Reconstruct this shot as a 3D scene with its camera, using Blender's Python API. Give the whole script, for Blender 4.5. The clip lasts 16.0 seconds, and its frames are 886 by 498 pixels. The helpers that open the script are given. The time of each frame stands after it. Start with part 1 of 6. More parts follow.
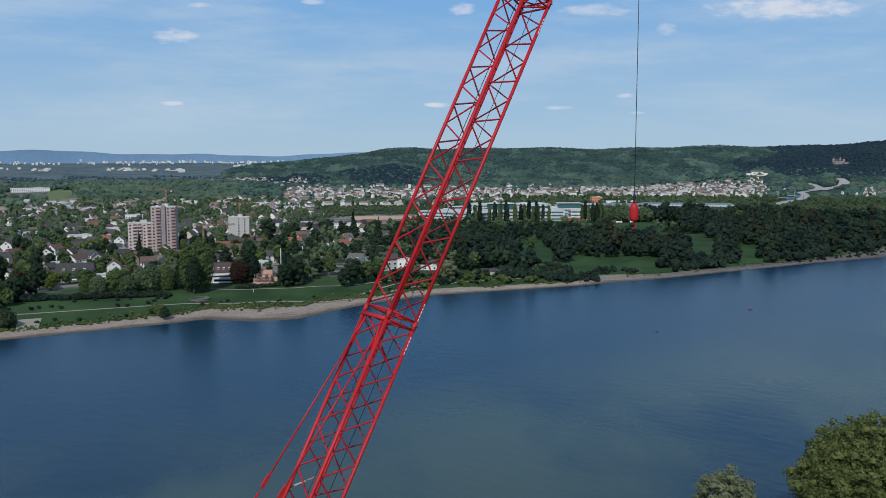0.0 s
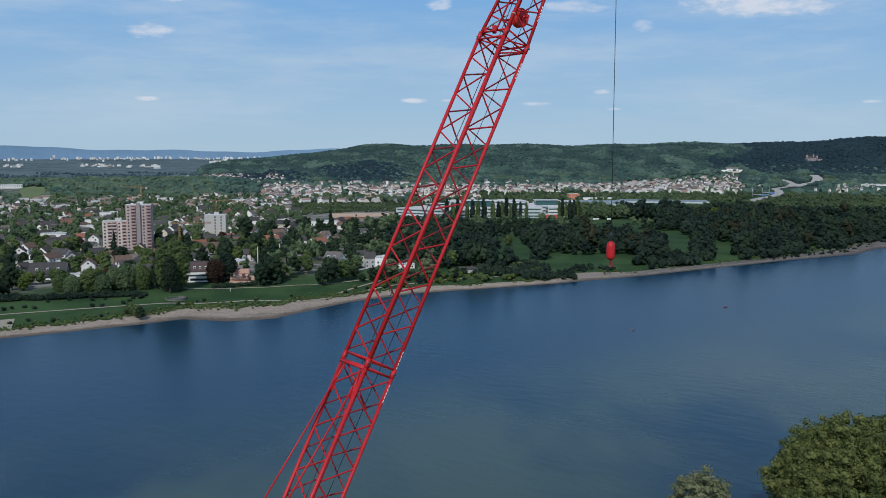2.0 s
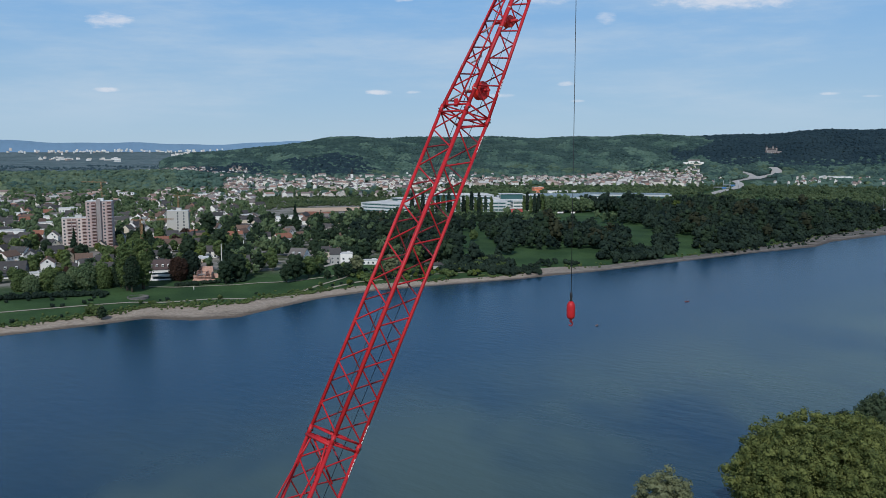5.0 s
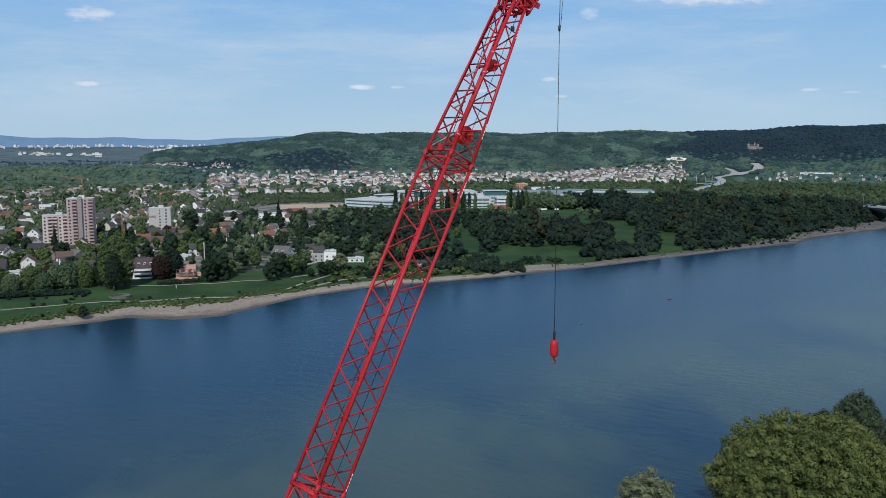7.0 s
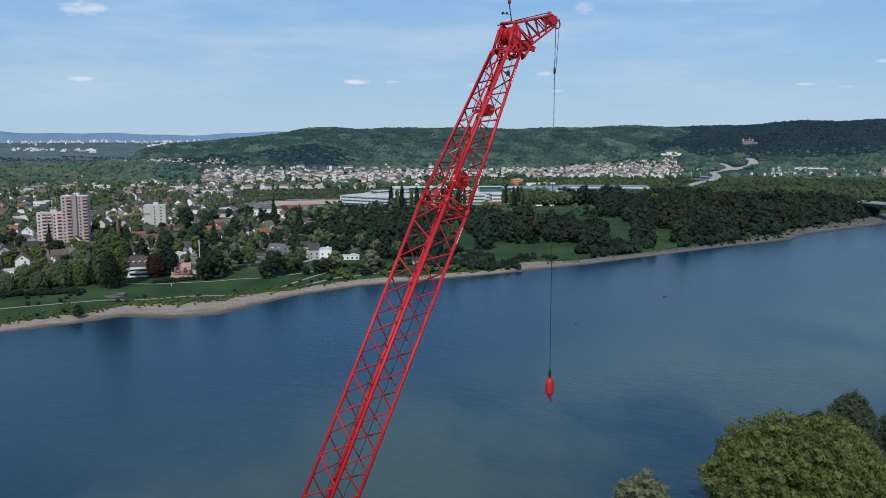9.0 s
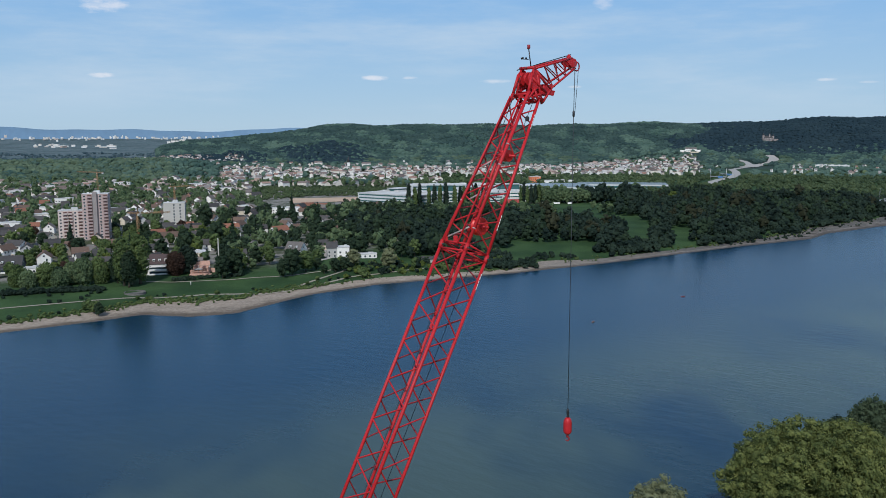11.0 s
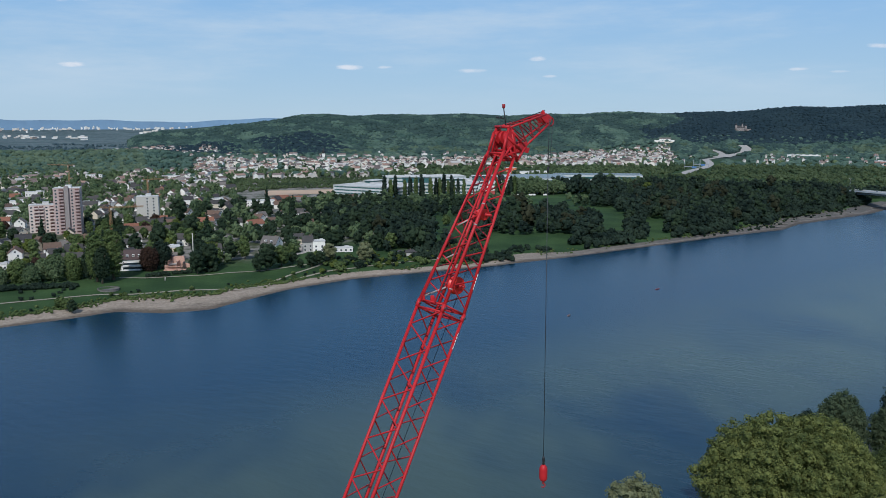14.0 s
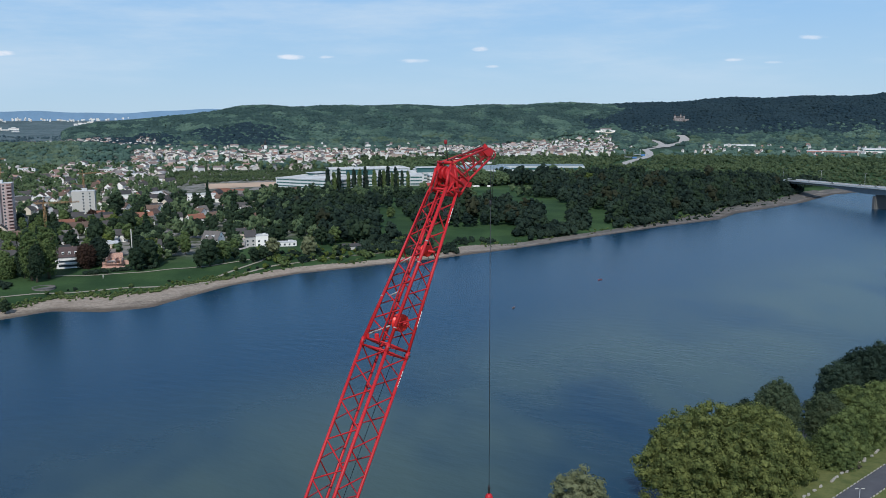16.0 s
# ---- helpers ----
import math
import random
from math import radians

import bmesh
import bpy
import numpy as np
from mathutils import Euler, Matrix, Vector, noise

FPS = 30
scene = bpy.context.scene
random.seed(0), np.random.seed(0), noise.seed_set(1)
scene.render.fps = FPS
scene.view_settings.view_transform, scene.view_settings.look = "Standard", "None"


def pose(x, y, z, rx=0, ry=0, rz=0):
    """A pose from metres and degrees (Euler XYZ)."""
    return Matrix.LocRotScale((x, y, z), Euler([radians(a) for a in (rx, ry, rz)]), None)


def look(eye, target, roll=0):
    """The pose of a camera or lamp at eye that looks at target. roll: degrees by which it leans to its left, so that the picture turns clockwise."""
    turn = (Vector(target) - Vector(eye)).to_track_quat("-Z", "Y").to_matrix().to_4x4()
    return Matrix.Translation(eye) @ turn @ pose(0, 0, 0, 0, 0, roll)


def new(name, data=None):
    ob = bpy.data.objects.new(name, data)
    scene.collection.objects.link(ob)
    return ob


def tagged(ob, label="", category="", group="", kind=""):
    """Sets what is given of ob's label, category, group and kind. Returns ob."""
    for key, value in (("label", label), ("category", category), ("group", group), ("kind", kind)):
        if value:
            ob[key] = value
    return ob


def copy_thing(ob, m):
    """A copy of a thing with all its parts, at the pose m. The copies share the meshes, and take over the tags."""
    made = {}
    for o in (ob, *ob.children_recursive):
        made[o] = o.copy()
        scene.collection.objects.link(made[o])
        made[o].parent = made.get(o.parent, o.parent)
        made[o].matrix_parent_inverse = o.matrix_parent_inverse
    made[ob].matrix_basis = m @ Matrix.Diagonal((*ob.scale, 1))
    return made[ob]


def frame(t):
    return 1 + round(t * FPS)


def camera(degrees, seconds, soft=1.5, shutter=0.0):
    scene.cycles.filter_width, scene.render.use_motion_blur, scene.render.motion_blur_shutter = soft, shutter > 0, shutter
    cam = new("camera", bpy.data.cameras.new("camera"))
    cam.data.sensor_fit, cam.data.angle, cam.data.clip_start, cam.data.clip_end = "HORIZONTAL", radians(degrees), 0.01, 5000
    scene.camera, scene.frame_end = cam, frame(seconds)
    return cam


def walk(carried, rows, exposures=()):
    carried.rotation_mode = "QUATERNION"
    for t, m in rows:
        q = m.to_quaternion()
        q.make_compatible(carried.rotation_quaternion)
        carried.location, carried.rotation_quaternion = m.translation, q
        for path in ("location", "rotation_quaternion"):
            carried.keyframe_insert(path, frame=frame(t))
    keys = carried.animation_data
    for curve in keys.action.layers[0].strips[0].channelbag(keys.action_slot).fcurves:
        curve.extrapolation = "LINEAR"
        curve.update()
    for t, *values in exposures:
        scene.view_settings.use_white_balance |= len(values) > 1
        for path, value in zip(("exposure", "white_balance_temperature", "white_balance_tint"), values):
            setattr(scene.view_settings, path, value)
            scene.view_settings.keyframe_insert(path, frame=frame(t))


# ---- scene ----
cam = camera(54.78, 16.0, soft=0.85)
# seconds, place, pitch, roll, yaw
PATH = [
    (0, 0.000, 0.000, 90.000, 83.937, -0.068, -0.000),
    (0.5, 0.011, -0.096, 90.467, 83.866, -0.069, -0.344),
    (1, 0.004, -0.089, 90.907, 83.804, -0.073, -0.759),
    (1.5, 0.014, -0.085, 91.330, 83.747, -0.050, -1.171),
    (2, -0.014, 0.078, 91.734, 83.660, -0.019, -1.496),
    (2.5, -0.003, -0.002, 92.226, 83.563, -0.023, -1.850),
    (3, 0.026, -0.057, 92.714, 83.511, -0.000, -2.247),
    (3.5, 0.037, -0.186, 93.238, 83.408, -0.017, -2.776),
    (4, 0.054, -0.187, 93.718, 83.303, -0.047, -3.219),
    (6.5, 0.063, -0.126, 96.002, 82.878, -0.021, -4.581),
    (7, 0.066, -0.080, 96.465, 82.799, 0.004, -4.910),
    (7.5, 0.054, -0.171, 96.944, 82.720, -0.058, -5.205),
    (8, 0.046, -0.236, 97.399, 82.637, -0.041, -5.454),
    (8.5, 0.047, -0.131, 97.871, 82.559, -0.071, -5.470),
    (9, 0.031, -0.074, 98.346, 82.457, -0.056, -5.226),
    (9.5, 0.030, -0.037, 98.794, 82.374, -0.062, -4.909),
    (10, -0.014, -0.121, 99.275, 82.308, -0.051, -4.555),
    (12.5, -0.066, -0.049, 101.609, 81.937, -0.096, -3.811),
    (13, -0.105, -0.168, 102.056, 81.800, -0.103, -4.018),
    (13.5, -0.083, -0.210, 102.499, 81.661, -0.089, -4.918),
    (14, -0.070, -0.175, 102.923, 81.509, -0.140, -5.663),
    (14.5, -0.037, -0.193, 103.378, 81.333, -0.135, -6.799),
    (15, -0.014, -0.093, 103.804, 81.162, -0.181, -7.813),
    (15.5, 0.009, -0.092, 104.266, 81.000, -0.235, -8.906),
    (16, 0.016, 0.040, 104.709, 80.861, -0.229, -9.402),
]


def flown(x, y, z, rx, roll, yaw):
    """A camera turned by yaw, tilted, then rolled about its own line of sight."""
    return pose(x, y, z, 0, 0, yaw) @ pose(0, 0, 0, rx) @ pose(0, 0, 0, 0, 0, roll)


walk(cam, [(t, flown(*p)) for t, *p in PATH], [(0.0, -0.37, 6050, 10), (3.5, -0.38, 6050, 10), (7.0, -0.25, 6050, 10), (13.0, -0.24, 6050, 10), (15.0, -0.23, 6050, 10), (16.0, -0.11, 6050, 10)])

# ---- light ----
SUN_AZ, SUN_EL = radians(196), radians(43)     # clockwise from +y
sun_way = Vector((math.sin(SUN_AZ) * math.cos(SUN_EL), math.cos(SUN_AZ) * math.cos(SUN_EL), math.sin(SUN_EL)))
sun_data = bpy.data.lights.new("sun", "SUN")
sun_data.energy, sun_data.angle, sun_data.color = 3.4, radians(0.53), (1.0, 0.945, 0.86)
sun = new("sun", sun_data)
sun.matrix_world = look(sun_way * 100, (0, 0, 0))

world = bpy.data.worlds.new("world")
scene.world = world
world.use_nodes = True


class Nodes:
    """A short way to write node trees."""

    def __init__(self, tree):
        self.tree = tree

    def add(self, kind, inputs=()):
        n = self.tree.nodes.new(kind)
        for key, value in dict(inputs).items():
            self.put(n.inputs[key], value)
        return n

    def put(self, socket, value):
        if isinstance(value, bpy.types.NodeSocket):
            self.tree.links.new(value, socket)
        elif value is not None:
            socket.default_value = value

    def math(self, op, a, b=None, c=None, clamp=False):
        n = self.add("ShaderNodeMath")
        n.operation, n.use_clamp = op, clamp
        for i, v in enumerate((a, b, c)):
            self.put(n.inputs[i], v)
        return n.outputs[0]

    def noise(self, vector, scale, detail=3.0, rough=0.55):
        n = self.add("ShaderNodeTexNoise", {"Scale": scale, "Detail": detail, "Roughness": rough})
        self.put(n.inputs["Vector"], vector)
        return n.outputs["Fac"]

    def scaled(self, vector, by):
        n = self.add("ShaderNodeVectorMath")
        n.operation = "MULTIPLY"
        self.put(n.inputs[0], vector)
        n.inputs[1].default_value = by
        return n.outputs[0]

    def ramp(self, fac, stops):
        n = self.add("ShaderNodeValToRGB")
        el = n.color_ramp.elements
        while len(el) < len(stops):
            el.new(0.5)
        for e, (p, c) in zip(el, stops):
            e.position, e.color = p, (*c, 1) if len(c) == 3 else c
        self.put(n.inputs[0], fac)
        return n.outputs[0]

    def smooth(self, v, lo, hi):
        n = self.add("ShaderNodeMapRange", {"From Min": lo, "From Max": hi})
        n.interpolation_type = "SMOOTHSTEP"
        self.put(n.inputs["Value"], v)
        return n.outputs[0]

    def mix(self, fac, a, b, blend="MIX"):
        n = self.add("ShaderNodeMix")
        n.data_type, n.blend_type = "RGBA", blend
        self.put(n.inputs[0], fac)
        self.put(n.inputs[6], a if isinstance(a, bpy.types.NodeSocket) else (*a, 1))
        self.put(n.inputs[7], b if isinstance(b, bpy.types.NodeSocket) else (*b, 1))
        return n.outputs[2]


# sky with small fair-weather clouds low over the hills and thin high veils
SKY = 0.112
nt = Nodes(world.node_tree)
world.node_tree.nodes.clear()
sky = nt.add("ShaderNodeTexSky")
sky.sky_type, sky.sun_disc, sky.sun_elevation, sky.sun_rotation = "NISHITA", False, SUN_EL, SUN_AZ
sky.altitude, sky.air_density, sky.dust_density, sky.ozone_density = 60, 1.0, 0.1, 3.0
ray_way = nt.add("ShaderNodeTexCoord").outputs["Generated"]
sep = nt.add("ShaderNodeSeparateXYZ", {0: ray_way})
ahead = nt.math("MAXIMUM", sep.outputs[1], 0.05)
u_co = nt.math("DIVIDE", sep.outputs[0], ahead)
v_co = nt.math("DIVIDE", sep.outputs[2], ahead)
flat = nt.add("ShaderNodeCombineXYZ", {0: u_co, 1: v_co}).outputs[0]
puff = nt.noise(nt.scaled(flat, (38.0, 110.0, 1.0)), 1.0, 5.0, 0.62)
CLOUDS = [  # azimuth, elevation, half width, half height, thickness
    (-17.0, 7.6, 1.9, 0.65, 0.9), (-15.6, 9.5, 1.0, 0.3, 0.7), (1.3, 9.6, 1.2, 0.55, 0.9), (-8.4, 10.0, 1.1, 0.3, 0.7),
    (-17.5, 3.45, 1.2, 0.25, 1.0), (-0.4, 3.5, 1.15, 0.24, 1.0), (1.9, 3.5, 0.75, 0.16, 0.8), (7.4, 3.28, 1.5, 0.2, 0.7),
    (11.9, 4.0, 0.8, 0.22, 0.9), (10.1, 9.4, 3.2, 0.6, 0.7), (21.5, 9.0, 7.0, 1.05, 1.0), (14.4, 8.1, 0.9, 0.5, 0.55),
    (32.4, 4.3, 1.5, 0.25, 0.8), (27.9, 3.1, 1.0, 0.16, 0.7), (12.6, 2.9, 0.7, 0.14, 0.6), (30.2, 2.9, 1.2, 0.14, 0.5),
]
cover = None
for az, el, hw, hh, thick in CLOUDS:
    cu, cv = math.tan(radians(az)), math.tan(radians(el)) / math.cos(radians(az))
    du = nt.math("MULTIPLY", nt.math("SUBTRACT", u_co, cu), 1 / math.tan(radians(hw)))
    dv = nt.math("MULTIPLY", nt.math("SUBTRACT", v_co, cv), 1 / math.tan(radians(hh)))
    away = nt.math("ADD", nt.math("MULTIPLY", du, du), nt.math("MULTIPLY", dv, dv))
    body = nt.smooth(nt.math("SUBTRACT", nt.math("MULTIPLY", puff, 1.9), away), 0.25, 1.15)
    body = nt.math("MULTIPLY", body, thick)
    cover = body if cover is None else nt.math("MAXIMUM", cover, body)
veil = nt.noise(nt.scaled(ray_way, (2.6, 2.6, 15.0)), 1.0, 7.0, 0.62)
veil = nt.math("MULTIPLY", nt.smooth(veil, 0.40, 0.70), 0.62)
above = nt.smooth(sep.outputs[2], 0.0, 0.06)
veil = nt.math("MULTIPLY", veil, above)
fill = nt.math("MULTIPLY", nt.smooth(sep.outputs[1], 0.05, 0.2), nt.math("MULTIPLY", cover, 0.72))
band = nt.ramp(nt.math("MULTIPLY", sep.outputs[2], 2.5), [(0.0, (0.50, 0.69, 0.84)), (0.20, (0.41, 0.63, 0.86)), (0.45, (0.27, 0.54, 0.90)), (0.9, (0.20, 0.46, 0.90))])
band = nt.mix(1.0, band, (8.6, 8.6, 8.6), "MULTIPLY")
tone = nt.mix(nt.math("SUBTRACT", 0.9, nt.smooth(sep.outputs[2], 0.2, 0.6), clamp=True), sky.outputs[0], band)
tone = nt.mix(veil, tone, (6.0, 7.0, 7.8))
tone = nt.mix(fill, tone, (8.8, 8.6, 8.7))
back = nt.add("ShaderNodeBackground", {"Color": tone, "Strength": SKY})
nt.add("ShaderNodeOutputWorld", {"Surface": back.outputs[0]})


# ---- materials ----
def blank(name):
    m = bpy.data.materials.new(name)
    m.use_nodes = True
    m.node_tree.nodes.clear()
    return m, Nodes(m.node_tree)


def finish(n, shader):
    n.add("ShaderNodeOutputMaterial", {"Surface": shader})


def paint(name, colour, rough=0.6, metal=0.0, vary=0.25, grain=3.0, bump=0.0, spread=0.0, spec=0.5):
    """A plain coated or mineral surface with stains at two scales and a shift from piece to piece."""
    m, n = blank(name)
    where = n.add("ShaderNodeNewGeometry").outputs["Position"]
    coarse, fine = n.noise(where, 0.35 * grain, 3), n.noise(where, 4 * grain, 4)
    amount = n.math("ADD", n.math("MULTIPLY", coarse, 0.6), n.math("MULTIPLY", fine, 0.4))
    lo, hi = [c * (1 - vary) for c in colour], [min(1, c * (1 + vary)) for c in colour]
    base = n.ramp(amount, [(0.3, lo), (0.7, hi)])
    if spread:
        rnd = n.add("ShaderNodeObjectInfo").outputs["Random"]
        base = n.mix(1.0, base, n.ramp(rnd, [(0, [1 - spread] * 3), (1, [1.0, 1.0 - spread * 0.1, 1.0 - spread * 0.25])]), "MULTIPLY")
    inputs = {"Base Color": base, "Roughness": n.math("ADD", rough - 0.08, n.math("MULTIPLY", fine, 0.16)), "Metallic": metal, "Specular IOR Level": spec}
    if bump:
        inputs["Normal"] = n.add("ShaderNodeBump", {"Height": fine, "Strength": 0.6, "Distance": bump}).outputs[0]
    finish(n, n.add("ShaderNodeBsdfPrincipled", inputs).outputs[0])
    return m


def leaf(name, dark, light, patch=0.07, see=0.22, speckle=0.45):
    """Foliage: every leaf clump differs a little, and stands of it differ more."""
    m, n = blank(name)
    geo = n.add("ShaderNodeNewGeometry")
    one = geo.outputs["Random Per Island"]
    stand = n.noise(geo.outputs["Position"], patch, 2)
    rnd = n.add("ShaderNodeObjectInfo").outputs["Random"]
    mixv = n.math("ADD", n.math("MULTIPLY", one, speckle), n.math("ADD", n.math("MULTIPLY", n.smooth(stand, 0.3, 0.7), 0.8 - speckle), n.math("MULTIPLY", rnd, 0.2)))
    base = n.ramp(mixv, [(0.1, dark), (0.9, light)])
    solid = n.add("ShaderNodeBsdfPrincipled", {"Base Color": base, "Roughness": 0.7, "Specular IOR Level": 0.12})
    thin = n.add("ShaderNodeBsdfTranslucent", {"Color": n.mix(1.0, base, (1.0, 1.05, 0.55), "MULTIPLY")})
    finish(n, n.add("ShaderNodeMixShader", {0: see, 1: solid.outputs[0], 2: thin.outputs[0]}).outputs[0])
    return m


def mixed(name, tones, rough=0.85):
    """One surface for many joined houses: each house takes its own tone."""
    m, n = blank(name)
    geo = n.add("ShaderNodeNewGeometry")
    base = n.ramp(geo.outputs["Random Per Island"], tones)
    base = n.mix(n.smooth(n.noise(geo.outputs["Position"], 0.9, 4), 0.3, 0.7), n.mix(1.0, base, (0.82, 0.81, 0.80), "MULTIPLY"), base)
    finish(n, n.add("ShaderNodeBsdfPrincipled", {"Base Color": base, "Roughness": rough, "Specular IOR Level": 0.2}).outputs[0])
    return m


def glass_mat(name, colour=(0.03, 0.045, 0.055)):
    m, n = blank(name)
    finish(n, n.add("ShaderNodeBsdfPrincipled", {"Base Color": (*colour, 1), "Roughness": 0.08, "Specular IOR Level": 0.8}).outputs[0])
    return m


RED = paint("crane_red", (0.49, 0.020, 0.026), 0.48, vary=0.2, grain=1.5, spec=0.3)
# darker copy of the crane red that stands in for shade on braces
RED_DEEP = paint("deep_shaded_red", (0.30, 0.022, 0.028), 0.5, vary=0.2, grain=1.5)
RED_BRIGHT = paint("fresh_red", (0.68, 0.03, 0.022), 0.38, vary=0.1, grain=1.5)
DARK_STEEL = paint("dark_steel", (0.05, 0.05, 0.055), 0.5, metal=0.6)
ROPE = paint("wire_rope", (0.045, 0.05, 0.055), 0.55, metal=0.4, grain=8)
WHITE_MARK = paint("white_marking", (0.78, 0.77, 0.75), 0.6, vary=0.05)
WORN = paint("worn_primer", (0.42, 0.36, 0.35), 0.6)
STEEL_GREY = paint("galvanised_steel", (0.45, 0.46, 0.47), 0.45, metal=0.7)
BARK = paint("bark", (0.11, 0.085, 0.06), 0.9, grain=2.5, bump=0.05)
WALLS = [paint("render_white", (0.88, 0.86, 0.81), 0.85, vary=0.06, spread=0.1), paint("render_cream", (0.70, 0.62, 0.49), 0.85, vary=0.08, spread=0.15),
         paint("render_grey", (0.50, 0.49, 0.47), 0.85, vary=0.08, spread=0.15), paint("brick_house", (0.36, 0.20, 0.15), 0.85, vary=0.2, spread=0.2)]
ROOFS = [paint("slate_roof", (0.085, 0.083, 0.085), 0.85, vary=0.2, grain=1.2, spread=0.35, spec=0.2), paint("brown_roof", (0.16, 0.112, 0.09), 0.85, vary=0.2, spread=0.3, spec=0.2),
         paint("red_tile_roof", (0.28, 0.13, 0.09), 0.85, vary=0.2, spread=0.3, spec=0.2), paint("grey_roof", (0.19, 0.175, 0.165), 0.85, vary=0.15, spread=0.3, spec=0.2)]
FAR_WALL = mixed("mixed_render", [(0.0, (0.90, 0.88, 0.83)), (0.5, (0.88, 0.85, 0.78)), (0.72, (0.86, 0.78, 0.67)), (0.84, (0.70, 0.66, 0.60)), (0.93, (0.55, 0.42, 0.34)), (1.0, (0.88, 0.86, 0.82))])
FAR_ROOF = mixed("mixed_tiles", [(0.0, (0.10, 0.09, 0.09)), (0.25, (0.17, 0.135, 0.12)), (0.45, (0.25, 0.20, 0.18)), (0.62, (0.36, 0.22, 0.17)), (0.74, (0.44, 0.35, 0.30)), (0.86, (0.55, 0.53, 0.51)), (1.0, (0.16, 0.14, 0.135))])
PINK = paint("pink_concrete", (0.47, 0.355, 0.325), 0.85, vary=0.08)
CONCRETE = paint("concrete", (0.50, 0.48, 0.46), 0.85, vary=0.12, grain=0.8)
PALE_BLOCK = paint("pale_render", (0.50, 0.48, 0.43), 0.85, vary=0.06)
DARK_BAND = paint("balcony_shadow_brown", (0.16, 0.08, 0.07), 0.8)
GLASS = glass_mat("window_glass")
GREEN_GLASS = glass_mat("green_glass", (0.05, 0.12, 0.12))
CAMPUS = paint("office_metal", (0.56, 0.58, 0.57), 0.75, vary=0.1, grain=0.4, spec=0.2)
FLAT_ROOF = paint("flat_roof_gravel", (0.58, 0.58, 0.56), 0.9, vary=0.28, grain=0.18, spec=0.15)
BLUE_ROOF = paint("blue_grey_sheet_roof", (0.21, 0.26, 0.29), 0.85, vary=0.15, grain=0.2, spec=0.1)
ORANGE = paint("orange_cladding", (0.75, 0.22, 0.09), 0.7)
YELLOW_CRANE = paint("ochre_crane_paint", (0.38, 0.22, 0.10), 0.55)
ASPHALT = paint("asphalt", (0.085, 0.085, 0.095), 0.85, vary=0.2, grain=1.2)
PALE_ROAD = paint("worn_carriageway", (0.40, 0.375, 0.345), 0.85, vary=0.12)
GRAVEL_PATH = paint("gravel_path", (0.31, 0.28, 0.22), 0.9, vary=0.2)
STONE = paint("pale_stone", (0.42, 0.39, 0.34), 0.9, vary=0.25, bump=0.03)
DARK_STONE = paint("weathered_stone", (0.13, 0.125, 0.115), 0.9, vary=0.25)
SANDSTONE = paint("raw_brickwork", (0.58, 0.36, 0.28), 0.9, vary=0.3)
SIGN_BLUE = paint("sign_blue", (0.08, 0.20, 0.42), 0.5)
LEAF_MID = leaf("leaf_mid", (0.044, 0.076, 0.028), (0.142, 0.190, 0.068))
# near-black green: cloud shade over the riverside wood is put into this colour
LEAF_DARK = leaf("leaf_dark_shaded", (0.008, 0.018, 0.015), (0.040, 0.064, 0.042), patch=0.06, speckle=0.14)
LEAF_TOWN = leaf("garden_leaf", (0.044, 0.080, 0.040), (0.168, 0.222, 0.108), patch=0.03)
# darker copy of the leaf green, with shade put into its colour
LEAF_DEEP = leaf("deep_shaded_leaf", (0.016, 0.031, 0.019), (0.044, 0.070, 0.036), speckle=0.3)
LEAF_BRIGHT = leaf("leaf_bright", (0.060, 0.090, 0.020), (0.150, 0.185, 0.045))
LEAF_WILLOW = leaf("leaf_willow", (0.098, 0.116, 0.060), (0.218, 0.232, 0.126))
LEAF_NEAR = leaf("plane_leaf", (0.045, 0.066, 0.021), (0.210, 0.234, 0.074), patch=0.35, speckle=0.24)
LEAF_ROW = leaf("row_leaf", (0.052, 0.080, 0.028), (0.165, 0.205, 0.070), patch=0.2, speckle=0.24)
LEAF_WILLOW2 = leaf("dull_willow_leaf", (0.034, 0.056, 0.030), (0.086, 0.114, 0.062), patch=0.2)
LEAF_VERGE = leaf("verge_leaf", (0.040, 0.068, 0.036), (0.112, 0.150, 0.070), patch=0.010, speckle=0.25)
LEAF_RED = leaf("leaf_copper", (0.030, 0.020, 0.016), (0.070, 0.040, 0.028))
LEAF_BROWN = leaf("brownish_leaf", (0.025, 0.030, 0.016), (0.056, 0.061, 0.034), patch=0.05, speckle=0.2)
LEAF_CONIFER = leaf("needles", (0.010, 0.024, 0.014), (0.028, 0.050, 0.026), see=0.05)
# paler, bluer hill greens carry the distance haze in their colour
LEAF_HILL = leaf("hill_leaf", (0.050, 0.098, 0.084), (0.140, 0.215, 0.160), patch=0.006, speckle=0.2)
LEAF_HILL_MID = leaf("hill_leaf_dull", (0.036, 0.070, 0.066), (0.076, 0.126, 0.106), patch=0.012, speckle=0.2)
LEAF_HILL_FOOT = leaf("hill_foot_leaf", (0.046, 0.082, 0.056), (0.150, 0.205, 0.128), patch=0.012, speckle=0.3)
# vale leaves take the blue of haze into their base colour
LEAF_VALE = leaf("hazy_vale_leaf", (0.052, 0.090, 0.112), (0.082, 0.128, 0.146), patch=0.004, speckle=0.15)
# cloud shade on the hillside, put into a darker leaf colour
LEAF_HILL_SHADED = leaf("hill_leaf_cloud_shade", (0.020, 0.042, 0.056), (0.032, 0.058, 0.070), patch=0.010, speckle=0.2)


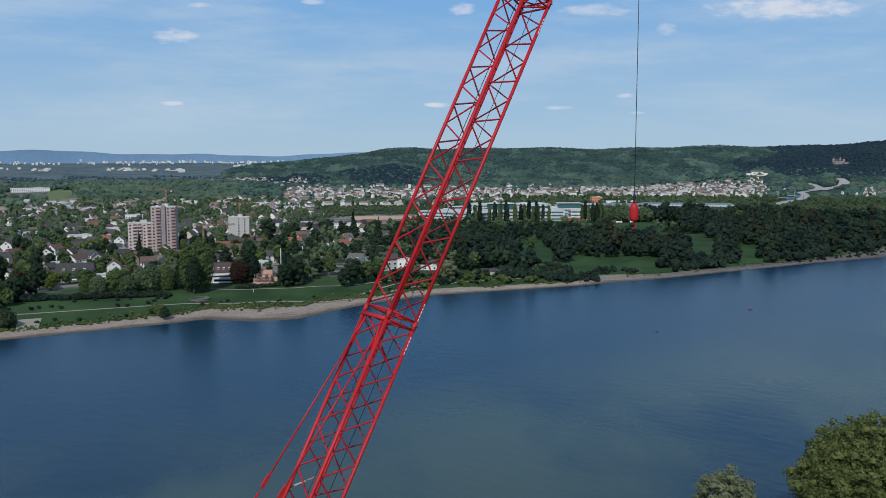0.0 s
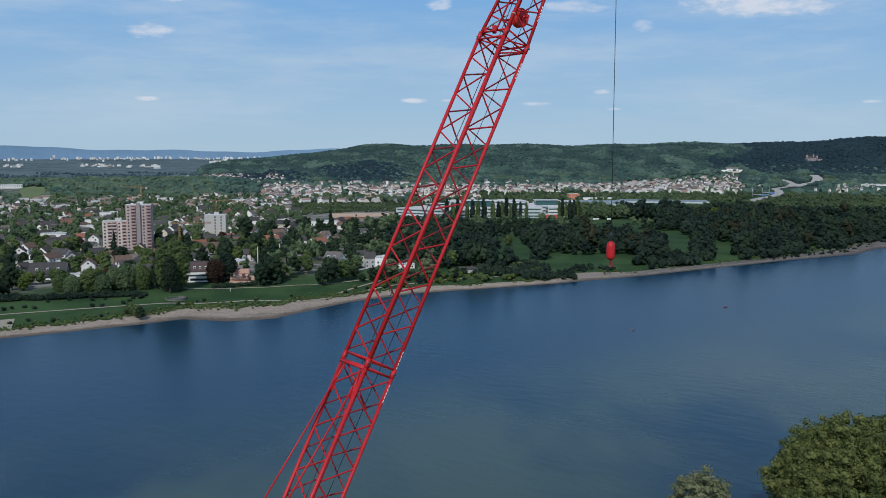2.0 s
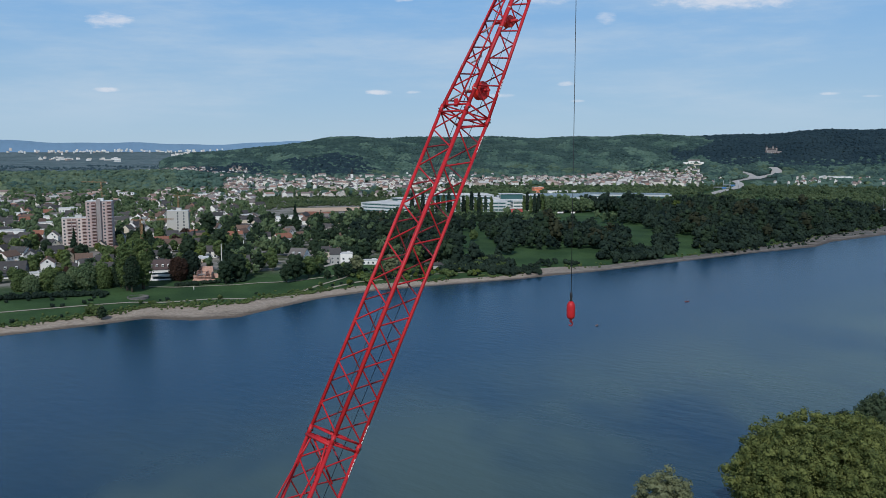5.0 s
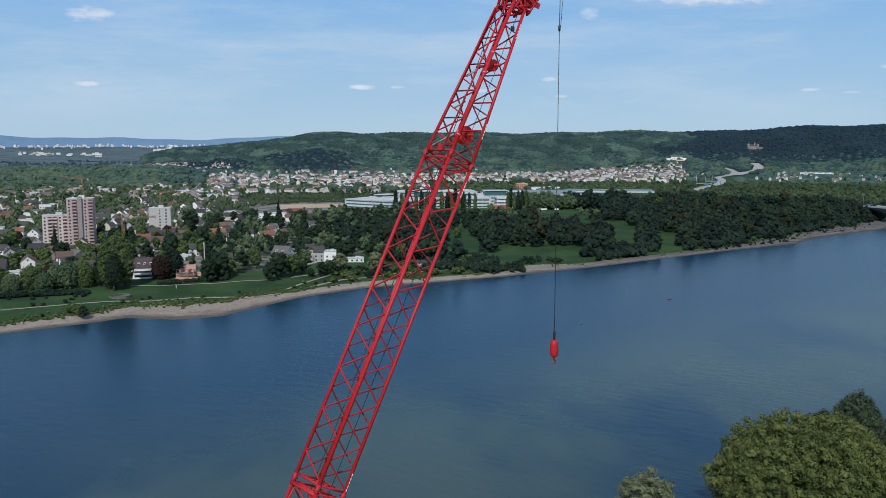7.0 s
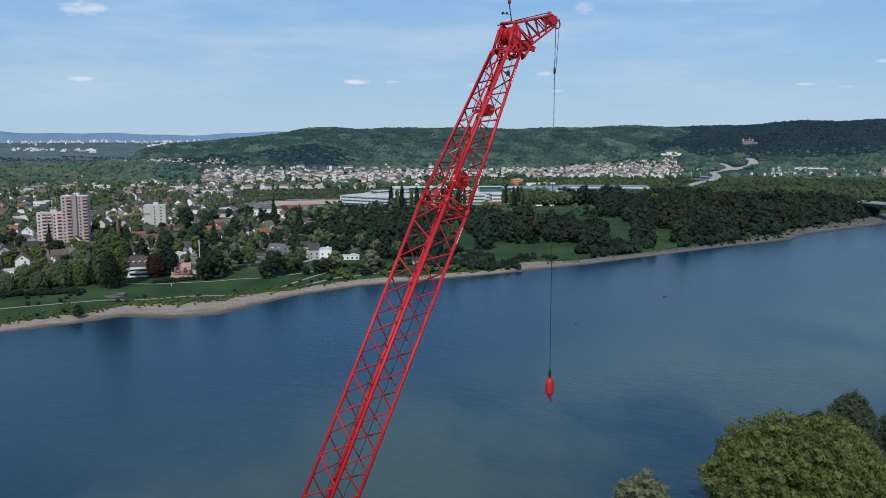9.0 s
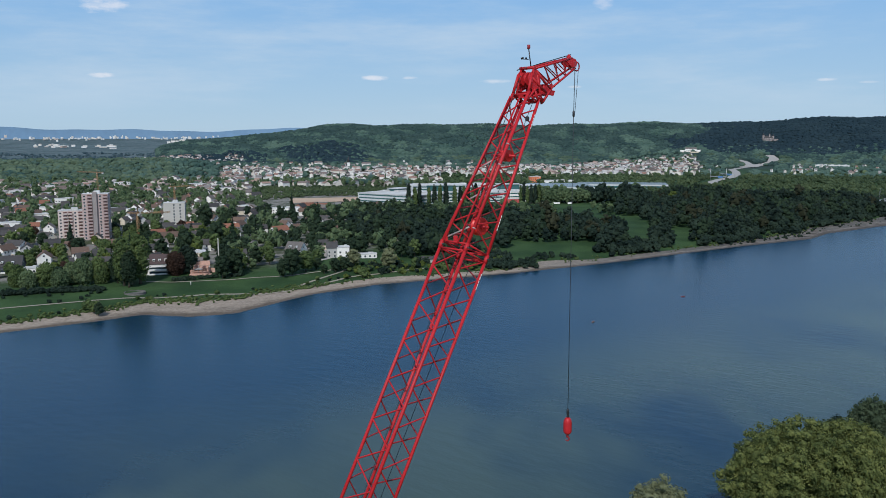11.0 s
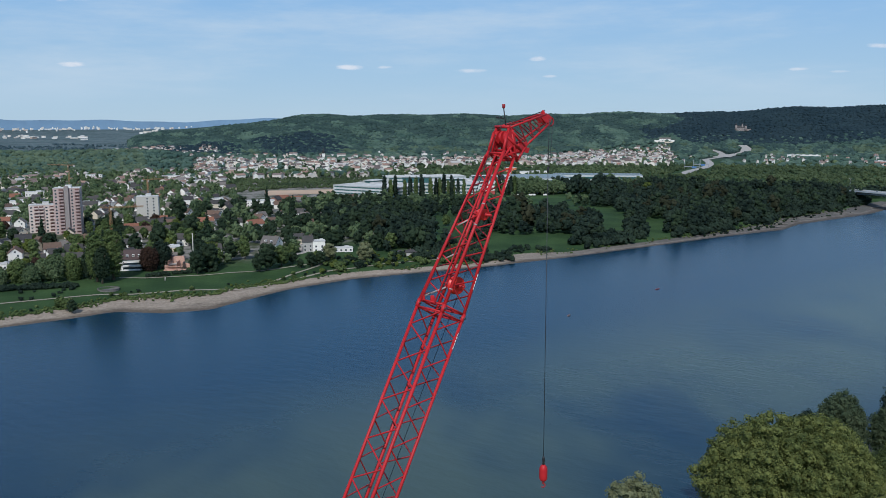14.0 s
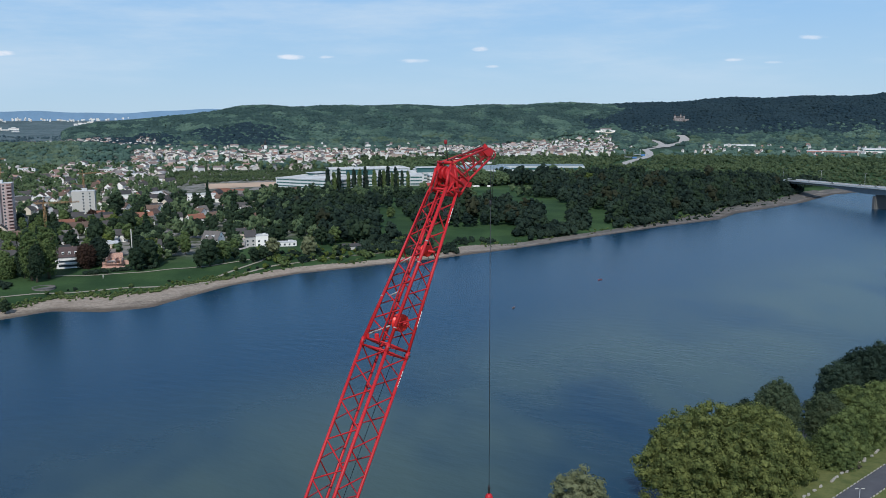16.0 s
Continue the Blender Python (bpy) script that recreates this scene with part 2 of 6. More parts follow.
def water_mat():
    m, n = blank("river_water")
    where = n.add("ShaderNodeNewGeometry").outputs["Position"]
    sep_w = n.add("ShaderNodeSeparateXYZ", {0: where})
    turned = n.add("ShaderNodeMapping", {"Vector": where, "Rotation": (0.0, 0.0, 0.72)}).outputs[0]
    swell = n.noise(n.scaled(turned, (0.12, 0.25, 0.2)), 1.0, 3, 0.5)
    ripples = n.noise(n.scaled(turned, (0.6, 1.2, 1.0)), 1.0, 2, 0.5)
    gusts = n.smooth(n.noise(n.scaled(where, (0.006, 0.006, 0.01)), 1.0, 4), 0.34, 0.66)
    # a paler grey-green tone lies in a long band some way off the near bank
    off = n.math("MULTIPLY", n.math("SUBTRACT", n.math("SUBTRACT", sep_w.outputs[1], n.math("MULTIPLY", sep_w.outputs[0], 0.62)), 147.0), 0.85)
    band = n.math("MULTIPLY", n.smooth(off, -8.0, 50.0), n.math("SUBTRACT", 1.0, n.smooth(off, 85.0, 200.0)))
    pale_patch = n.math("MULTIPLY", band, n.smooth(n.noise(n.scaled(where, (0.011, 0.006, 0.01)), 1.0, 3, 0.55), 0.28, 0.56))
    pale_patch = n.math("ADD", pale_patch, n.math("MULTIPLY", n.smooth(n.noise(n.scaled(where, (0.006, 0.004, 0.01)), 1.3, 3), 0.5, 0.75), 0.08), clamp=True)
    base = n.mix(pale_patch, (0.001, 0.028, 0.061), (0.056, 0.089, 0.077))
    height_v = n.math("ADD", n.math("MULTIPLY", swell, n.math("ADD", 0.85, n.math("MULTIPLY", gusts, 0.3))), n.math("MULTIPLY", ripples, n.math("ADD", 0.035, n.math("MULTIPLY", gusts, 0.07))))
    bump = n.add("ShaderNodeBump", {"Height": height_v, "Strength": 0.30, "Distance": 0.5})
    finish(n, n.add("ShaderNodeBsdfPrincipled", {"Base Color": base, "Roughness": 0.27, "IOR": 1.33, "Normal": bump.outputs[0]}).outputs[0])
    return m


def ground_mat():
    m, n = blank("ground_cover")
    where = n.add("ShaderNodeNewGeometry").outputs["Position"]
    fine, coarse, grit = n.noise(where, 0.6, 5, 0.7), n.noise(where, 0.03, 3), n.noise(where, 2.5, 3)
    sand_n, town_n = n.add("ShaderNodeAttribute"), n.add("ShaderNodeAttribute")
    sand_n.attribute_name, town_n.attribute_name = "sand", "town"
    sand_a, town_a = sand_n.outputs["Fac"], town_n.outputs["Fac"]
    grass = n.mix(n.smooth(coarse, 0.3, 0.7), (0.025, 0.059, 0.020), (0.054, 0.104, 0.036))
    grass = n.mix(n.smooth(fine, 0.25, 0.75), n.mix(1.0, grass, (0.72, 0.75, 0.7), "MULTIPLY"), grass)
    yard = n.mix(n.smooth(n.noise(where, 0.05, 4, 0.7), 0.42, 0.58), (0.055, 0.070, 0.034), (0.25, 0.235, 0.215))
    sand = n.mix(n.smooth(fine, 0.3, 0.7), (0.27, 0.222, 0.175), (0.40, 0.340, 0.275))
    sand = n.mix(n.smooth(n.noise(n.scaled(where, (0.04, 0.4, 3.0)), 1.0, 3), 0.4, 0.6), sand, n.mix(1.0, sand, (0.88, 0.87, 0.86), "MULTIPLY"))
    # near-bank grass is painted yellower and brighter for the sunlight on it
    meadow = n.mix(n.smooth(n.noise(where, 0.25, 4, 0.7), 0.3, 0.7), (0.085, 0.110, 0.034), (0.160, 0.170, 0.060))
    grass = n.mix(n.smooth(n.add("ShaderNodeSeparateXYZ", {0: where}).outputs[1], 300.0, 340.0), meadow, grass)
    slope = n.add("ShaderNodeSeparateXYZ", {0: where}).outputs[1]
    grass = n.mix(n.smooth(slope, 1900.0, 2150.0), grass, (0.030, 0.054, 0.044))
    # woods and fields of the far plain, haze painted in as bluish tones
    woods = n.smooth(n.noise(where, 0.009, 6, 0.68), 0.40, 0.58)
    hazy_fields = n.mix(woods, (0.050, 0.094, 0.108), (0.100, 0.155, 0.172))
    grass = n.mix(n.smooth(slope, 2500.0, 3000.0), grass, hazy_fields)
    shingle = n.mix(n.smooth(n.noise(where, 0.25, 4, 0.7), 0.35, 0.65), (0.11, 0.105, 0.10), (0.26, 0.24, 0.215))
    place = n.add("ShaderNodeSeparateXYZ", {0: where})
    upriver = n.math("ADD", place.outputs[0], n.math("MULTIPLY", n.noise(where, 0.02, 3), 120.0))
    sand = n.mix(n.math("MULTIPLY", n.smooth(upriver, 60.0, 330.0), 0.75), sand, shingle)
    drift = n.math("MULTIPLY", n.smooth(upriver, 150.0, 330.0), n.smooth(n.math("ADD", place.outputs[2], n.noise(where, 0.06, 3)), 1.0, 1.5))
    sand = n.mix(n.math("MULTIPLY", drift, 0.7), sand, (0.085, 0.085, 0.080))
    damp = n.math("ADD", place.outputs[2], n.math("MULTIPLY", n.math("SUBTRACT", n.noise(where, 0.12, 4), 0.5), 0.7))
    sand = n.mix(n.smooth(damp, 0.15, 0.75), n.mix(1.0, sand, (0.40, 0.39, 0.38), "MULTIPLY"), sand)
    base = n.mix(town_a, grass, yard)
    edge = n.math("ADD", sand_a, n.math("MULTIPLY", n.math("SUBTRACT", fine, 0.5), 0.9))
    base = n.mix(n.smooth(edge, 0.4, 0.6), base, sand)
    bump = n.add("ShaderNodeBump", {"Height": grit, "Strength": 0.5, "Distance": 0.15})
    finish(n, n.add("ShaderNodeBsdfPrincipled", {"Base Color": base, "Roughness": 0.92, "Specular IOR Level": 0.2, "Normal": bump.outputs[0]}).outputs[0])
    return m


WATER, GROUND = water_mat(), ground_mat()


# ---- building blocks ----
def mesh_np(name, verts, faces, material=None, smooth=False):
    """A mesh from arrays of places and of equal-sided faces."""
    verts, faces = np.asarray(verts, np.float32).reshape(-1, 3), np.asarray(faces, np.int32)
    me = bpy.data.meshes.new(name)
    sides = faces.shape[1]
    me.vertices.add(len(verts)), me.loops.add(faces.size), me.polygons.add(len(faces))
    me.vertices.foreach_set("co", verts.ravel())
    me.loops.foreach_set("vertex_index", faces.ravel())
    me.polygons.foreach_set("loop_start", np.arange(len(faces), dtype=np.int32) * sides)
    me.polygons.foreach_set("use_smooth", np.full(len(faces), smooth))
    me.update(calc_edges=True)
    if material:
        me.materials.append(material)
    return me


def part(name, data, material, parent=None, label=""):
    """One mesh object, from a bmesh or a mesh, under a thing or a part."""
    if isinstance(data, bmesh.types.BMesh):
        me = bpy.data.meshes.new(name)
        data.to_mesh(me)
        data.free()
        data = me
    if material and not data.materials:
        data.materials.append(material)
    ob = new(name, data)
    ob.parent = parent
    return tagged(ob, label)


def empty(name, m, label, category, group="", kind=""):
    ob = new(name)
    ob.matrix_world = m
    return tagged(ob, label, category, group, kind)


CUBE_V = np.array([(x, y, z) for z in (-0.5, 0.5) for y in (-0.5, 0.5) for x in (-0.5, 0.5)])
CUBE_F = np.array([(0, 2, 3, 1), (4, 5, 7, 6), (0, 1, 5, 4), (2, 6, 7, 3), (0, 4, 6, 2), (1, 3, 7, 5)])


def boxes(name, rows, material=None):
    """One mesh of boxes: (centre, size) each."""
    v = np.concatenate([CUBE_V * np.array(s) + np.array(c) for c, s in rows])
    f = np.concatenate([CUBE_F + 8 * i for i in range(len(rows))])
    return mesh_np(name, v, f, material)


def rounded_box(size, centre=(0, 0, 0), bevel=0.03):
    bm = bmesh.new()
    bmesh.ops.create_cube(bm, size=1.0, matrix=Matrix.Translation(centre) @ Matrix.Diagonal((*size, 1)))
    bmesh.ops.bevel(bm, geom=bm.edges[:], offset=bevel, segments=2, affect="EDGES")
    return bm


def tube(a, b, r0, r1=None, sides=8, cap=True):
    """A bar or taper between two places."""
    a, b = Vector(a), Vector(b)
    bm = bmesh.new()
    m = Matrix.Translation((a + b) / 2) @ (b - a).to_track_quat("Z", "Y").to_matrix().to_4x4()
    bmesh.ops.create_cone(bm, cap_ends=cap, segments=sides, radius1=r0, radius2=r0 if r1 is None else r1, depth=(b - a).length, matrix=m)
    for f in bm.faces:
        f.smooth = len(f.verts) == 4
    return bm


def joined(parts):
    """Several bmeshes as one."""
    out = bmesh.new()
    for p in parts:
        me = bpy.data.meshes.new("part")
        p.to_mesh(me)
        p.free()
        out.from_mesh(me)
        bpy.data.meshes.remove(me)
    return out


def lathe(profile, m=None, sides=20):
    """A turned body: (radius, height) from below to above."""
    v, f = [], []
    for r, z in profile:
        v += [(r * math.cos(2 * math.pi * i / sides), r * math.sin(2 * math.pi * i / sides), z) for i in range(sides)]
    for k in range(len(profile) - 1):
        f += [(k * sides + i, k * sides + (i + 1) % sides, (k + 1) * sides + (i + 1) % sides, (k + 1) * sides + i) for i in range(sides)]
    bm = bmesh.new()
    vs = [bm.verts.new(p) for p in v]
    for q in f:
        bm.faces.new([vs[i] for i in q]).smooth = True
    bm.faces.new(vs[:sides][::-1])
    bm.faces.new(vs[-sides:])
    if m:
        bm.transform(m)
    return bm


def plate(points, normal, thick):
    """A flat plate with the given outline, extruded to both sides."""
    n = Vector(normal).normalized() * thick / 2
    bm = bmesh.new()
    lo, hi = [bm.verts.new(Vector(p) - n) for p in points], [bm.verts.new(Vector(p) + n) for p in points]
    bm.faces.new(lo[::-1]), bm.faces.new(hi)
    for i in range(len(points)):
        j = (i + 1) % len(points)
        bm.faces.new((lo[i], lo[j], hi[j], hi[i]))
    bmesh.ops.recalc_face_normals(bm, faces=bm.faces[:])
    return bm


# ---- the lie of the land ----
SHORE_X = [-3000, -700, -225, -152, -134, -106, -82, -68, -44, -5, 45, 98, 155, 210, 316, 402, 440, 562, 655, 700, 1200, 3000]
SHORE_Y = [-1200, 145, 417, 460, 474, 467, 474, 495, 528, 559, 580, 601, 630, 663, 727, 771, 812, 889, 972, 990, 1200, 2100]
BEACH_X = [-3000, -230, -165, -120, -75, -45, 60, 98, 122, 160, 300, 420, 560, 3000]
BEACH_W = [8, 11, 15, 25, 32, 14, 5, 6, 24, 9, 9, 28, 34, 12]
RISE_D = [0, 14, 50, 95, 300, 9000]
RISE_Z = [0, 1.8, 4.6, 6.2, 7.6, 7.6]
RIDGE_AZ = [-15.2, -13.8, -12.4, -10.7, -8.9, -7.1, -5.35, -3.6, -2.2, 1, 8, 15, 20, 22, 25, 27, 33, 36.5, 50, 70]
RIDGE_H = [0, 34, 50, 60, 68, 76, 93, 111, 115, 113, 111, 115, 117, 119, 126, 130, 140, 149, 152, 60]


def steps(v, lo, hi):
    t = np.clip((v - lo) / (hi - lo), 0, 1)
    return t * t * (3 - 2 * t)


def land(x, y):
    """Height of the ground, and how far behind the far waterline a place lies."""
    x, y = np.asarray(x, float), np.asarray(y, float)
    far = (y - np.interp(x, SHORE_X, SHORE_Y)) * 0.85
    near = (0.62 * (x - 70) + 190 - y) * 0.85
    width = np.interp(x, BEACH_X, BEACH_W)
    mound = np.where(x > 330, 1.0, 0.25) * (np.sin(x * 0.11 + y * 0.05) * np.sin(y * 0.17 - x * 0.04) + 0.6 * np.sin(x * 0.31 + 1.0) * np.sin(y * 0.27)) * steps(far, width * 0.3, width * 0.55) * (1 - steps(far, width + 4, width + 14))
    z_far = mound + np.where(far < width, far / width * 1.5, 1.5 + np.interp(far - width, RISE_D, RISE_Z))
    z_near = np.interp(near, [-30, 0, 5, 26, 40], [-4, 0, 1.2, 9.0, 10.0])
    z = np.where(far > 0, z_far, np.where(near > 0, z_near, np.maximum(-4.0, np.maximum(far, near) * 0.12)))
    r, az = np.hypot(x, y), np.degrees(np.arctan2(x, y))
    front = (y > 0) & (far > 60)
    rise = np.interp(az, RIDGE_AZ, RIDGE_H)
    rough = 1 + 0.05 * np.sin(az * 0.9 + r * 0.004) * np.sin(r * 0.0031 + az * 0.35)
    hill = rise * steps(r, 2350 + 60 * np.sin(az * 0.5), 3600) ** 1.15 * rough
    folds = np.sin(az * 0.62 + 0.8) * np.sin(r * 0.0085 + az * 0.31) + 0.5 * np.sin(az * 1.7 + r * 0.006)
    hill = hill + np.where(rise > 20, 6.5 * folds * steps(r, 2450, 2800) * (1 - steps(r, 3150, 3500)), 0)
    plain = 60 * np.clip((r - 2400) / 2450, 0, 1.1) ** 2
    knoll = 16 * steps(az, -34, -24) * (1 - steps(az, -14, -8)) * np.exp(-((r - 2200) / 420) ** 2)
    z = z + np.where(front, np.maximum(hill, plain) + knoll, 0)
    return z, far


def height(x, y):
    return float(land(x, y)[0])


def build_ground():
    az = np.unique(np.concatenate([np.arange(-180, -42, 6.0), np.arange(-42, 42, 0.36), np.arange(42, 180, 6.0)]))
    r = np.concatenate([[0.02], np.arange(20, 150, 26), np.arange(150, 300, 4.0), np.arange(300, 420, 10.0), np.arange(420, 1000, 4.0), 1000 * 1.02 ** np.arange(0, 80)])
    r = r[r < 4890]
    a, rr = np.meshgrid(np.radians(az), r)
    x, y = rr * np.sin(a), rr * np.cos(a)
    z, far = land(x, y)
    na, nr = len(az), len(r)
    i = np.arange(nr - 1)[:, None] * na + np.arange(na)[None]
    j = np.arange(nr - 1)[:, None] * na + (np.arange(na)[None] + 1) % na
    faces = np.stack([i, i + na, j + na, j], -1).reshape(-1, 4)
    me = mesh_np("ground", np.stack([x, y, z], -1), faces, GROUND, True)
    width = np.interp(x, BEACH_X, BEACH_W)
    sand = np.where(far < width, 1.0, np.clip(1 - (far - width) / 5, 0, 1)) * (far > -20)
    near = (0.62 * (x - 70) + 190 - y) * 0.85
    sand = np.where(near > -5, np.where(near < 5, 0.9, 0), sand)
    town = steps(far, 85, 130) * (1 - 0.75 * steps(np.hypot(x, y), 1500, 2600)) * np.where(x < 20, 1, 0.0)
    for name, values in (("sand", sand), ("town", town)):
        at = me.attributes.new(name, "FLOAT", "POINT")
        at.data.foreach_set("value", values.ravel().astype(np.float32))
    tagged(new("ground", me), "grassy river plain with sandy shores rising to hills", "ground", kind="structure")


build_ground()
wv = np.array([(-4600, -1700, 0), (4600, -1700, 0), (4600, 2600, 0), (-4600, 2600, 0)])
tagged(new("water", mesh_np("water", wv, [(0, 1, 2, 3)], WATER)), "broad blue river with light ripples and grey-green patches", "river", kind="structure")


# ---- the crane boom ----
FOOT_UP = Vector((-1.74, 28.25, 84.8))                    # middle of the lower joint
AX = Vector((4.58, 3.4, 10.6)).normalized()              # along the boom
LAT = Vector((0, 0, 1)).cross(AX).normalized()           # across, level
UPW = AX.cross(LAT)                                      # away from the load side
HALF_W, HALF_U = 0.71, 0.57


def bp(s, w, u):
    """A place on the boom: metres along, across and up from its axis."""
    return FOOT_UP + AX * s + LAT * w + UPW * u


def corner(s, cw, cu):
    """A chord's place; the top section narrows, most of all from its upper side."""
    k = max(0.0, (s - 12.6) / 7.0)
    return bp(s, cw * (HALF_W - 0.32 * k) + (0.12 if cw > 0 > cu else 0.0), HALF_U - 0.40 * k if cu > 0 else -HALF_U + 0.13 * k)


FACES = [((-1, 1), (1, 1)), ((1, -1), (-1, -1)), ((-1, -1), (-1, 1)), ((1, 1), (1, -1))]
base_s = -(84.8 - 10.0) / AX.z
crane = empty("crane_boom", Matrix.Translation(bp(base_s, 0, 0)), "tall red lattice crane boom leaning over the river bank", "crane")
crane_inv = crane.matrix_world.inverted()


def crane_part(name, bm, material, parent=None, label=""):
    bm.transform(crane_inv)
    return part(name, bm, material, parent or crane, label)


def boom_section(s0, s1, panels, label, chord_r=0.068, brace_r=0.030, loose=True, nodes=None):
    """Four chords, end frames and a zigzag of braces on each face."""
    first = crane_part("boom_section", tube(corner(s0, -1, 1), corner(s1, -1, 1), chord_r, sides=10), RED, None, label)
    for cw, cu in ((1, 1), (1, -1), (-1, -1)):
        crane_part("chord", tube(corner(s0, cw, cu), corner(s1, cw, cu), chord_r * 0.92, sides=10), RED, first)
    for s in (s0 + 0.14, s1 - 0.14):
        for a, b in FACES:
            crane_part("end_bar", tube(corner(s, *a), corner(s, *b), 0.038, sides=6), RED, first)
        crane_part("end_brace", tube(corner(s, 1, 1), corner(s, -1, -1), 0.028, sides=6), RED, first)
    lo, hi = nodes or (s0 + 0.3, s1 - 0.3)
    step = (hi - lo) / panels
    rest = []
    for k, (a, b) in enumerate(FACES):
        shade = RED if k in (0, 2) else RED_DEEP      # darker red puts shade into the braces of the two far faces
        for i in range(panels):
            p0, p1, p2 = corner(lo + i * step, *a), corner(lo + (i + 0.5) * step, *b), corner(lo + (i + 1) * step, *a)
            for p, q in ((p0, p1), (p1, p2)):
                bar = tube(p, q, brace_r, sides=6, cap=False)
                if loose:
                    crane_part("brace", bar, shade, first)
                else:
                    rest.append(bar)
    if rest:
        crane_part("lattice", joined(rest), RED, first)
    return first


def joint(s):
    """Pinned couplings between two sections."""
    for cw in (1, -1):
        for cu in (1, -1):
            p = corner(s, cw, cu)
            crane_part("coupling", tube(p - AX * 0.16, p + AX * 0.16, 0.080, sides=10), RED, None)
            crane_part("pin", tube(p - LAT * 0.15, p + LAT * 0.15, 0.034, sides=8), DARK_STEEL, None, "dark steel pin")


boom_section(-0.1, 12.44, 8, "middle lattice section with tubular chords", nodes=(0.12, 12.33))
boom_section(12.44, 19.2, 5, "tapered upper lattice section", nodes=(12.78, 18.73))
boom_section(-12.64, -0.1, 8, "lower lattice section", nodes=(-12.55, -0.34))
boom_section(base_s + 0.1, -12.64, 46, "lowest lattice section reaching the bank", loose=False)
joint(-0.1), joint(12.44), joint(-12.64)
crane_part("foot_plate", plate([bp(base_s, 0, 0) + Vector((x, y, 0.05)) for x, y in ((-2, -2), (2, -2), (2, 2), (-2, 2))], (0, 0, 1), 0.3), DARK_STEEL)

# knee braces under the lower joint
for cw in (0.45, -0.45):
    crane_part("knee_brace", tube(bp(-0.25, cw, 0.58), bp(-1.6, cw * 1.6, 0.6), 0.036), RED)
    crane_part("knee_brace", tube(bp(-0.25, cw, 0.58), bp(-1.5, -cw, -0.3), 0.034), RED)
crane_part("cross_tube", tube(bp(-0.3, 0.74, 0.62), bp(-0.3, -0.74, 0.62), 0.055), RED)
# tie bars that leave the boom towards the back
for w in (0.58, -0.58):
    crane_part("tie_bar", tube(bp(-1.1, w, 0.64), bp(-6.3, w, 1.5), 0.03), RED)
    crane_part("tie_plate", plate([bp(-6.1, w, 1.45), bp(-6.25, w, 1.56), bp(-6.6, w, 1.62), bp(-6.72, w, 1.55), bp(-6.5, w, 1.47)], LAT, 0.06), RED)
    crane_part("tie_bar", tube(bp(-6.8, w, 1.6), bp(-22, w, 4.1), 0.036), RED)
    crane_part("tie_lug", plate([bp(-0.8, w, 0.57), bp(-1.0, w, 0.68), bp(-1.25, w, 0.69), bp(-1.4, w, 0.57)], LAT, 0.05), RED)
# tie bars laid along the top section, and a spare one on the back chords
for w in (0.5, -0.28):
    crane_part("tie_bar", tube(bp(12.5, w, 0.68), bp(18.9, w * 0.7, 0.34), 0.034), RED)
# white maker's marks on the load-side chord, and worn bars
for s in (0.08, -1.1, 11.2, 13.6, -7.4, 17.9):
    for k in range(5):
        side_out = LAT * -0.06
        crane_part("marking", tube(corner(s + k * 0.135, -1, -1) + side_out, corner(s + 0.1 + k * 0.135, -1, -1) + side_out, 0.016, sides=6), WHITE_MARK, None, "white painted lettering worn to bars")
for s, w, u in ((14.3, 1, 1), (15.4, 1, 1), (13.2, -1, 1), (16.8, -1, 1), (15.9, -1, 1)):
    crane_part("collar", tube(corner(s, w, u), corner(s + 0.04, w, u), 0.0705, sides=10), WORN, None, "pale ring of bare paint")
for i, t0, t1 in ((0, 0.25, 0.8), (0, 0.1, 0.35), (1, 0.3, 0.7), (2, 0.2, 0.6)):
    p, q = corner(12.65 + i * 1.5, 1, 1), corner(13.4 + i * 1.5, -1, 1)
    crane_part("worn_bar", tube(p.lerp(q, t0), p.lerp(q, t1), 0.0325, sides=6), WORN, None, "brace worn to pale primer")

for k in (3, 4):            # weathered braces of the lower section
    p, q = corner(-12.55 + k * 1.526, 1, 1), corner(-12.55 + (k + 0.5) * 1.526, 1, -1)
    crane_part("worn_bar", tube(p.lerp(q, 0.15), p.lerp(q, 0.85), 0.0325, sides=6), WORN, None, "brace worn to pale primer")

# rope guide drums inside the top section
for s, r in ((13.55, 0.35), (16.55, 0.23)):
    c = bp(s, -0.2, -0.12)
    m = Matrix.Translation(c) @ LAT.to_track_quat("Z", "Y").to_matrix().to_4x4()
    drum = crane_part("guide_sheave", lathe([(r * 0.94, -0.14), (r, -0.11), (r, -0.07), (r * 0.8, -0.04), (r * 0.8, 0.04), (r, 0.07), (r, 0.11), (r * 0.94, 0.14)], m, 28), RED_BRIGHT, None, "bright red rope guide sheave")
    crane_part("hub", tube(c - LAT * 0.22, c + LAT * 0.22, r * 0.3, sides=12), RED, drum)
    crane_part("axle_beam", tube(bp(s, 0.62, -0.12), bp(s, -0.68, -0.12), 0.05), RED, drum)
crane_part("latch", rounded_box((0.16, 0.16, 0.3), bp(12.7, 0.1, 0.5), 0.02), RED)
crane_part("latch", rounded_box((0.12, 0.12, 0.2), bp(12.65, 0.5, 0.6), 0.02), RED)
crane_part("floodlight", rounded_box((0.14, 0.16, 0.2), bp(18.2, -0.45, -0.2), 0.03), DARK_STEEL, None, "small dark floodlight")

# boom head: cheek plates, sheaves, and a short lattice nose
def hp(s, w, u):
    return bp(s + 0.15, w, u - 0.36)


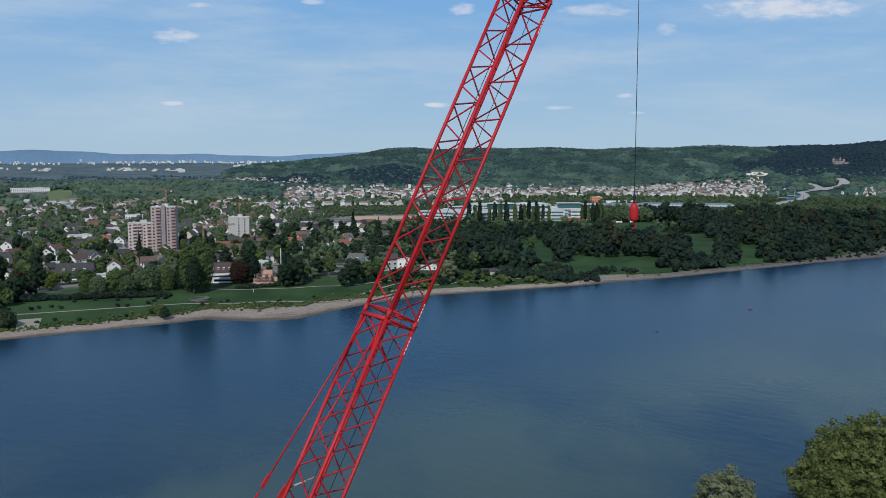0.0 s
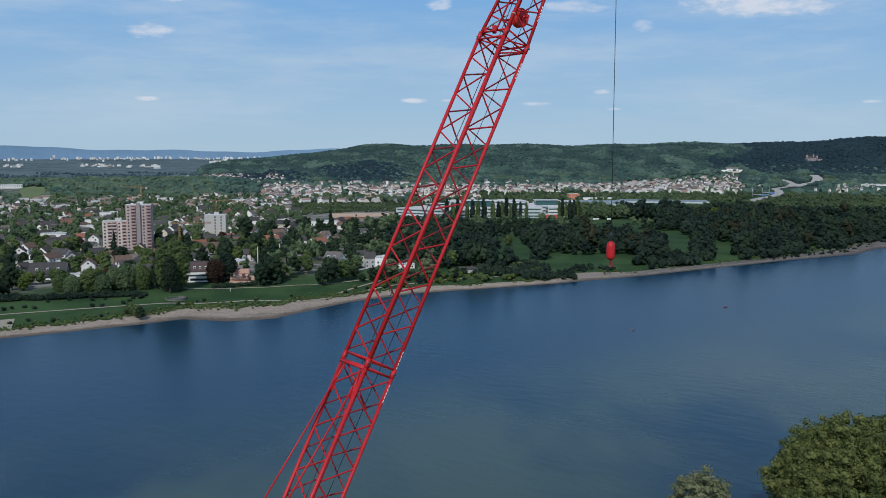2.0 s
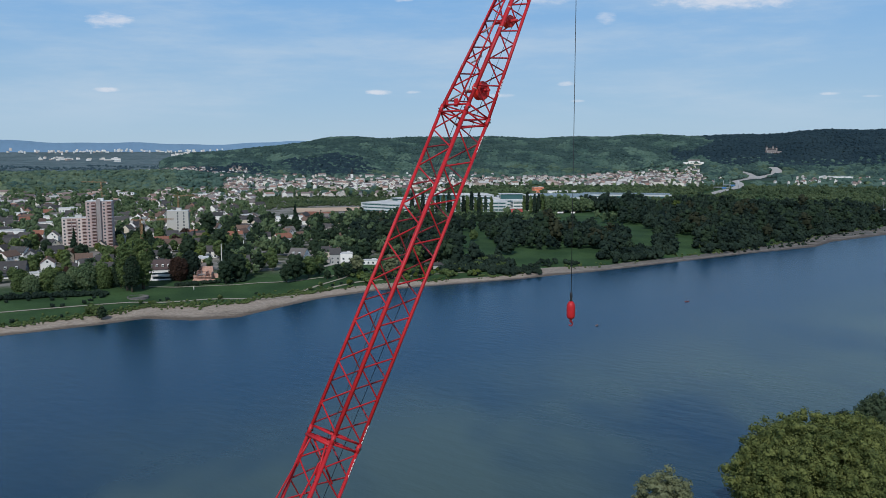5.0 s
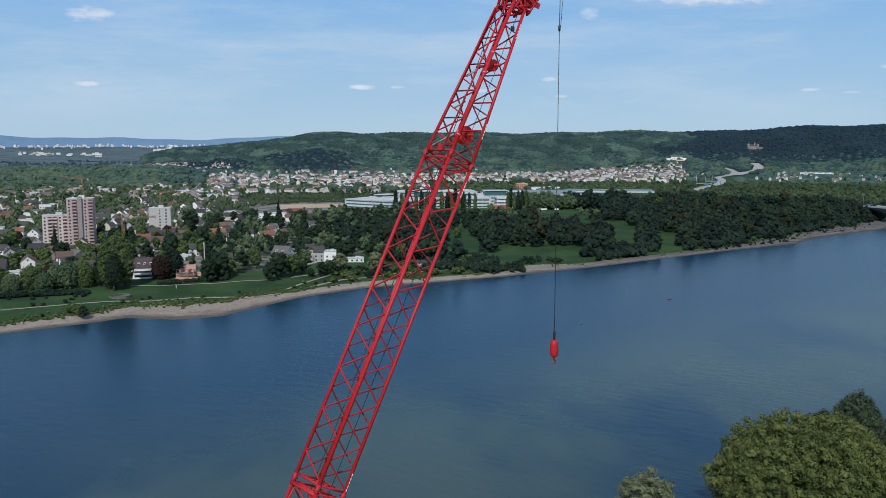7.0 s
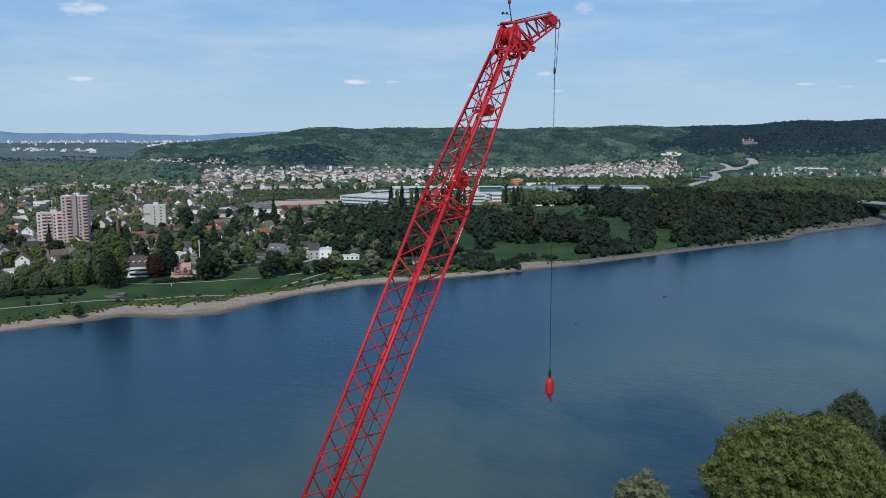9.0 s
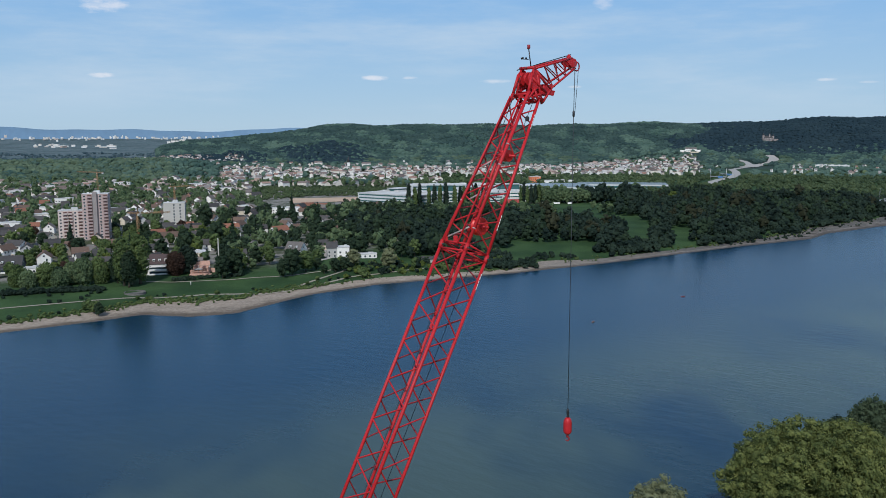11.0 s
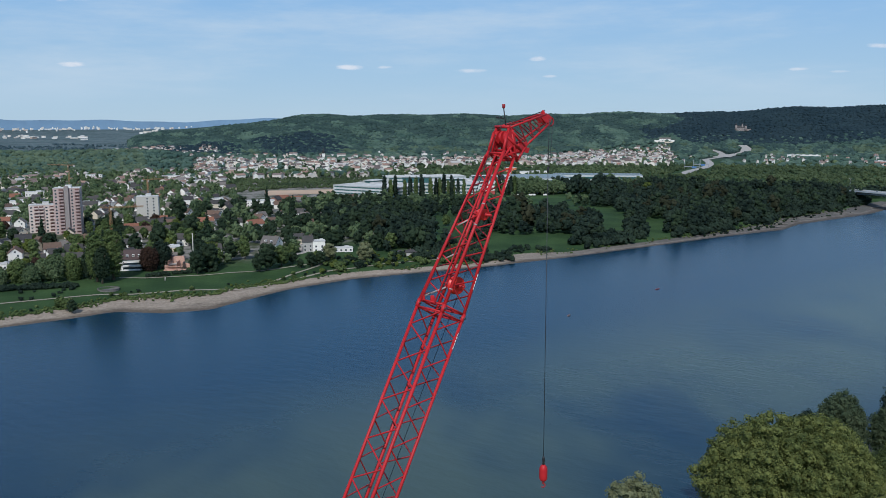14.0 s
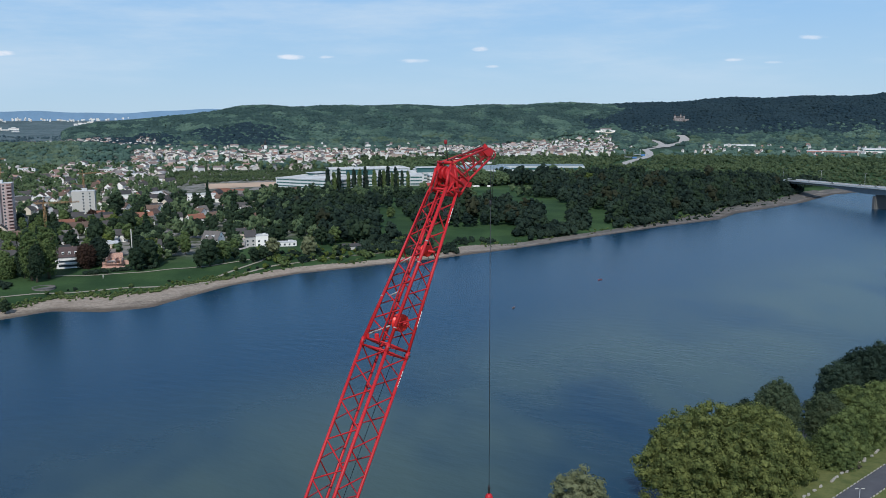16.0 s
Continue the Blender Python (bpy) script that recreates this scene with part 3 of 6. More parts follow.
for w in (0.34, -0.34):
    crane_part("cheek_plate", plate([hp(19.15, w, 0.32), hp(19.75, w, 0.74), hp(20.0, w, 0.66), hp(20.02, w, 0.42), hp(19.72, w, 0.12), hp(19.42, w, 0.1)], LAT, 0.05), RED)
    crane_part("cheek_plate", plate([hp(19.35, w, -0.12), hp(19.72, w, -0.2), hp(19.98, w, -0.52), hp(19.72, w, -0.62), hp(19.4, w, -0.42)], LAT, 0.05), RED)
    for p, q in (((18.9, 0.4), (19.95, 0.68)), ((19.1, -0.4), (19.75, -0.55)), ((19.0, -0.38), (19.85, 0.4)), ((19.75, -0.5), (19.95, 0.5)), ((18.9, 0.38), (19.5, -0.4)), ((19.2, -0.38), (19.0, 0.4))):
        crane_part("head_strut", tube(hp(p[0], w, p[1]), hp(q[0], w, q[1]), 0.05, sides=8), RED)
for cw in (1, -1):
    crane_part("head_strut", tube(corner(19.1, cw, 1), hp(19.72, cw * 0.36, 0.7), 0.06, sides=8), RED)
    crane_part("head_strut", tube(corner(18.7, cw, 1), hp(19.4, cw * 0.36, 0.2), 0.05, sides=8), RED)
    crane_part("head_strut", tube(corner(19.1, cw, -1), hp(19.3, cw * 0.36, 0.3), 0.05, sides=8), RED)
    crane_part("head_strut", tube(hp(19.6, cw * 0.36, 0.62), hp(19.5, cw * 0.36, -0.35), 0.06, sides=8), RED)
crane_part("head_beam", tube(hp(19.2, 0.4, 0.2), hp(19.2, -0.4, 0.2), 0.05), RED)
for w in (0.24, 0.0, -0.24):
    m = Matrix.Translation(hp(19.66, w, 0.42)) @ LAT.to_track_quat("Z", "Y").to_matrix().to_4x4()
    crane_part("head_sheave", lathe([(0.25, -0.05), (0.28, -0.04), (0.2, -0.012), (0.2, 0.012), (0.28, 0.04), (0.25, 0.05)], m, 28), RED)
m = Matrix.Translation(hp(19.65, 0, -0.4)) @ LAT.to_track_quat("Z", "Y").to_matrix().to_4x4()
crane_part("load_sheave", lathe([(0.2, -0.3), (0.24, -0.27), (0.17, -0.2), (0.24, -0.1), (0.17, 0.0), (0.24, 0.1), (0.17, 0.2), (0.24, 0.27), (0.2, 0.3)], m, 24), RED)
TIP_S, TIP_U = 21.65, -1.82
for w in (0.34, -0.34):
    wt = w * 0.45
    a0, a1, b0, b1 = hp(19.98, w, 0.66), bp(TIP_S + 0.1, wt, TIP_U + 0.25), hp(19.72, w, -0.5), bp(TIP_S - 0.15, wt, TIP_U - 0.12)
    crane_part("nose_bar", tube(a0, a1, 0.045), RED)
    crane_part("nose_bar", tube(b0, b1, 0.045), RED)
    for k in range(4):
        p, q, r2 = a0.lerp(a1, k / 4), b0.lerp(b1, (k + 0.5) / 4), a0.lerp(a1, (k + 1) / 4)
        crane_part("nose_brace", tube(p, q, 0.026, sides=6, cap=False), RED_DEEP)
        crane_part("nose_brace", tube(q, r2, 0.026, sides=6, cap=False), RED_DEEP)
    crane_part("nose_plate", plate([bp(TIP_S + ds, wt * 1.1, TIP_U + du) for ds, du in ((-0.2, 0.5), (0.08, 0.3), (0.16, 0.08), (0.1, -0.1), (-0.08, -0.12), (-0.24, 0.12))], LAT, 0.05), RED)
    crane_part("roller_bracket", plate([hp(19.5, w, -0.5), hp(19.75, w, -0.58), hp(19.82, w, -0.78), hp(19.6, w, -0.8)], LAT, 0.05), RED)
for k in range(1, 4):
    p = hp(19.98, 0.34, 0.66).lerp(bp(TIP_S + 0.1, 0.15, TIP_U + 0.25), k / 4)
    q = hp(19.98, -0.34, 0.66).lerp(bp(TIP_S + 0.1, -0.15, TIP_U + 0.25), k / 4)
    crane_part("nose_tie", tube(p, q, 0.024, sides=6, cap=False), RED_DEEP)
m = Matrix.Translation(bp(TIP_S, 0, TIP_U)) @ LAT.to_track_quat("Z", "Y").to_matrix().to_4x4()
crane_part("nose_sheave", lathe([(0.17, -0.08), (0.2, -0.06), (0.15, -0.02), (0.15, 0.02), (0.2, 0.06), (0.17, 0.08)], m, 24), RED)
m = Matrix.Translation(bp(TIP_S + 0.05, 0, TIP_U - 0.3)) @ LAT.to_track_quat("Z", "Y").to_matrix().to_4x4()
ring, ring_v = bmesh.new(), []
for i in range(20):
    for j in range(6):
        t, q = 2 * math.pi * i / 20, 2 * math.pi * j / 6
        ring_v.append(ring.verts.new(m @ Vector(((0.18 + 0.03 * math.cos(q)) * math.cos(t), (0.18 + 0.03 * math.cos(q)) * math.sin(t), 0.03 * math.sin(q)))))
for i in range(20):
    for j in range(6):
        ring.faces.new([ring_v[k] for k in (i * 6 + j, (i + 1) % 20 * 6 + j, (i + 1) % 20 * 6 + (j + 1) % 6, i * 6 + (j + 1) % 6)]).smooth = True
crane_part("rope_guard", ring, RED)
crane_part("nose_cap", rounded_box((0.17, 0.17, 0.2), bp(TIP_S + 0.14, 0, TIP_U + 0.3), 0.05), RED)
crane_part("cross_beam", tube(hp(20.0, 0.4, 0.7), hp(20.0, -0.4, 0.7), 0.06), RED)
crane_part("handrail", tube(hp(19.85, 0.4, 0.82), hp(20.12, 0.36, 0.58), 0.022), DARK_STEEL)
# mast with wind gauge and lamp
mast = crane_part("mast", tube(hp(20.05, -0.1, 0.62), hp(20.05, -0.1, 0.62) + Vector((-0.1, 0, 0.72)), 0.022, sides=6), DARK_STEEL, None, "thin dark mast with wind gauge and red lamp")
mt = hp(20.05, -0.1, 0.62) + Vector((-0.1, 0, 0.72))
crane_part("warning_lamp", lathe([(0.045, 0.0), (0.062, 0.02), (0.066, 0.13), (0.05, 0.17)], Matrix.Translation(mt), 14), RED_DEEP, mast)
for k in range(3):
    t = 2 * math.pi * k / 3
    cup = mt + Vector((-0.2, 0, -0.35)) + Vector((0.1 * math.cos(t), 0.1 * math.sin(t), 0))
    crane_part("cup", lathe([(0.012, -0.05), (0.04, -0.02), (0.045, 0.03)], Matrix.Translation(cup), 8), DARK_STEEL, mast)
crane_part("gauge_arm", tube(mt + Vector((0, 0, -0.4)), mt + Vector((-0.22, 0, -0.38)), 0.014, sides=6), DARK_STEEL, mast)
# ropes
nose = bp(TIP_S, 0, TIP_U)
RX, RY = 7.72, 34.5
crane_part("rope", tube(hp(19.9, 0.0, 0.85), nose + Vector((-0.05, 0, 0.36)), 0.018, sides=6), ROPE, None, "thin dark wire rope")
crane_part("rope", tube(bp(-70, 0.15, 0.15), bp(13.5, 0.1, 0.2), 0.014, sides=6), ROPE)
crane_part("rope", tube(bp(13.5, 0.1, 0.2), hp(19.6, 0.1, 0.8), 0.014, sides=6), ROPE)
crane_part("rope", tube(bp(-70, -0.35, -0.2), bp(19.6, -0.3, -0.3), 0.011, sides=6), ROPE)

# load line with its weight
hook = empty("hook_block", Matrix.Translation((RX, RY, 87.2)), "red hook ball hanging on a thin wire rope", "hook")


def hook_part(name, bm, material, label=""):
    bm.transform(hook.matrix_world.inverted())
    return part(name, bm, material, hook, label)


at = Matrix.Translation((RX, RY, 0))
hook_part("weight", lathe([(0.06, 87.45), (0.12, 87.47), (0.165, 87.53), (0.178, 87.60), (0.178, 87.98), (0.165, 88.06), (0.12, 88.15), (0.06, 88.2)], at, 28), RED, "glossy red capsule-shaped weight")
bend = [(RX + 0.075 * math.sin(a), RY, 87.245 + 0.085 * math.cos(a)) for a in np.linspace(0.0, 4.3, 10)]
hook_part("shank", lathe([(0.03, 87.31), (0.055, 87.33), (0.055, 87.40), (0.04, 87.46)], at, 12), RED_DEEP)
hook_part("hook", joined([tube(p, q, 0.042 - 0.002 * k, 0.040 - 0.002 * k) for k, (p, q) in enumerate(zip(bend, bend[1:]))]), RED_DEEP)
hook_part("swivel", lathe([(0.05, 88.2), (0.06, 88.24), (0.04, 88.3), (0.06, 88.36), (0.06, 88.5), (0.03, 88.58)], at, 14), DARK_STEEL)
hook_part("line", tube((RX, RY, 88.5), (RX, RY, 101.0), 0.014, sides=6), ROPE)
hook_part("line", tube((RX, RY, 101.0), (RX + 0.02, RY, nose.z), 0.014, sides=6), ROPE)
hook_part("line", tube((RX + 0.05, RY, 101.0), (RX + 0.2, RY + 0.1, nose.z), 0.01, sides=6), ROPE)
hook_part("limit_weight", lathe([(0.025, 100.82), (0.05, 100.86), (0.05, 101.03), (0.025, 101.07)], at, 12), DARK_STEEL, "small dark limit switch weight")


# ---- trees ----
rng = np.random.default_rng(7)
_b = bmesh.new()
bmesh.ops.create_icosphere(_b, subdivisions=1, radius=1.0)
ICO_V = np.array([v.co[:] for v in _b.verts])
ICO_F = np.array([[v.index for v in f.verts] for f in _b.faces])
_b.free()


def cards(lobes, n, size, up=0.25, rough=0.26):
    """Leaf clumps over ellipsoid lobes: small bent quads, and a solid core so that the crown is not hollow."""
    lobes = np.array(lobes, float)
    area = lobes[:, 3] * lobes[:, 4] + lobes[:, 3] * lobes[:, 5]
    pick = rng.choice(len(lobes), n, p=area / area.sum())
    d = rng.normal(size=(n, 3))
    d[:, 2] = d[:, 2] * 0.9 + 0.2
    d /= np.linalg.norm(d, axis=1)[:, None]
    c, r = lobes[pick, :3], lobes[pick, 3:]
    p = c + d * r * rng.uniform(0.86, 1.05, (n, 1))
    nrm = d + rng.normal(size=(n, 3)) * rough + np.array([0, 0, up])
    nrm /= np.linalg.norm(nrm, axis=1)[:, None]
    t = np.cross(nrm, rng.normal(size=(n, 3)))
    t /= np.linalg.norm(t, axis=1)[:, None]
    b = np.cross(nrm, t)
    s = size * rng.uniform(0.55, 1.25, (n, 1))
    k = rng.uniform(0.5, 1.0, (n, 1))
    q = np.stack([p - t * s, p - b * s * k, p + t * s * 0.9 + nrm * s * 0.25, p + b * s * k], 1)
    return q.reshape(-1, 3), np.arange(4 * n).reshape(-1, 4)


def cores(lobes, shrink=0.86):
    v = np.concatenate([ICO_V * np.array(l[3:]) * shrink * rng.uniform(0.85, 1.1, (len(ICO_V), 1)) + np.array(l[:3]) for l in lobes])
    f = np.concatenate([ICO_F + len(ICO_V) * i for i in range(len(lobes))])
    return v, f


def crown_mesh(name, lobes, n, size, material, core=0.86):
    v, f = cards(lobes, n, size)
    cv, cf = cores(lobes, core)
    tri = np.concatenate([f[:, [0, 1, 2]], f[:, [0, 2, 3]], cf + len(v)])
    return mesh_np(name, np.concatenate([v, cv]), tri, material)


def broad_lobes(h, w, count, clear=0.18):
    """The lumps of a rounded, uneven crown of height h and width w."""
    mid, up = h * (0.5 + clear / 2), h * (0.5 - clear / 2)
    out = [(0, 0, mid, w * 0.34, w * 0.34, up * 0.8)]
    for i in range(count):
        a = 2.4 * i + rng.uniform(-0.3, 0.3)
        c = 1 - 1.95 * (i + 0.5) / count                # from the top down past the middle
        s = math.sqrt(max(0.0, 1 - c * c))
        k = w * rng.uniform(0.15, 0.23)
        f = rng.uniform(0.82, 1.06)
        out.append(((w * 0.5 - k) * s * f * math.cos(a), (w * 0.5 - k) * s * f * math.sin(a), mid + (up - k * 0.8) * c * f, k, k, k * rng.uniform(0.75, 1.0)))
    return out


def trunk_mesh(name, h, r, lean=0.02, limbs=3, top=0.55):
    bms = [tube((0, 0, -0.4), (lean * h * 0.5, 0, h * top * 0.55), r, r * 0.72, 8), tube((lean * h * 0.5, 0, h * top * 0.55), (lean * h, 0, h * top), r * 0.72, r * 0.4, 8)]
    for i in range(limbs):
        a = 2 * math.pi * i / limbs + 0.5
        z = h * top * (0.5 + 0.12 * i)
        bms.append(tube((lean * z, 0, z), (math.cos(a) * h * 0.2, math.sin(a) * h * 0.2, z + h * 0.18), r * 0.45, r * 0.15, 6))
    me = bpy.data.meshes.new(name)
    b = joined(bms)
    b.to_mesh(me)
    b.free()
    me.materials.append(BARK)
    return me


def tree_kind(h, w, material, count=16, quads=640, size=0.62, clear=0.05, lobes=None):
    ls = lobes or broad_lobes(h, w, count, clear)
    return trunk_mesh("trunk", h, max(0.18, h * 0.022)), crown_mesh("crown", ls, quads, size, material), h


def column_lobes(h, w):
    return [(rng.uniform(-0.1, 0.1) * w, rng.uniform(-0.1, 0.1) * w, h * (0.16 + 0.78 * k / 6), w * 0.5 * (1 - 0.55 * abs(k / 6 - 0.35)), w * 0.5 * (1 - 0.55 * abs(k / 6 - 0.35)), h * 0.13) for k in range(7)]


def cone_lobes(h, w):
    return [(0, 0, h * (0.12 + 0.82 * k / 6), w * 0.5 * (1 - k / 6.6), w * 0.5 * (1 - k / 6.6), h * 0.1) for k in range(7)]


KINDS = {
    "mid": [tree_kind(14, 12, LEAF_MID), tree_kind(17, 13, LEAF_MID, 16, 666), tree_kind(12, 10, LEAF_MID, 12, 522), tree_kind(16, 11, LEAF_MID, 14, 630)],
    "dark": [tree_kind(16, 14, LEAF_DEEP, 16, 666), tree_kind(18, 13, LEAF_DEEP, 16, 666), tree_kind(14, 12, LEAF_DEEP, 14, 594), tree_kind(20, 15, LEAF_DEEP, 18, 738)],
    "light": [tree_kind(18, 12, LEAF_TOWN, 16, 666), tree_kind(16, 10, LEAF_TOWN, 14, 600)],
    "bright": [tree_kind(12, 10, LEAF_BRIGHT, 14, 594), tree_kind(10, 9, LEAF_BRIGHT, 12, 522)],
    "red": [tree_kind(13, 12, LEAF_RED, 14, 594)],
    "conifer": [tree_kind(17, 6.5, LEAF_CONIFER, 0, 240, 0.9, lobes=cone_lobes(17, 6.5)), tree_kind(14, 6, LEAF_CONIFER, 0, 220, 0.9, lobes=cone_lobes(14, 6))],
    "poplar": [tree_kind(24, 5.5, LEAF_DARK, 0, 320, 1.0, lobes=column_lobes(24, 5.5)), tree_kind(21, 5, LEAF_MID, 0, 300, 1.0, lobes=column_lobes(21, 5))],
    "willow": [tree_kind(9, 8, LEAF_WILLOW, 14, 330, 0.8)],
    "bush": [tree_kind(4.2, 5.5, LEAF_MID, 5, 120, 0.6, 0.02), tree_kind(3.4, 5, LEAF_DARK, 5, 110, 0.6, 0.02), tree_kind(3.0, 4, LEAF_BRIGHT, 4, 90, 0.55, 0.02)],
}
WORDS = {
    "mid": ("broadleaf tree with a full green crown", "tree"), "dark": ("tall dark green broadleaf tree in the riverside wood", "tree"),
    "light": ("tall light green tree beside the offices", "tree"),     "bright": ("small yellow-green tree in a garden", "tree"), "red": ("copper-leaved tree in a garden", "tree"), "conifer": ("slim dark green conifer tree", "conifer"),
    "poplar": ("tall slender columnar poplar", "poplar"), "willow": ("low grey-green willow on the bank", "willow"), "bush": ("rounded green shrub on the river bank", "shrub"),
}
FIRST = {}
taken = []          # places already built on: x, y, radius


def plant(kind, x, y, scale=1.0, turn=None, which=None, label="", group="", name=None, tall=1.0):
    """One tree of a kind, standing on the ground."""
    k = which if which is not None else int(rng.integers(len(KINDS[kind])))
    trunk, crown, h = KINDS[kind][k]
    words = WORDS[kind]
    base = Matrix.Translation((x, y, height(x, y) - 0.1)) @ Matrix.Rotation(rng.uniform(0, 6.28) if turn is None else turn, 4, "Z")
    ob = empty(name or words[1], base, label or words[0], words[1], group or "trees of the far bank")
    ob.scale = (scale, scale, scale * tall)
    part("trunk", trunk, None, ob)
    part("crown", crown, None, ob)
    return ob


def free(x, y, r):
    return all((x - a) ** 2 + (y - b) ** 2 > (r + c) ** 2 for a, b, c in taken)


# ---- houses ----
def gable_walls(w, d, h, rise):
    v = [(-w / 2, -d / 2, 0), (w / 2, -d / 2, 0), (w / 2, d / 2, 0), (-w / 2, d / 2, 0), (-w / 2, -d / 2, h), (w / 2, -d / 2, h), (w / 2, d / 2, h), (-w / 2, d / 2, h), (-w / 2, 0, h + rise), (w / 2, 0, h + rise)]
    bm = bmesh.new()
    vs = [bm.verts.new(p) for p in v]
    for q in ((0, 1, 5, 4), (2, 3, 7, 6), (1, 2, 6, 9, 5), (3, 0, 4, 8, 7), (4, 5, 9, 8), (6, 7, 8, 9), (3, 2, 1, 0)):
        bm.faces.new([vs[i] for i in q])
    return bm


def gable_roof(w, d, h, rise, over=0.5, thick=0.28):
    """Two pitched slabs that meet at the ridge, with eaves."""
    k = rise / (d / 2)
    bm = bmesh.new()
    prof = [(-d / 2 - over, h - over * k), (0, h + rise), (d / 2 + over, h - over * k), (d / 2 + over, h - over * k + thick), (0, h + rise + thick * 1.25), (-d / 2 - over, h - over * k + thick)]
    ends = [[bm.verts.new((x, y, z + 0.03)) for y, z in prof] for x in (-w / 2 - over * 0.7, w / 2 + over * 0.7)]
    for i in range(6):
        j = (i + 1) % 6
        bm.faces.new((ends[0][i], ends[0][j], ends[1][j], ends[1][i]))
    for e in ends:
        bm.faces.new((e[0], e[1], e[4], e[5])), bm.faces.new((e[1], e[2], e[3], e[4]))
    bmesh.ops.recalc_face_normals(bm, faces=bm.faces[:])
    return bm


SHARED = {}


def window(parent, x, y, z, w, h, facing="y-"):
    """A glazed window let into a pale frame; facing names the wall it sits in."""
    turn = {"y-": 0, "x+": 90, "y+": 180, "x-": -90}[facing]
    m = Matrix.Translation((x, y, z)) @ Matrix.Rotation(radians(turn), 4, "Z")
    if (w, h) not in SHARED:
        SHARED[w, h] = (boxes("window", [((0, -0.03, h / 2 + 0.03), (w + 0.16, 0.1, 0.08)), ((0, -0.03, -h / 2 - 0.04), (w + 0.24, 0.16, 0.08)), ((-w / 2 - 0.04, -0.03, 0), (0.08, 0.1, h)), ((w / 2 + 0.04, -0.03, 0), (0.08, 0.1, h))], WHITE_MARK), boxes("pane", [((0, -0.01, 0), (w, 0.05, h))], GLASS))
    ob = part("window", SHARED[w, h][0], None, parent)
    ob.matrix_basis = m
    part("pane", SHARED[w, h][1], None, ob)
    return ob


def house(x, y, turn, w, d, h, rise, wall, roof, label, windows=True, flat=False, group="houses of the riverside town", name="house", dormers=0, z=None):
    base = Matrix.Translation((x, y, (height(x, y) if z is None else z) - 0.3)) @ Matrix.Rotation(radians(turn), 4, "Z")
    ob = empty(name, base, label, "house", group)
    if flat:
        part("wall", boxes("wall", [((0, 0, h / 2), (w, d, h))]), wall, ob)
        part("roof", boxes("roof", [((0, 0, h + 0.15), (w + 0.5, d + 0.5, 0.3)), ((w * 0.2, d * 0.1, h + 0.7), (w * 0.25, d * 0.3, 0.9))]), roof, ob)
    else:
        part("wall", gable_walls(w, d, h, rise), wall, ob)
        part("roof", gable_roof(w, d, h, rise), roof, ob)
        part("chimney", boxes("chimney", [((w * 0.22, d * 0.12, h + rise * 0.9), (0.7, 0.7, 1.8)), ((w * 0.22, d * 0.12, h + rise * 0.9 + 0.95), (0.85, 0.85, 0.12))]), WALLS[3], ob)
        for i in range(dormers):
            dx = w * (i - (dormers - 1) / 2) / (dormers + 0.6)
            dm = part("dormer", boxes("dormer", [((dx, -d * 0.33, h + rise * 0.42), (1.5, d * 0.25, 1.3))]), WALLS[0], ob)
            part("dormer_window", boxes("pane", [((dx, -d * 0.33 - d * 0.125 - 0.02, h + rise * 0.42), (1.1, 0.06, 0.9))]), GLASS, dm)
    if windows:
        floors, cols = max(1, int(h // 2.8)), max(2, int(w // 3.4))
        for f in range(floors):
            for c in range(cols):
                window(ob, (c + 0.5) * w / cols - w / 2, -d / 2, 1.6 + f * 2.8, 1.3, 1.35, "y-")
        if not flat and rise > 2.5:
            for sx in (("x+", w / 2), ("x-", -w / 2)):
                window(ob, sx[1], 0, h + rise * 0.3, 1.2, 1.2, sx[0])
                window(ob, sx[1], -d * 0.2, 1.6 + 2.8 * (floors - 1), 1.2, 1.35, sx[0])
    return ob


STAIR_GREY = paint("stained_concrete", (0.30, 0.265, 0.25), 0.9, vary=0.15, grain=0.5)


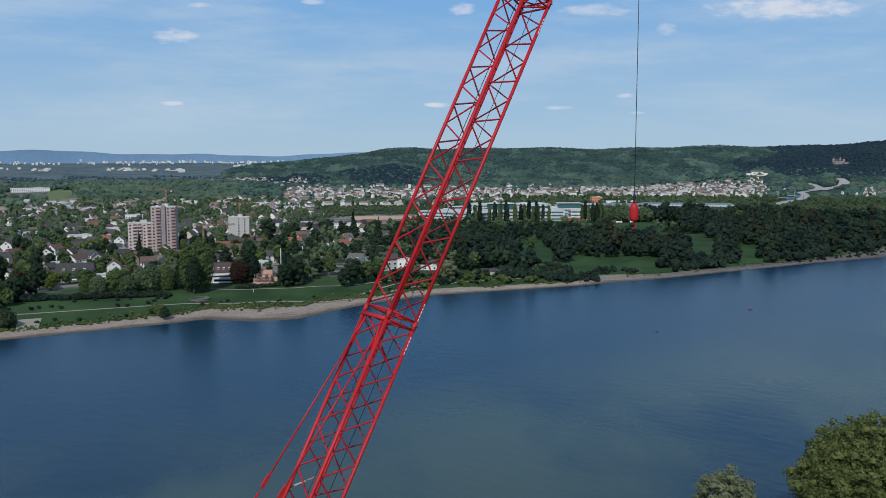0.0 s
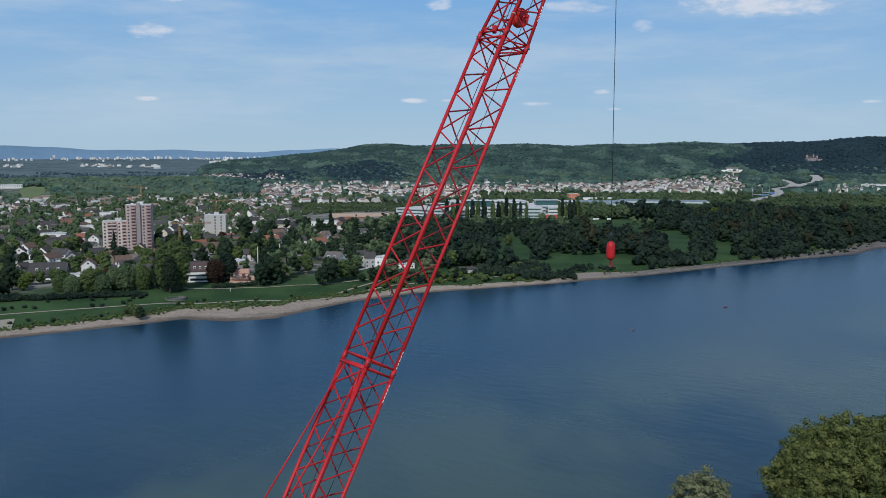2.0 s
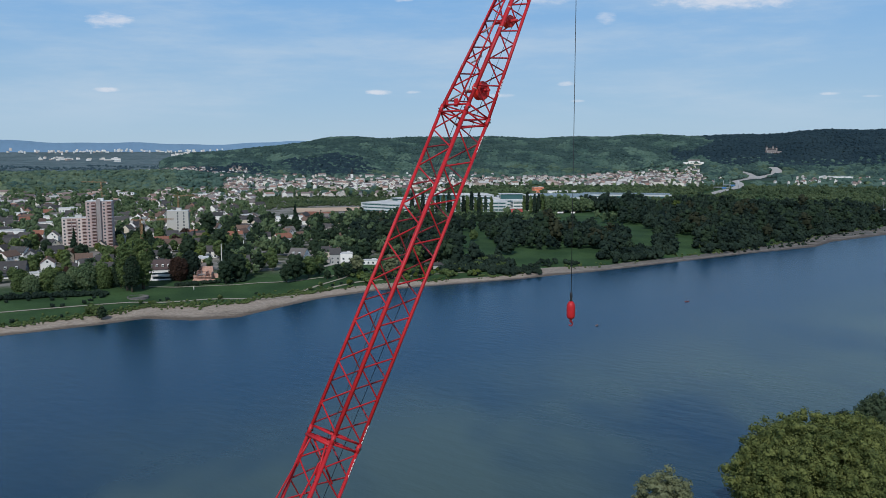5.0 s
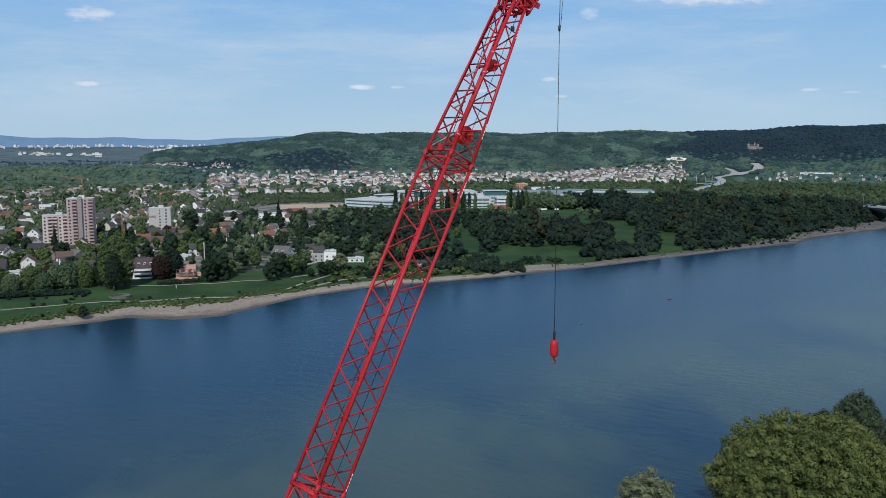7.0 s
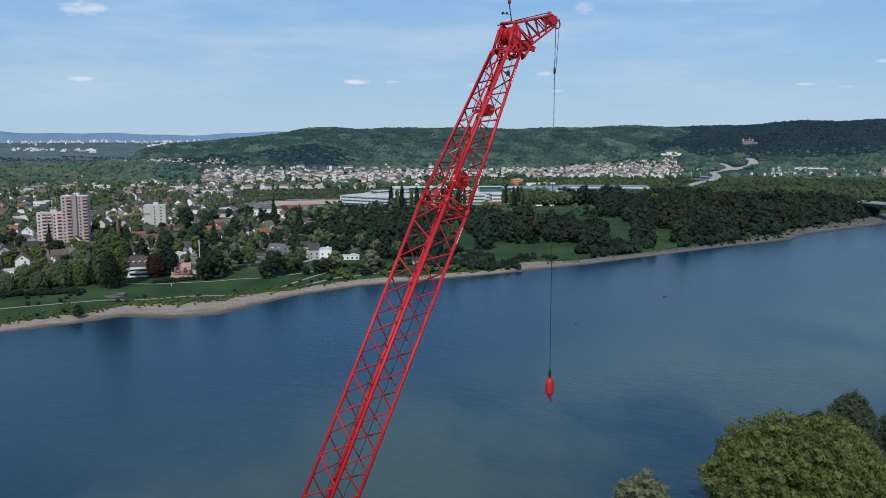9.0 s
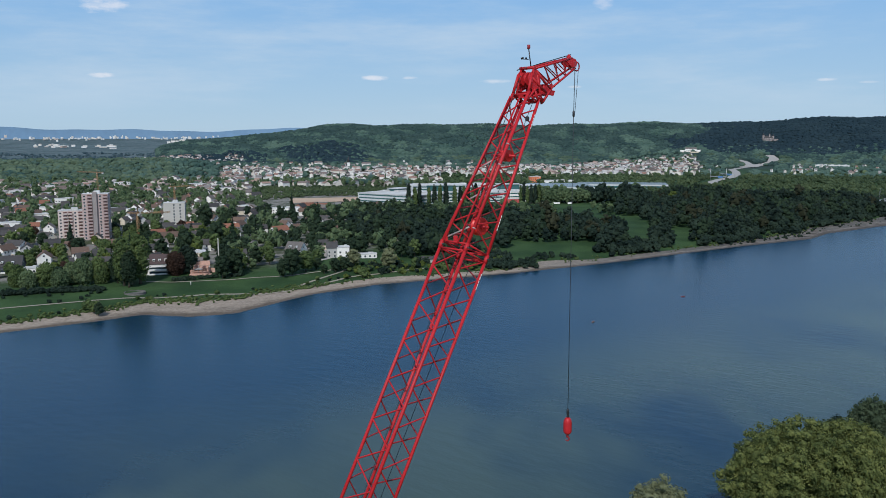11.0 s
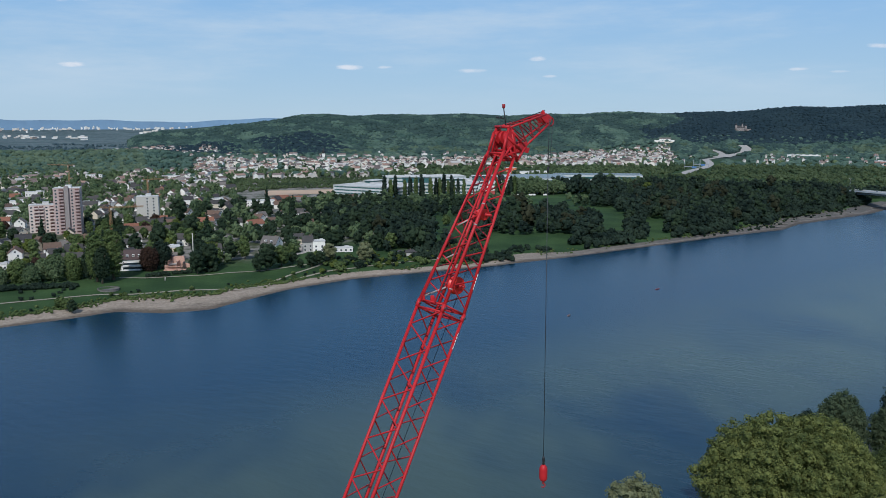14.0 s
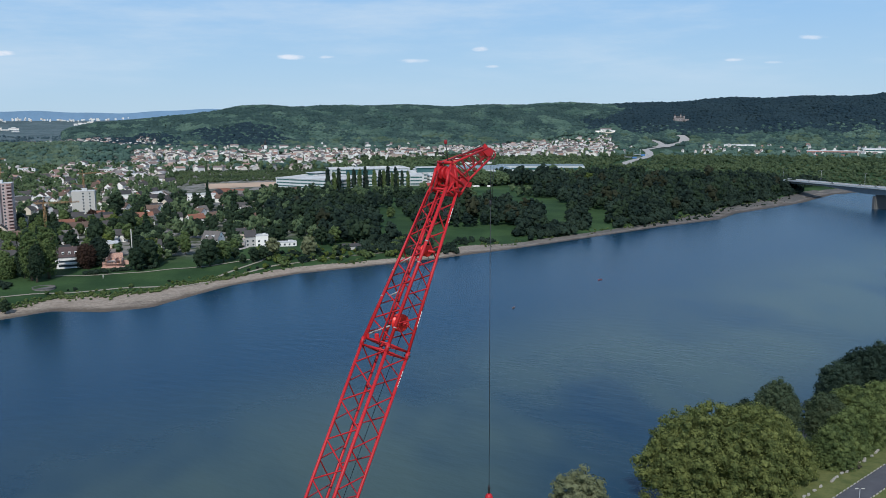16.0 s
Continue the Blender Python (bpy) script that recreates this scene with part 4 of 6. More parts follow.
def slab_block(x, y, turn, w, d, floors, wall, label, storey=2.9, columns=4, balconies=(), stair=None, name="apartment_block", only=None):
    """A tall flat-roofed block: storeys with windows, balconies stacked on some columns, a blank stair tower."""
    base = Matrix.Translation((x, y, height(x, y) - 0.3)) @ Matrix.Rotation(radians(turn), 4, "Z")
    ob = empty(name, base, label, "apartment block")
    h = floors * storey + 0.8
    part("wall", boxes("wall", [((0, 0, h / 2), (w, d, h))]), wall, ob)
    part("roof", boxes("roof", [((0, 0, h + 0.12), (w + 0.3, d + 0.3, 0.25)), ((w * 0.05, 0, h + 1.3), (w * 0.22, d * 0.4, 2.2)), ((-w * 0.3, d * 0.1, h + 0.7), (1.6, 1.6, 1.0))]), FLAT_ROOF, ob)
    cw = w / columns
    for f in range(floors):
        z = f * storey + 1.7
        for c in range(columns):
            cx = (c + 0.5) * cw - w / 2
            if stair is not None and c == stair:
                continue
            if c in balconies:
                b = part("balcony", boxes("balcony", [((cx, -d / 2 - 0.65, z - 1.1), (cw * 0.92, 1.3, 0.18)), ((cx, -d / 2 - 1.25, z - 0.55), (cw * 0.92, 0.12, 1.0)), ((cx - cw * 0.45, -d / 2 - 0.62, z - 0.3), (0.12, 1.24, 1.6)), ((cx + cw * 0.45, -d / 2 - 0.62, z - 0.3), (0.12, 1.24, 1.6))]), wall, ob)
                part("balcony_door", boxes("pane", [((cx, -d / 2 - 0.02, z + 0.1), (cw * 0.8, 0.06, 1.9))]), DARK_BAND, b)
            elif only is None or c in only:
                window(ob, cx, -d / 2, z, min(1.5, cw * 0.55), 1.35, "y-")
        for sx in (("x+", w / 2), ("x-", -w / 2)):
            for k in (-0.25, 0.25):
                window(ob, sx[1], d * k, z, 1.2, 1.3, sx[0])
    if stair is not None:
        cx = (stair + 0.5) * cw - w / 2
        part("stair_tower", boxes("stair_tower", [((cx, -d / 2 - 0.9, h / 2 + 1.0), (cw * 0.8, 2.0, h + 2.0))]), STAIR_GREY, ob, "blank grey concrete stair tower")
    return ob


# ---- the far bank: buildings that stand out ----
def claim(x, y, r):
    taken.append((x, y, r))


def own_house(*args, **kw):
    claim(args[0], args[1], max(args[3], args[4]) * 0.62)
    return house(*args, **kw)


W0, W1, W2, W3 = WALLS
R0, R1, R2, R3 = ROOFS
DARK_TILES = paint("dark_brown_tiles", (0.085, 0.058, 0.055), 0.85, vary=0.2)
SLATE_WALL = paint("dark_cladding", (0.075, 0.08, 0.095), 0.7, vary=0.15)
OCHRE = paint("render_ochre", (0.58, 0.38, 0.22), 0.85, vary=0.1)
villa = own_house(-150, 574, 12, 17, 12, 7.6, 5.2, W0, DARK_TILES, "white villa with a steep brown roof and dormers", dormers=4, windows=False)
def riverside_front(ob, w, d, floors, storey=2.9):
    """Wide glazing behind long balconies on the river side."""
    for f in range(floors):
        z = 1.5 + f * storey
        part("glazing", boxes("pane", [((w * 0.08, -d / 2 - 0.06, z), (w * 0.72, 0.1, 1.7))]), GLASS, ob)
        b = part("balcony", boxes("balcony", [((w * 0.08, -d / 2 - 0.8, z - 1.1), (w * 0.78, 1.6, 0.2))]), WALLS[0], ob)
        part("railing", boxes("railing", [((w * 0.08, -d / 2 - 1.55, z - 0.6), (w * 0.78, 0.08, 0.8))]), WHITE_MARK, b)


BLOCKS = [(-407, 855, 16, 24, 10, 8), (-350, 822, 14, 22, 10, 8), (-376, 990, 12, 17, 10, 8), (-352, 905, 14, 20, 10, 8), (-300, 985, 12, 18, 10, 7), (-405, 1120, 18, 22, 11, 8), (-296, 1400, 12, 26, 12, 9), (-236, 1290, 10, 22, 11, 9)]
slate = own_house(-252, 582, 10, 24, 13, 4.6, 6.2, SLATE_WALL, R0, "wide modern house clad in dark slate with pale dormers", dormers=3)
riverside_front(slate, 24, 13, 1)
own_house(-233, 579, 10, 9, 9, 3.6, 0, W0, FLAT_ROOF, "low white annexe of the slate house", flat=True)
own_house(-215, 592, 14, 9, 8, 4.4, 3.2, W0, R0, "small white house behind the fence trees")
own_house(-188, 580, 12, 14, 12, 4.6, 5.4, OCHRE, R0, "ochre villa with a hipped slate roof", dormers=1)
own_house(-297, 584, 16, 20, 12, 6.0, 3.0, W0, R3, "modern white terraced house", flat=True)
own_house(-203, 628, 8, 12, 10, 4.6, 4.2, W1, R0, "cream bungalow with a dark roof")
own_house(-105, 628, 15, 10, 9, 4.4, 3.4, W0, R0, "small white house with a grey roof")
own_house(-65, 641, -24, 13, 11, 6.0, 5.2, W0, R3, "white gabled villa with a grey roof", dormers=2)
own_house(-38.5, 643, 4, 8, 13, 7.6, 3.6, W2, R0, "grey villa with a dark roof")
own_house(-30, 641, 4, 9, 10, 8.2, 0, W0, FLAT_ROOF, "white cube-shaped villa with large windows", flat=True)
own_house(-12, 640, 6, 14, 7, 3.2, 0, W0, FLAT_ROOF, "low white pavilion beside the villa", flat=True)
own_house(35, 626, 4, 13, 8, 2.8, 1.2, W2, R0, "low brown hut with a dark roof near the shore", windows=False)
own_house(-111, 972, 8, 34, 14, 7.0, 0, W0, FLAT_ROOF, "long white flat-roofed building", flat=True)
own_house(-150, 884, 6, 26, 11, 6.0, 0, W2, R0, "long dark flat-roofed building", flat=True)
for bx, by, turn, bw, bd, bh in BLOCKS:
    own_house(bx, by, turn, bw, bd, bh, 0, W0, FLAT_ROOF, "long white flat-roofed apartment house", flat=True)
own_house(-862, 1790, 24, 74, 14, 9, 0, W0, FLAT_ROOF, "long white school building before the woods", flat=True)
own_house(-414, 1398, 12, 24, 12, 11.5, 0, W0, FLAT_ROOF, "white apartment house with terraces", flat=True)
own_house(-72, 1000, 20, 16, 12, 5, 4, W1, R2, "house with a red tiled roof")
own_house(-88, 1012, -10, 14, 10, 5, 4, W0, R2, "white house with a red tiled roof")

claim(-111, 950, 14), claim(-100, 930, 12)
riverside_front(villa, 17, 12, 2)
# tall blocks
slab_block(-246, 754, 10, 21, 14, 14, PINK, "tall pink apartment tower with stacked balconies", storey=2.75, columns=5, balconies=(1, 4), stair=2)
slab_block(-270, 766, 16, 24, 13, 8, paint("pale_pink_render", (0.62, 0.52, 0.47), 0.85, vary=0.08), "lower pale pink apartment block with white balconies", columns=6, balconies=(1, 2, 4))
slab_block(-201, 842, 8, 20, 13, 8, PALE_BLOCK, "pale grey apartment block with narrow window strips", columns=7, balconies=(), only=(3, 5))
for x, y, r in ((-245, 754, 17), (-279, 764, 22), (-201, 842, 15)):
    claim(x, y, r)

# the unfinished house: raw brick, scaffold, a white mast beside it
site = empty("building_site", Matrix.Translation((-121, 575, height(-121, 575) - 0.2)), "half-demolished brick house with raw pinkish walls", "house")
claim(-121, 575, 11)
for c, s in (((-4.5, 0, 3), (0.5, 9, 6)), ((0, 4.2, 4), (9, 0.5, 8)), ((4.5, 1, 2.4), (0.5, 7, 4.8)), ((0, -4.3, 1.2), (9, 0.5, 2.4)), ((1.2, 0, 2.6), (0.4, 8, 5.2)), ((-5.5, -3, 1.5), (3, 0.5, 3)), ((6, 3, 1.6), (4, 0.5, 3.2))):
    part("wall", boxes("wall", [(c, s)]), SANDSTONE, site)
part("floor_slab", boxes("floor_slab", [((-1.5, -1, 3.2), (6, 6, 0.3))]), CONCRETE, site)
tagged(part("rubble", boxes("rubble", [((rng.uniform(-7, 7), rng.uniform(-8, -4.8), 0.3), tuple(rng.uniform(0.6, 2.2, 3) * (1, 1, 0.5))) for _ in range(40)]), SANDSTONE, site), kind="stuff")
for k in range(6):
    part("scaffold_pole", tube((-6 + k * 2.4, -5.2, 0), (-6 + k * 2.4, -5.2, 6.5), 0.06, sides=6), STEEL_GREY, site)
for k in range(3):
    part("scaffold_board", boxes("board", [((0, -5.2, 2 + 2 * k), (12.4, 0.9, 0.1))]), BARK, site)
pole_x, pole_y = -112.5, 589
flagpole = empty("mast_pole", Matrix.Translation((pole_x, pole_y, height(pole_x, pole_y))), "tall slim white mast among the garden trees", "mast")
part("shaft", tube((0, 0, 0), (0, 0, 21), 0.42, 0.3, 10), PALE_BLOCK, flagpole)
part("head", boxes("head", [((0, 0, 21.1), (0.7, 0.7, 0.4))]), PALE_BLOCK, flagpole)


def tower_crane(x, y, h, reach, turn, label):
    """A slim site crane: lattice mast, jib, counter-jib, tie bars."""
    ob = empty("tower_crane", Matrix.Translation((x, y, height(x, y))) @ Matrix.Rotation(radians(turn), 4, "Z"), label, "crane", "site cranes")
    claim(x, y, 2)

    def lattice(a, b, half, bays):
        a, b = Vector(a), Vector(b)
        d = (b - a).normalized()
        u = d.orthogonal().normalized() * half
        v = d.cross(u).normalized() * half
        cs = (u + v, u - v, -u - v, -u + v)
        bars = [tube(a + c, b + c, 0.11, sides=5) for c in cs]
        for i in range(bays):
            for k in range(4):
                bars.append(tube(a.lerp(b, i / bays) + cs[k], a.lerp(b, (i + 1) / bays) + cs[(k + 1 + i % 2) % 4 if i % 2 else (k + 1) % 4], 0.06, sides=4))
        return joined(bars)

    part("tower", lattice((0, 0, 0), (0, 0, h), 0.7, 14), YELLOW_CRANE, ob)
    part("jib", lattice((0, 0, h), (reach, 0, h + 0.6), 0.5, 16), YELLOW_CRANE, ob)
    part("counter_jib", lattice((0, 0, h), (-reach * 0.3, 0, h), 0.5, 5), YELLOW_CRANE, ob)
    part("counterweight", boxes("counterweight", [((-reach * 0.28, 0, h - 1.0), (2.2, 1.4, 2.0))]), CONCRETE, ob)
    part("apex", tube((0, 0, h), (0, 0, h + 4.5), 0.3, 0.12, 6), YELLOW_CRANE, ob)
    part("tie", joined([tube((0, 0, h + 4.4), (reach * 0.7, 0, h + 0.6), 0.07, sides=5), tube((0, 0, h + 4.4), (-reach * 0.28, 0, h + 0.4), 0.07, sides=5)]), YELLOW_CRANE, ob)
    part("cab", boxes("cab", [((0.9, -0.9, h - 1.2), (1.3, 1.3, 1.8))]), PALE_BLOCK, ob)
    return ob


tower_crane(-200, 712, 26, 26, 4, "slim ochre site crane between the blocks")
tower_crane(-385, 1190, 37, 32, 160, "distant ochre site crane over the houses")
tower_crane(-250, 1050, 26, 20, 20, "small ochre site crane among houses")


# ---- offices behind the poplars ----
def office(x, y, turn, w, d, h, label, bands=3, wall=None, roof=None, tops=()):
    base = Matrix.Translation((x, y, height(x, y) - 0.3)) @ Matrix.Rotation(radians(turn), 4, "Z")
    ob = empty("office_building", base, label, "office building", "riverside offices")
    claim(x, y, min(w, d) * 0.7)
    part("wall", boxes("wall", [((0, 0, h / 2), (w, d, h))]), wall or CAMPUS, ob)
    part("roof", boxes("roof", [((0, 0, h + 0.2), (w + 0.8, d + 0.8, 0.4))] + [((w * (k / 5 - 0.4), d * 0.15, h + 1.0), (w * 0.08, d * 0.25, 1.4)) for k in range(5)]), roof or FLAT_ROOF, ob)
    for b in range(bands):
        z = (b + 0.55) * h / bands
        for sy, sx, ww, dd in ((-d / 2 - 0.03, 0, w * 0.96, 0.1), (0, -w / 2 - 0.03, 0.1, d * 0.96), (0, w / 2 + 0.03, 0.1, d * 0.96)):
            band = part("window_band", boxes("pane", [((sx, sy, z), (ww, dd, h / bands * 0.42))]), GREEN_GLASS, ob)
            n = int(max(ww, dd) // 6)
            tagged(part("mullion", boxes("mullion", [((sx + (0 if ww < 1 else ww * ((i + 0.5) / n - 0.5)), sy + (0 if dd < 1 else dd * ((i + 0.5) / n - 0.5)), z), (0.3 if ww > 1 else 0.16, 0.16 if ww > 1 else 0.3, h / bands * 0.32)) for i in range(n)]), CAMPUS, band), kind="stuff")
    for tx, ty, tw, td, th in tops:
        t = part("penthouse", boxes("penthouse", [((tx, ty, h + th / 2), (tw, td, th))]), GREEN_GLASS, ob, "dark glazed upper storey")
        part("canopy", boxes("canopy", [((tx, ty, h + th + 0.3), (tw + 3, td + 3, 0.5))]), CAMPUS, t)
    return ob


office(33, 1130, -40, 100, 84, 12, "long pale office wing with glazed bands", tops=((-30, 20, 16, 26, 3.5),))
office(112, 1166, -4, 100, 108, 13, "pale office building with a dark glazed upper storey", tops=((-32, -28, 38, 18, 8), (18, 12, 30, 20, 3)))
office(196, 1200, 0, 66, 104, 13, "pale office building with a roof terrace", tops=((-24, -30, 30, 16, 7), (12, 10, 20, 30, 3)))
office(180, 1126, 2, 26, 20, 13, "white office building with a red base", wall=W0)
office(100, 1300, 6, 120, 50, 12, "flat pale hall behind the offices")


def bay_hall(x, y, turn, w, d, h, bays, label):
    """A low works hall: parallel pale roof bays with glazed strips between them."""
    ob = empty("hall", Matrix.Translation((x, y, height(x, y) - 0.3)) @ Matrix.Rotation(radians(turn), 4, "Z"), label, "hall", "long halls")
    part("wall", boxes("wall", [((0, 0, h / 2), (w, d, h))]), CAMPUS, ob)
    for b in range(bays):
        cy, bd = d * ((b + 0.5) / bays - 0.5), d / bays
        part("roof_bay", boxes("roof_bay", [((0, cy - bd * 0.12, h + 0.1), (w + 1, bd * 0.5, 0.3)), ((0, cy - bd * 0.12, h + 0.3), (w - 2, bd * 0.24, 0.14))]), BLUE_ROOF, ob)
        part("roof_light", boxes("pane", [((0, cy + bd * 0.34, h + 0.06), (w * 0.97, bd * 0.34, 0.12))]), GREEN_GLASS, ob)
    part("window_band", boxes("pane", [((0, -d / 2 - 0.04, h * 0.55), (w * 0.96, 0.12, h * 0.4))]), GREEN_GLASS, ob)
    for k in range(-2, 3):
        claim(x + k * w / 5.2, y, d * 0.55)


bay_hall(272, 1300, -4, 92, 110, 10, 7, "wide pale works hall with a ribbed blue-grey roof")
bay_hall(384, 1352, -14, 140, 60, 9, 5, "long low works hall with a ribbed blue-grey roof")
own_house(167, 1100, 2, 26, 8, 5.0, 0, paint("red_cladding", (0.5, 0.10, 0.09), 0.7), FLAT_ROOF, "low red annexe beside the offices", flat=True, windows=False)
own_house(262, 1462, 4, 18, 14, 15, 0, ORANGE, FLAT_ROOF, "orange-clad block behind the offices", flat=True)
own_house(300, 1470, 4, 60, 14, 8, 0, W0, FLAT_ROOF, "long white hall behind the offices", flat=True, windows=False)
# church of the town, vans parked before the offices
church = own_house(-84, 2110, 10, 11, 22, 9, 6, W0, R0, "small white church with a slim spire", windows=False, name="church")
steeple = part("tower", boxes("tower", [((0, -12, 9), (6, 6, 18))]), W0, church)
part("spire", tube((0, -12, 18), (0, -12, 33), 4.2, 0.1, 4), R0, steeple)
for k in range(4):
    vx = 203 + 9.4 * k + 5 * (k % 2)
    van = empty("van", Matrix.Translation((vx, 1066 + (k % 3), height(vx, 1066))) @ Matrix.Rotation(radians(rng.uniform(-8, 8)), 4, "Z"), "white van parked before the trees", "van", "parked vans")
    part("body", rounded_box((5.0, 2.0, 1.9), (0, 0, 1.45), 0.25), W0, van)
    part("windscreen", rounded_box((0.3, 1.7, 0.7), (2.4, 0, 1.85), 0.1), GLASS, van)
    for wx in (-1.6, 1.6):
        for wy in (-0.9, 0.9):
            part("wheel", tube((wx, wy - 0.1, 0.36), (wx, wy + 0.1, 0.36), 0.36, sides=10), DARK_STEEL, van)
# sports ground
sand_pitch = mesh_np("pitch", [(px, py, height(px, py) + 0.4) for px, py in ((-118, 1110), (-30, 1140), (-34, 1205), (-128, 1190))], [(0, 1, 2, 3)], paint("clay_pitch", (0.50, 0.36, 0.25), 0.95, vary=0.2, grain=0.06))
tagged(new("sports_pitch", sand_pitch), "sandy brown sports pitch behind trees", "pitch", kind="structure")
claim(-76, 1170, 62), claim(-80, 641, 9)


def ribbon(name, pts, width, material, label, lift=0.12, kind="structure", category="path"):
    """A strip laid on the ground along a line."""
    pts = np.array(pts, float)
    seg = np.r_[0, np.cumsum(np.hypot(*np.diff(pts, axis=0).T))]
    n = max(2, int(seg[-1] // 5))
    t = np.linspace(0, seg[-1], n)
    x, y = np.interp(t, seg, pts[:, 0]), np.interp(t, seg, pts[:, 1])
    dx, dy = np.gradient(x), np.gradient(y)
    l = np.hypot(dx, dy)
    v = []
    for k in (-0.5, -0.17, 0.17, 0.5):
        px, py = x - dy / l * width * k, y + dx / l * width * k
        v.append(np.stack([px, py, np.maximum(land(px, py)[0], land(x, y)[0] - 0.3) + lift], -1))
    v = np.stack(v, 1).reshape(-1, 3)
    f = [(i * 4 + k, i * 4 + 4 + k, i * 4 + 5 + k, i * 4 + 1 + k) for i in range(n - 1) for k in range(3)]
    return tagged(new(name, mesh_np(name, v, f, material)), label, category, kind=kind)


ribbon("path", [(-235, 462), (-190, 485), (-150, 505), (-105, 515), (-75, 520), (-52, 540), (-20, 575), (20, 598), (60, 612)], 1.9, GRAVEL_PATH, "pale gravel towpath along the shore", 0.25)
ribbon("path", [(-62, 530), (-45, 560), (-28, 588), (-22, 612)], 1.9, GRAVEL_PATH, "gravel path climbing from the shore", 0.25)
ribbon("path", [(-150, 545), (-100, 552), (-60, 572), (-35, 592)], 1.7, GRAVEL_PATH, "gravel path between lawns", 0.25)
ribbon("road", [(-52, 618), (-40, 634), (-46, 660), (-50, 700)], 4.5, PALE_ROAD, "narrow lane past the villa", 0.2, category="road")
FIELD = paint("mown_meadow", (0.125, 0.165, 0.055), 0.95, vary=0.25, grain=0.02)
ribbon("meadow", [(-655, 1465), (-736, 1646), (-816, 1826)], 46, FIELD, "pale green meadow before the woods", 1.0, category="meadow")


def in_field(x, y):
    """The open meadow before the woods; ground before it cleared for the camera's view."""
    a, r = math.degrees(math.atan2(x, y)), math.hypot(x, y)
    return -24.9 < a < -23.3 and 1490 < r < 2010 or -27.2 < a < -24.6 and 1790 < r < 2010


MOTORWAY = [(560, 1420), (600, 1520), (637, 1580), (690, 1655), (745, 1760), (795, 1880), (835, 2000), (890, 2080), (945, 2150), (985, 2235), (1010, 2330), (1018, 2420)]
BRANCH = [(945, 2150), (1010, 2232), (1075, 2300), (1110, 2370), (1128, 2440)]
ribbon("road", MOTORWAY, 17, PALE_ROAD, "wide pale motorway running to the hills", 1.0, category="road")
ribbon("road", [(930, 2130), (960, 2180), (1000, 2238)], 46, PALE_ROAD, "broad pale motorway junction at the foot of the hills", 1.4, category="road")
ribbon("road", BRANCH, 28, PALE_ROAD, "slip road branching from the motorway", 1.2, category="road")
ramp_v = [(-228, 452, 0), (-218, 458, 0), (-211, 438, 0), (-220, 432, 0)]
ramp = mesh_np("boat_ramp", [(x, y, height(x, y) + 0.28) for x, y, _ in ramp_v] + [(x, y, height(x, y) - 1) for x, y, _ in ramp_v], [(0, 1, 2, 3), (0, 4, 5, 1), (1, 5, 6, 2), (2, 6, 7, 3), (3, 7, 4, 0)], GRAVEL_PATH)
tagged(new("boat_ramp", ramp), "grey concrete boat ramp at the waterline", "ramp", kind="structure")
terrace = empty("stone_terrace", Matrix.Translation((-149, 517, height(-149, 517) - 0.3)), "round stone viewing terrace on the lawn", "terrace")
part("wall", lathe([(6.3, -1.5), (6.2, 0.9), (5.9, 0.95), (5.9, 0.5), (0.3, 0.5)], None, 28), DARK_STONE, terrace)
coping = boxes("stone", [((0, 0, 0), (0.5, 1.7, 0.22))], DARK_STONE)
for i in range(20):
    a = 2 * math.pi * i / 20
    s = part("stone", coping, None, terrace)
    s.matrix_basis = Matrix.Translation((6.05 * math.cos(a), 6.05 * math.sin(a), 1.04)) @ Matrix.Rotation(a, 4, "Z")
statue = empty("white_post", Matrix.Translation((-121, 540, height(-121, 540))), "small white post on the lawn", "post")
part("shaft", tube((0, 0, 0), (0, 0, 2.2), 0.35, 0.28, 8), PALE_BLOCK, statue)
board = empty("sign_board", Matrix.Translation((47, 617, height(47, 617))), "white board standing near the hut", "sign")
part("panel", boxes("panel", [((0, 0, 2.0), (4.0, 0.15, 2.2))]), WHITE_MARK, board)
for sx in (-1.5, 1.5):
    part("post", tube((sx, 0.12, 0), (sx, 0.12, 2.6), 0.08, sides=6), STEEL_GREY, board)

# motorway signs
for gx, gy in ((620, 1545), (672, 1630)):
    gantry = empty("sign_gantry", Matrix.Translation((gx, gy, height(gx, gy))) @ Matrix.Rotation(radians(-25), 4, "Z"), "motorway gantry with a plain blue board", "road sign", "motorway gantries")
    part("post", tube((-14, 0, 0), (-14, 0, 24 if gy < 1600 else 18), 0.3, sides=6), STEEL_GREY, gantry)
    part("post", tube((14, 0, 0), (14, 0, 24 if gy < 1600 else 18), 0.5, sides=6), STEEL_GREY, gantry)
    part("beam", boxes("beam", [((0, 0, 9), (28, 0.8, 1.2))]), STEEL_GREY, gantry)
    part("panel", boxes("panel", [((4, -0.6, 8), (8, 0.3, 3.2))]), SIGN_BLUE, gantry)

# ---- the bridge ----
deck_a, deck_b = Vector((614, 1030, 16.2)), Vector((599, 470, 33.0))
along = (deck_b - deck_a).normalized()
side = Vector((-along.y, along.x, 0)).normalized()
bridge = empty("bridge", Matrix.Translation((0, 0, 0)), "grey concrete girder bridge with lamp posts", "bridge", kind="structure")
span = [deck_a.lerp(deck_b, k / 40) for k in range(41)]


